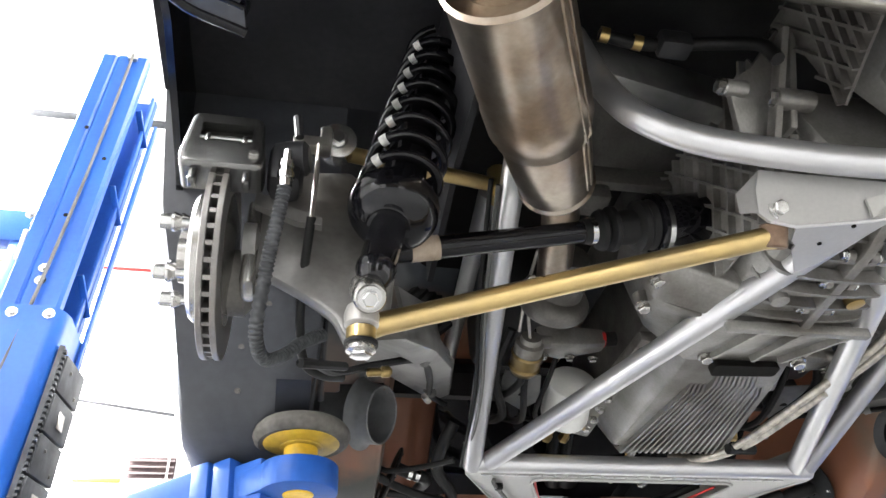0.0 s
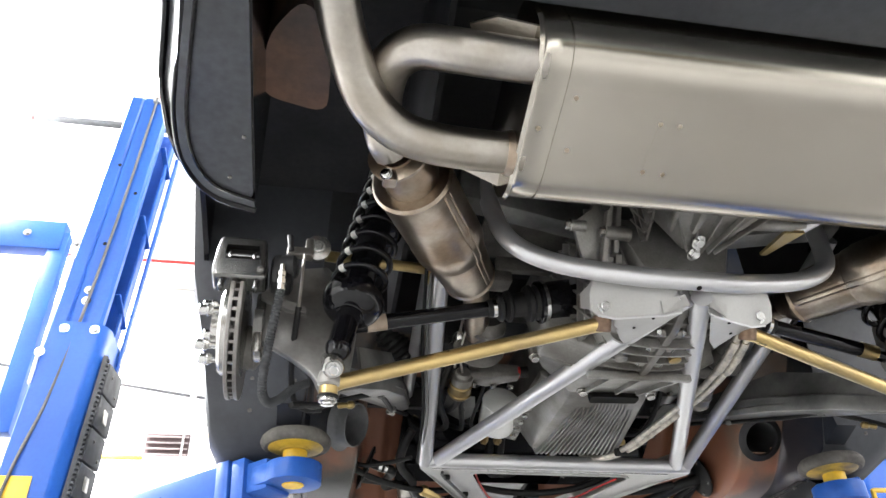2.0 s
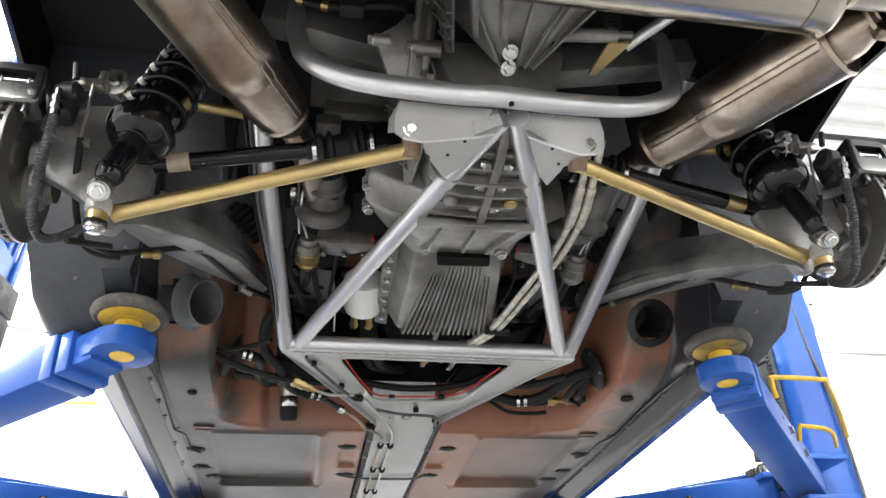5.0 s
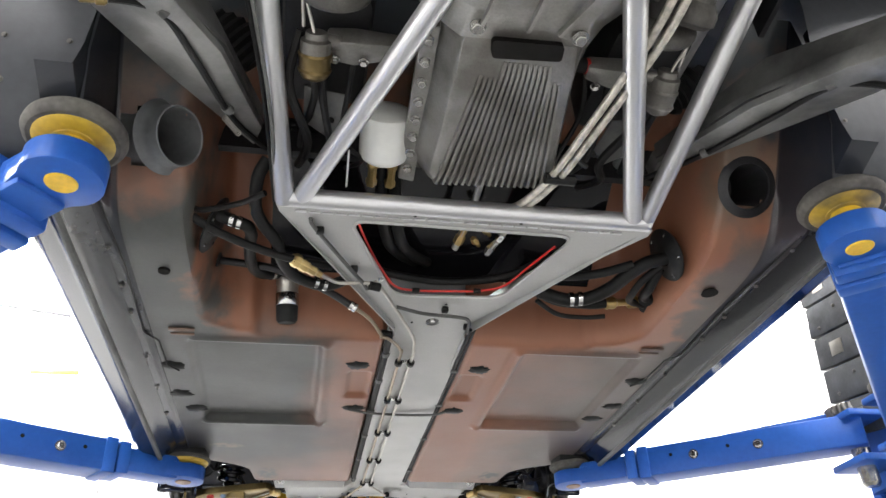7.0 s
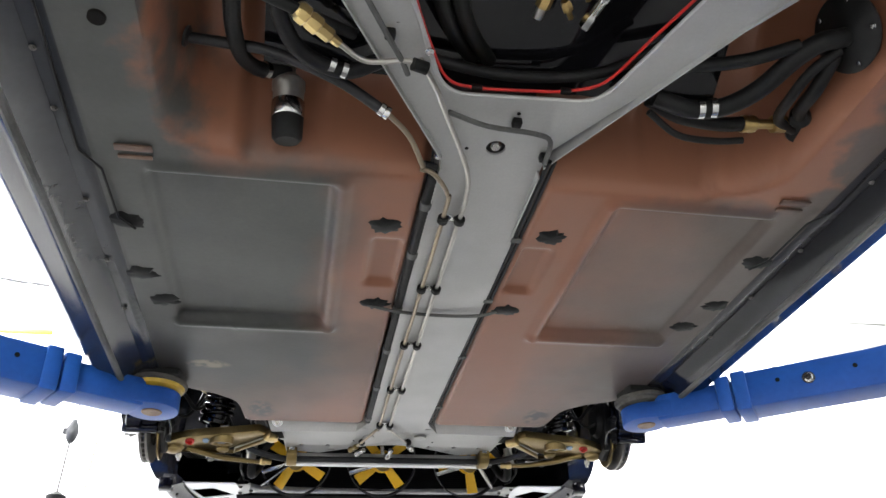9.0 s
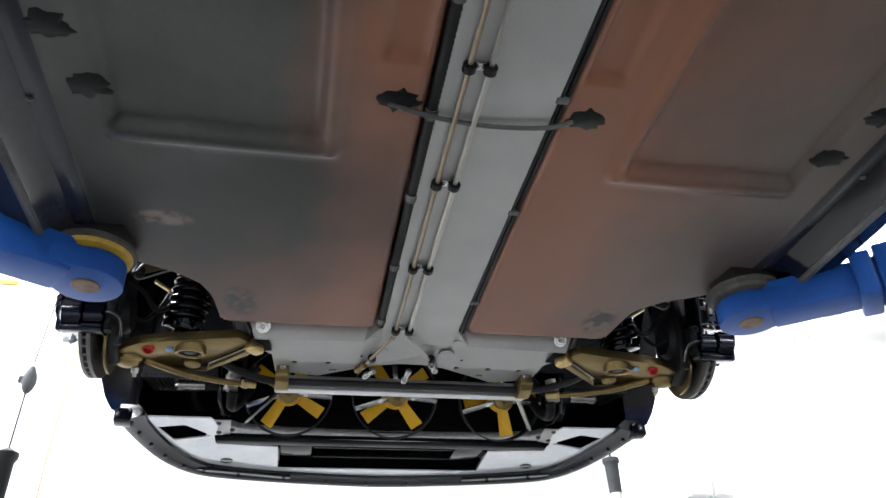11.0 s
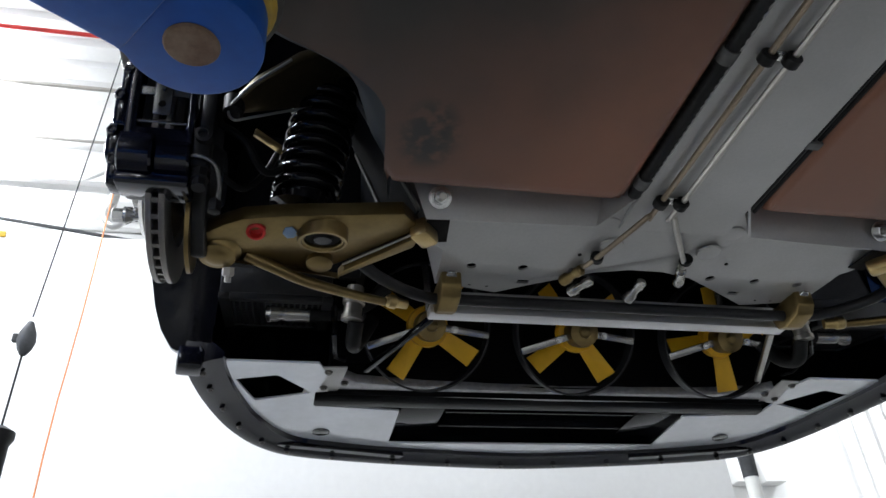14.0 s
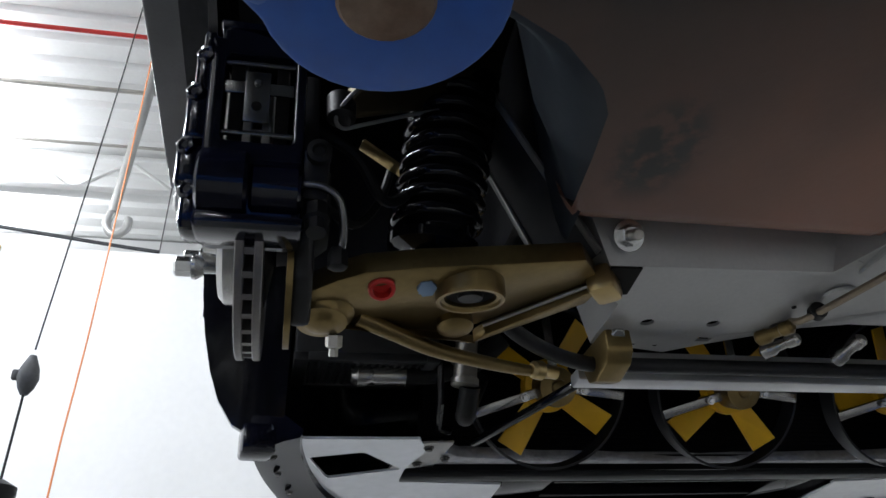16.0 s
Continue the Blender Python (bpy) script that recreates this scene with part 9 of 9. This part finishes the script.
# ---- nose ----
# front rail with hammered finish
bm = bmesh.new()
half = [(0.0, 3.575), (0.30, 3.565), (0.44, 3.545), (0.475, 3.515)]
front_ = [(0.495, 3.585), (0.30, 3.610), (0.0, 3.620)]
poly = half + front_ + [(-x, y) for x, y in front_[-2::-1]] + [(-x, y) for x, y in half[:0:-1]]
prism(bm, [(x, y, 1.703) for x, y in poly], (0, 0, 0.02), bevel=0.003)
HAMMER = material("hammered_silver_paint", (0.42, 0.42, 0.43), 0.3, 0.6, scale=60, fine=180, vary=0.1, bump=0.9)
rail = part("front_rail", bm, HAMMER, car, "hammered silver front rail")
for s in (-1, 1):
    bm = bmesh.new()
    prism(bm, [(s * x, y, 1.701) for x, y in ((0.525, 3.475), (0.465, 3.47), (0.475, 3.585), (0.545, 3.60))], (0, 0, 0.004), bevel=0.001)
    tab = part("rail_tab", bm, PLATE, rail, "pale corner tab")
    for x, y in ((0.500, 3.49), (0.505, 3.565), (0.465, 3.54)):
        bolt(tab, (s * x, y, 1.700), (0, 0, -1), BOLT_DARK, 0.7)
bm = bmesh.new()
box(bm, (0, 3.650, 1.708), (1.04, 0.032, 0.02), 0.005)
part("slot_strip", bm, BLACK_SATIN, car, "black slotted strip")


def lip_line(n=40):
    """Outer edge of the nose from one side to the other."""
    half = [(-0.750, 3.425), (-0.746, 3.50), (-0.725, 3.62), (-0.688, 3.735), (-0.625, 3.838), (-0.54, 3.899), (-0.36, 3.943), (-0.18, 3.97), (0.0, 3.985)]
    return smooth([(x, y, 0) for x, y in half] + [(-x, y, 0) for x, y in half[-2::-1]], 5)


edge = lip_line()
bm = bmesh.new()
outer = [(p.x * 0.975, p.y - 0.022) for p in edge]
inner = [(0.50, 3.50), (0.52, 3.60), (0.52, 3.66), (0.335, 3.68), (0.335, 3.86), (-0.335, 3.86), (-0.335, 3.68), (-0.52, 3.66), (-0.52, 3.60), (-0.50, 3.50)]
holes = []
for s in (-1, 1):
    h = rounded([(s * 0.675, 3.535), (s * 0.595, 3.510), (s * 0.525, 3.595), (s * 0.640, 3.640)], 0.008, 3)
    holes.append(h)
    holes.append(circle(s * 0.705, 3.475, 0.014, 16))
plate(bm, [Vector(p) for p in outer + [(0.72, 3.452), (0.52, 3.452)] + inner[:] + [(-0.52, 3.452), (-0.72, 3.452)]], holes, lambda x, y: (x, y, 1.700 - 0.012 * ease((y - 3.6) / 0.3)), (0, 0, 0.004))
val = part("nose_undertray", bm, NOSE_SILVER, car, "glossy pale silver nose undertray")
for s in (-1, 1):
    bm = bmesh.new()
    prism(bm, [(s * 0.68, 3.53, 1.708), (s * 0.52, 3.50, 1.708), (s * 0.51, 3.60, 1.78), (s * 0.65, 3.65, 1.78)], (0, 0, 0.004))
    part("duct_floor", bm, BLACK_GLOSS, val, "black duct behind the opening")
    bm = bmesh.new()
    lathe(bm, (s * 0.495, 3.80, 1.692), (0, 0, -1), [(-0.004, 0.020), (0.002, 0.020), (0.004, 0.015)], 20)
    part("tow_eye_cap", bm, NOSE_BLACK, val)
bm = bmesh.new()
prism(bm, [(-0.34, 3.67, 1.72), (0.34, 3.67, 1.72), (0.34, 3.87, 1.735), (-0.34, 3.87, 1.735)], (0, 0, 0.01))
for s in (-1, 1):
    box(bm, (s * 0.28, 3.765, 1.714), (0.10, 0.16, 0.010), 0.003)
    prism(bm, [(s * 0.335, 3.69, 1.698), (s * 0.33, 3.69, 1.74), (s * 0.33, 3.86, 1.74), (s * 0.335, 3.86, 1.698)], (s * -0.004, 0, 0))
recess = part("duct_recess", bm, BLACK_GLOSS, val, "black recessed duct with cross slats")
for k in range(2):
    bm = bmesh.new()
    box(bm, (0, 3.71 + 0.09 * k, 1.716), (0.45, 0.008, 0.014), 0.002)
    part("slat", bm, BLACK_GLOSS, recess)
# soft lip round the nose
bm = bmesh.new()
prof = [(-0.062, 0.003), (-0.058, -0.008), (-0.036, -0.013), (-0.026, -0.017), (-0.012, -0.022), (0.006, -0.020), (0.012, -0.004), (0.006, 0.04), (-0.005, 0.05)]
rings = []
for i, p in enumerate(edge):
    t = (edge[min(i + 1, len(edge) - 1)] - edge[max(i - 1, 0)]).normalized()
    n = Vector((-t.y, t.x, 0))
    if n.y < 0 and abs(p.x) < 0.7 or n.dot(Vector((p.x, p.y - 3.3, 0))) < 0:
        n = -n
    rings.append([bm.verts.new((p.x + n.x * a, p.y + n.y * a, 1.700 - 0.012 * ease((p.y - 3.6) / 0.3) + b)) for a, b in prof])
for A, B in zip(rings, rings[1:]):
    for j in range(len(prof)):
        bm.faces.new((A[j], A[(j + 1) % len(prof)], B[(j + 1) % len(prof)], B[j]))
bm.faces.new(rings[0])
bm.faces.new(rings[-1])
lip = part("nose_lip", bm, CALIPER_BLACK, car, "black rubbery nose lip", 50)
for i in range(3, len(edge) - 3, 4):
    p = edge[i]
    c = Vector((0, 3.3, 0))
    d = (Vector((p.x, p.y, 0)) - c).normalized() * -0.022
    bolt(lip, (p.x + d.x, p.y + d.y, 1.678 - 0.012 * ease((p.y - 3.6) / 0.3)), (0, 0, -1), BOLT_DARK, 0.55)
for s in (-1, 1):
    bm = bmesh.new()
    box(bm, pose(s * 0.750, 3.437, 1.69, 0, 0, s * -8), (0.045, 0.05, 0.04), 0.006)
    part("lip_end", bm, CALIPER_BLACK, lip)
    bm = bmesh.new()
    prism(bm, rounded3([(0.60, 3.845), (0.30, 3.925), (0.29, 3.905), (0.585, 3.83)], 0.006, s, 1.672), (0, 0, 0.006))
    part("lip_insert", bm, BLACK_GLOSS, lip, "glossy raised insert")
# upper nose shell
bm = bmesh.new()
low = [bm.verts.new((p.x, p.y, 1.73)) for p in edge]
mid = [bm.verts.new((p.x * 1.02, p.y - 0.02, 1.85)) for p in edge]
top = [bm.verts.new((p.x * 1.0, p.y - 0.35, 2.2)) for p in edge]
for A, B in ((low, mid), (mid, top)):
    for i in range(len(A) - 1):
        bm.faces.new((A[i], A[i + 1], B[i + 1], B[i]))
bm.faces.new(top)
part("nose_shell", bm, BODY_BLUE, car, "dark glossy nose")
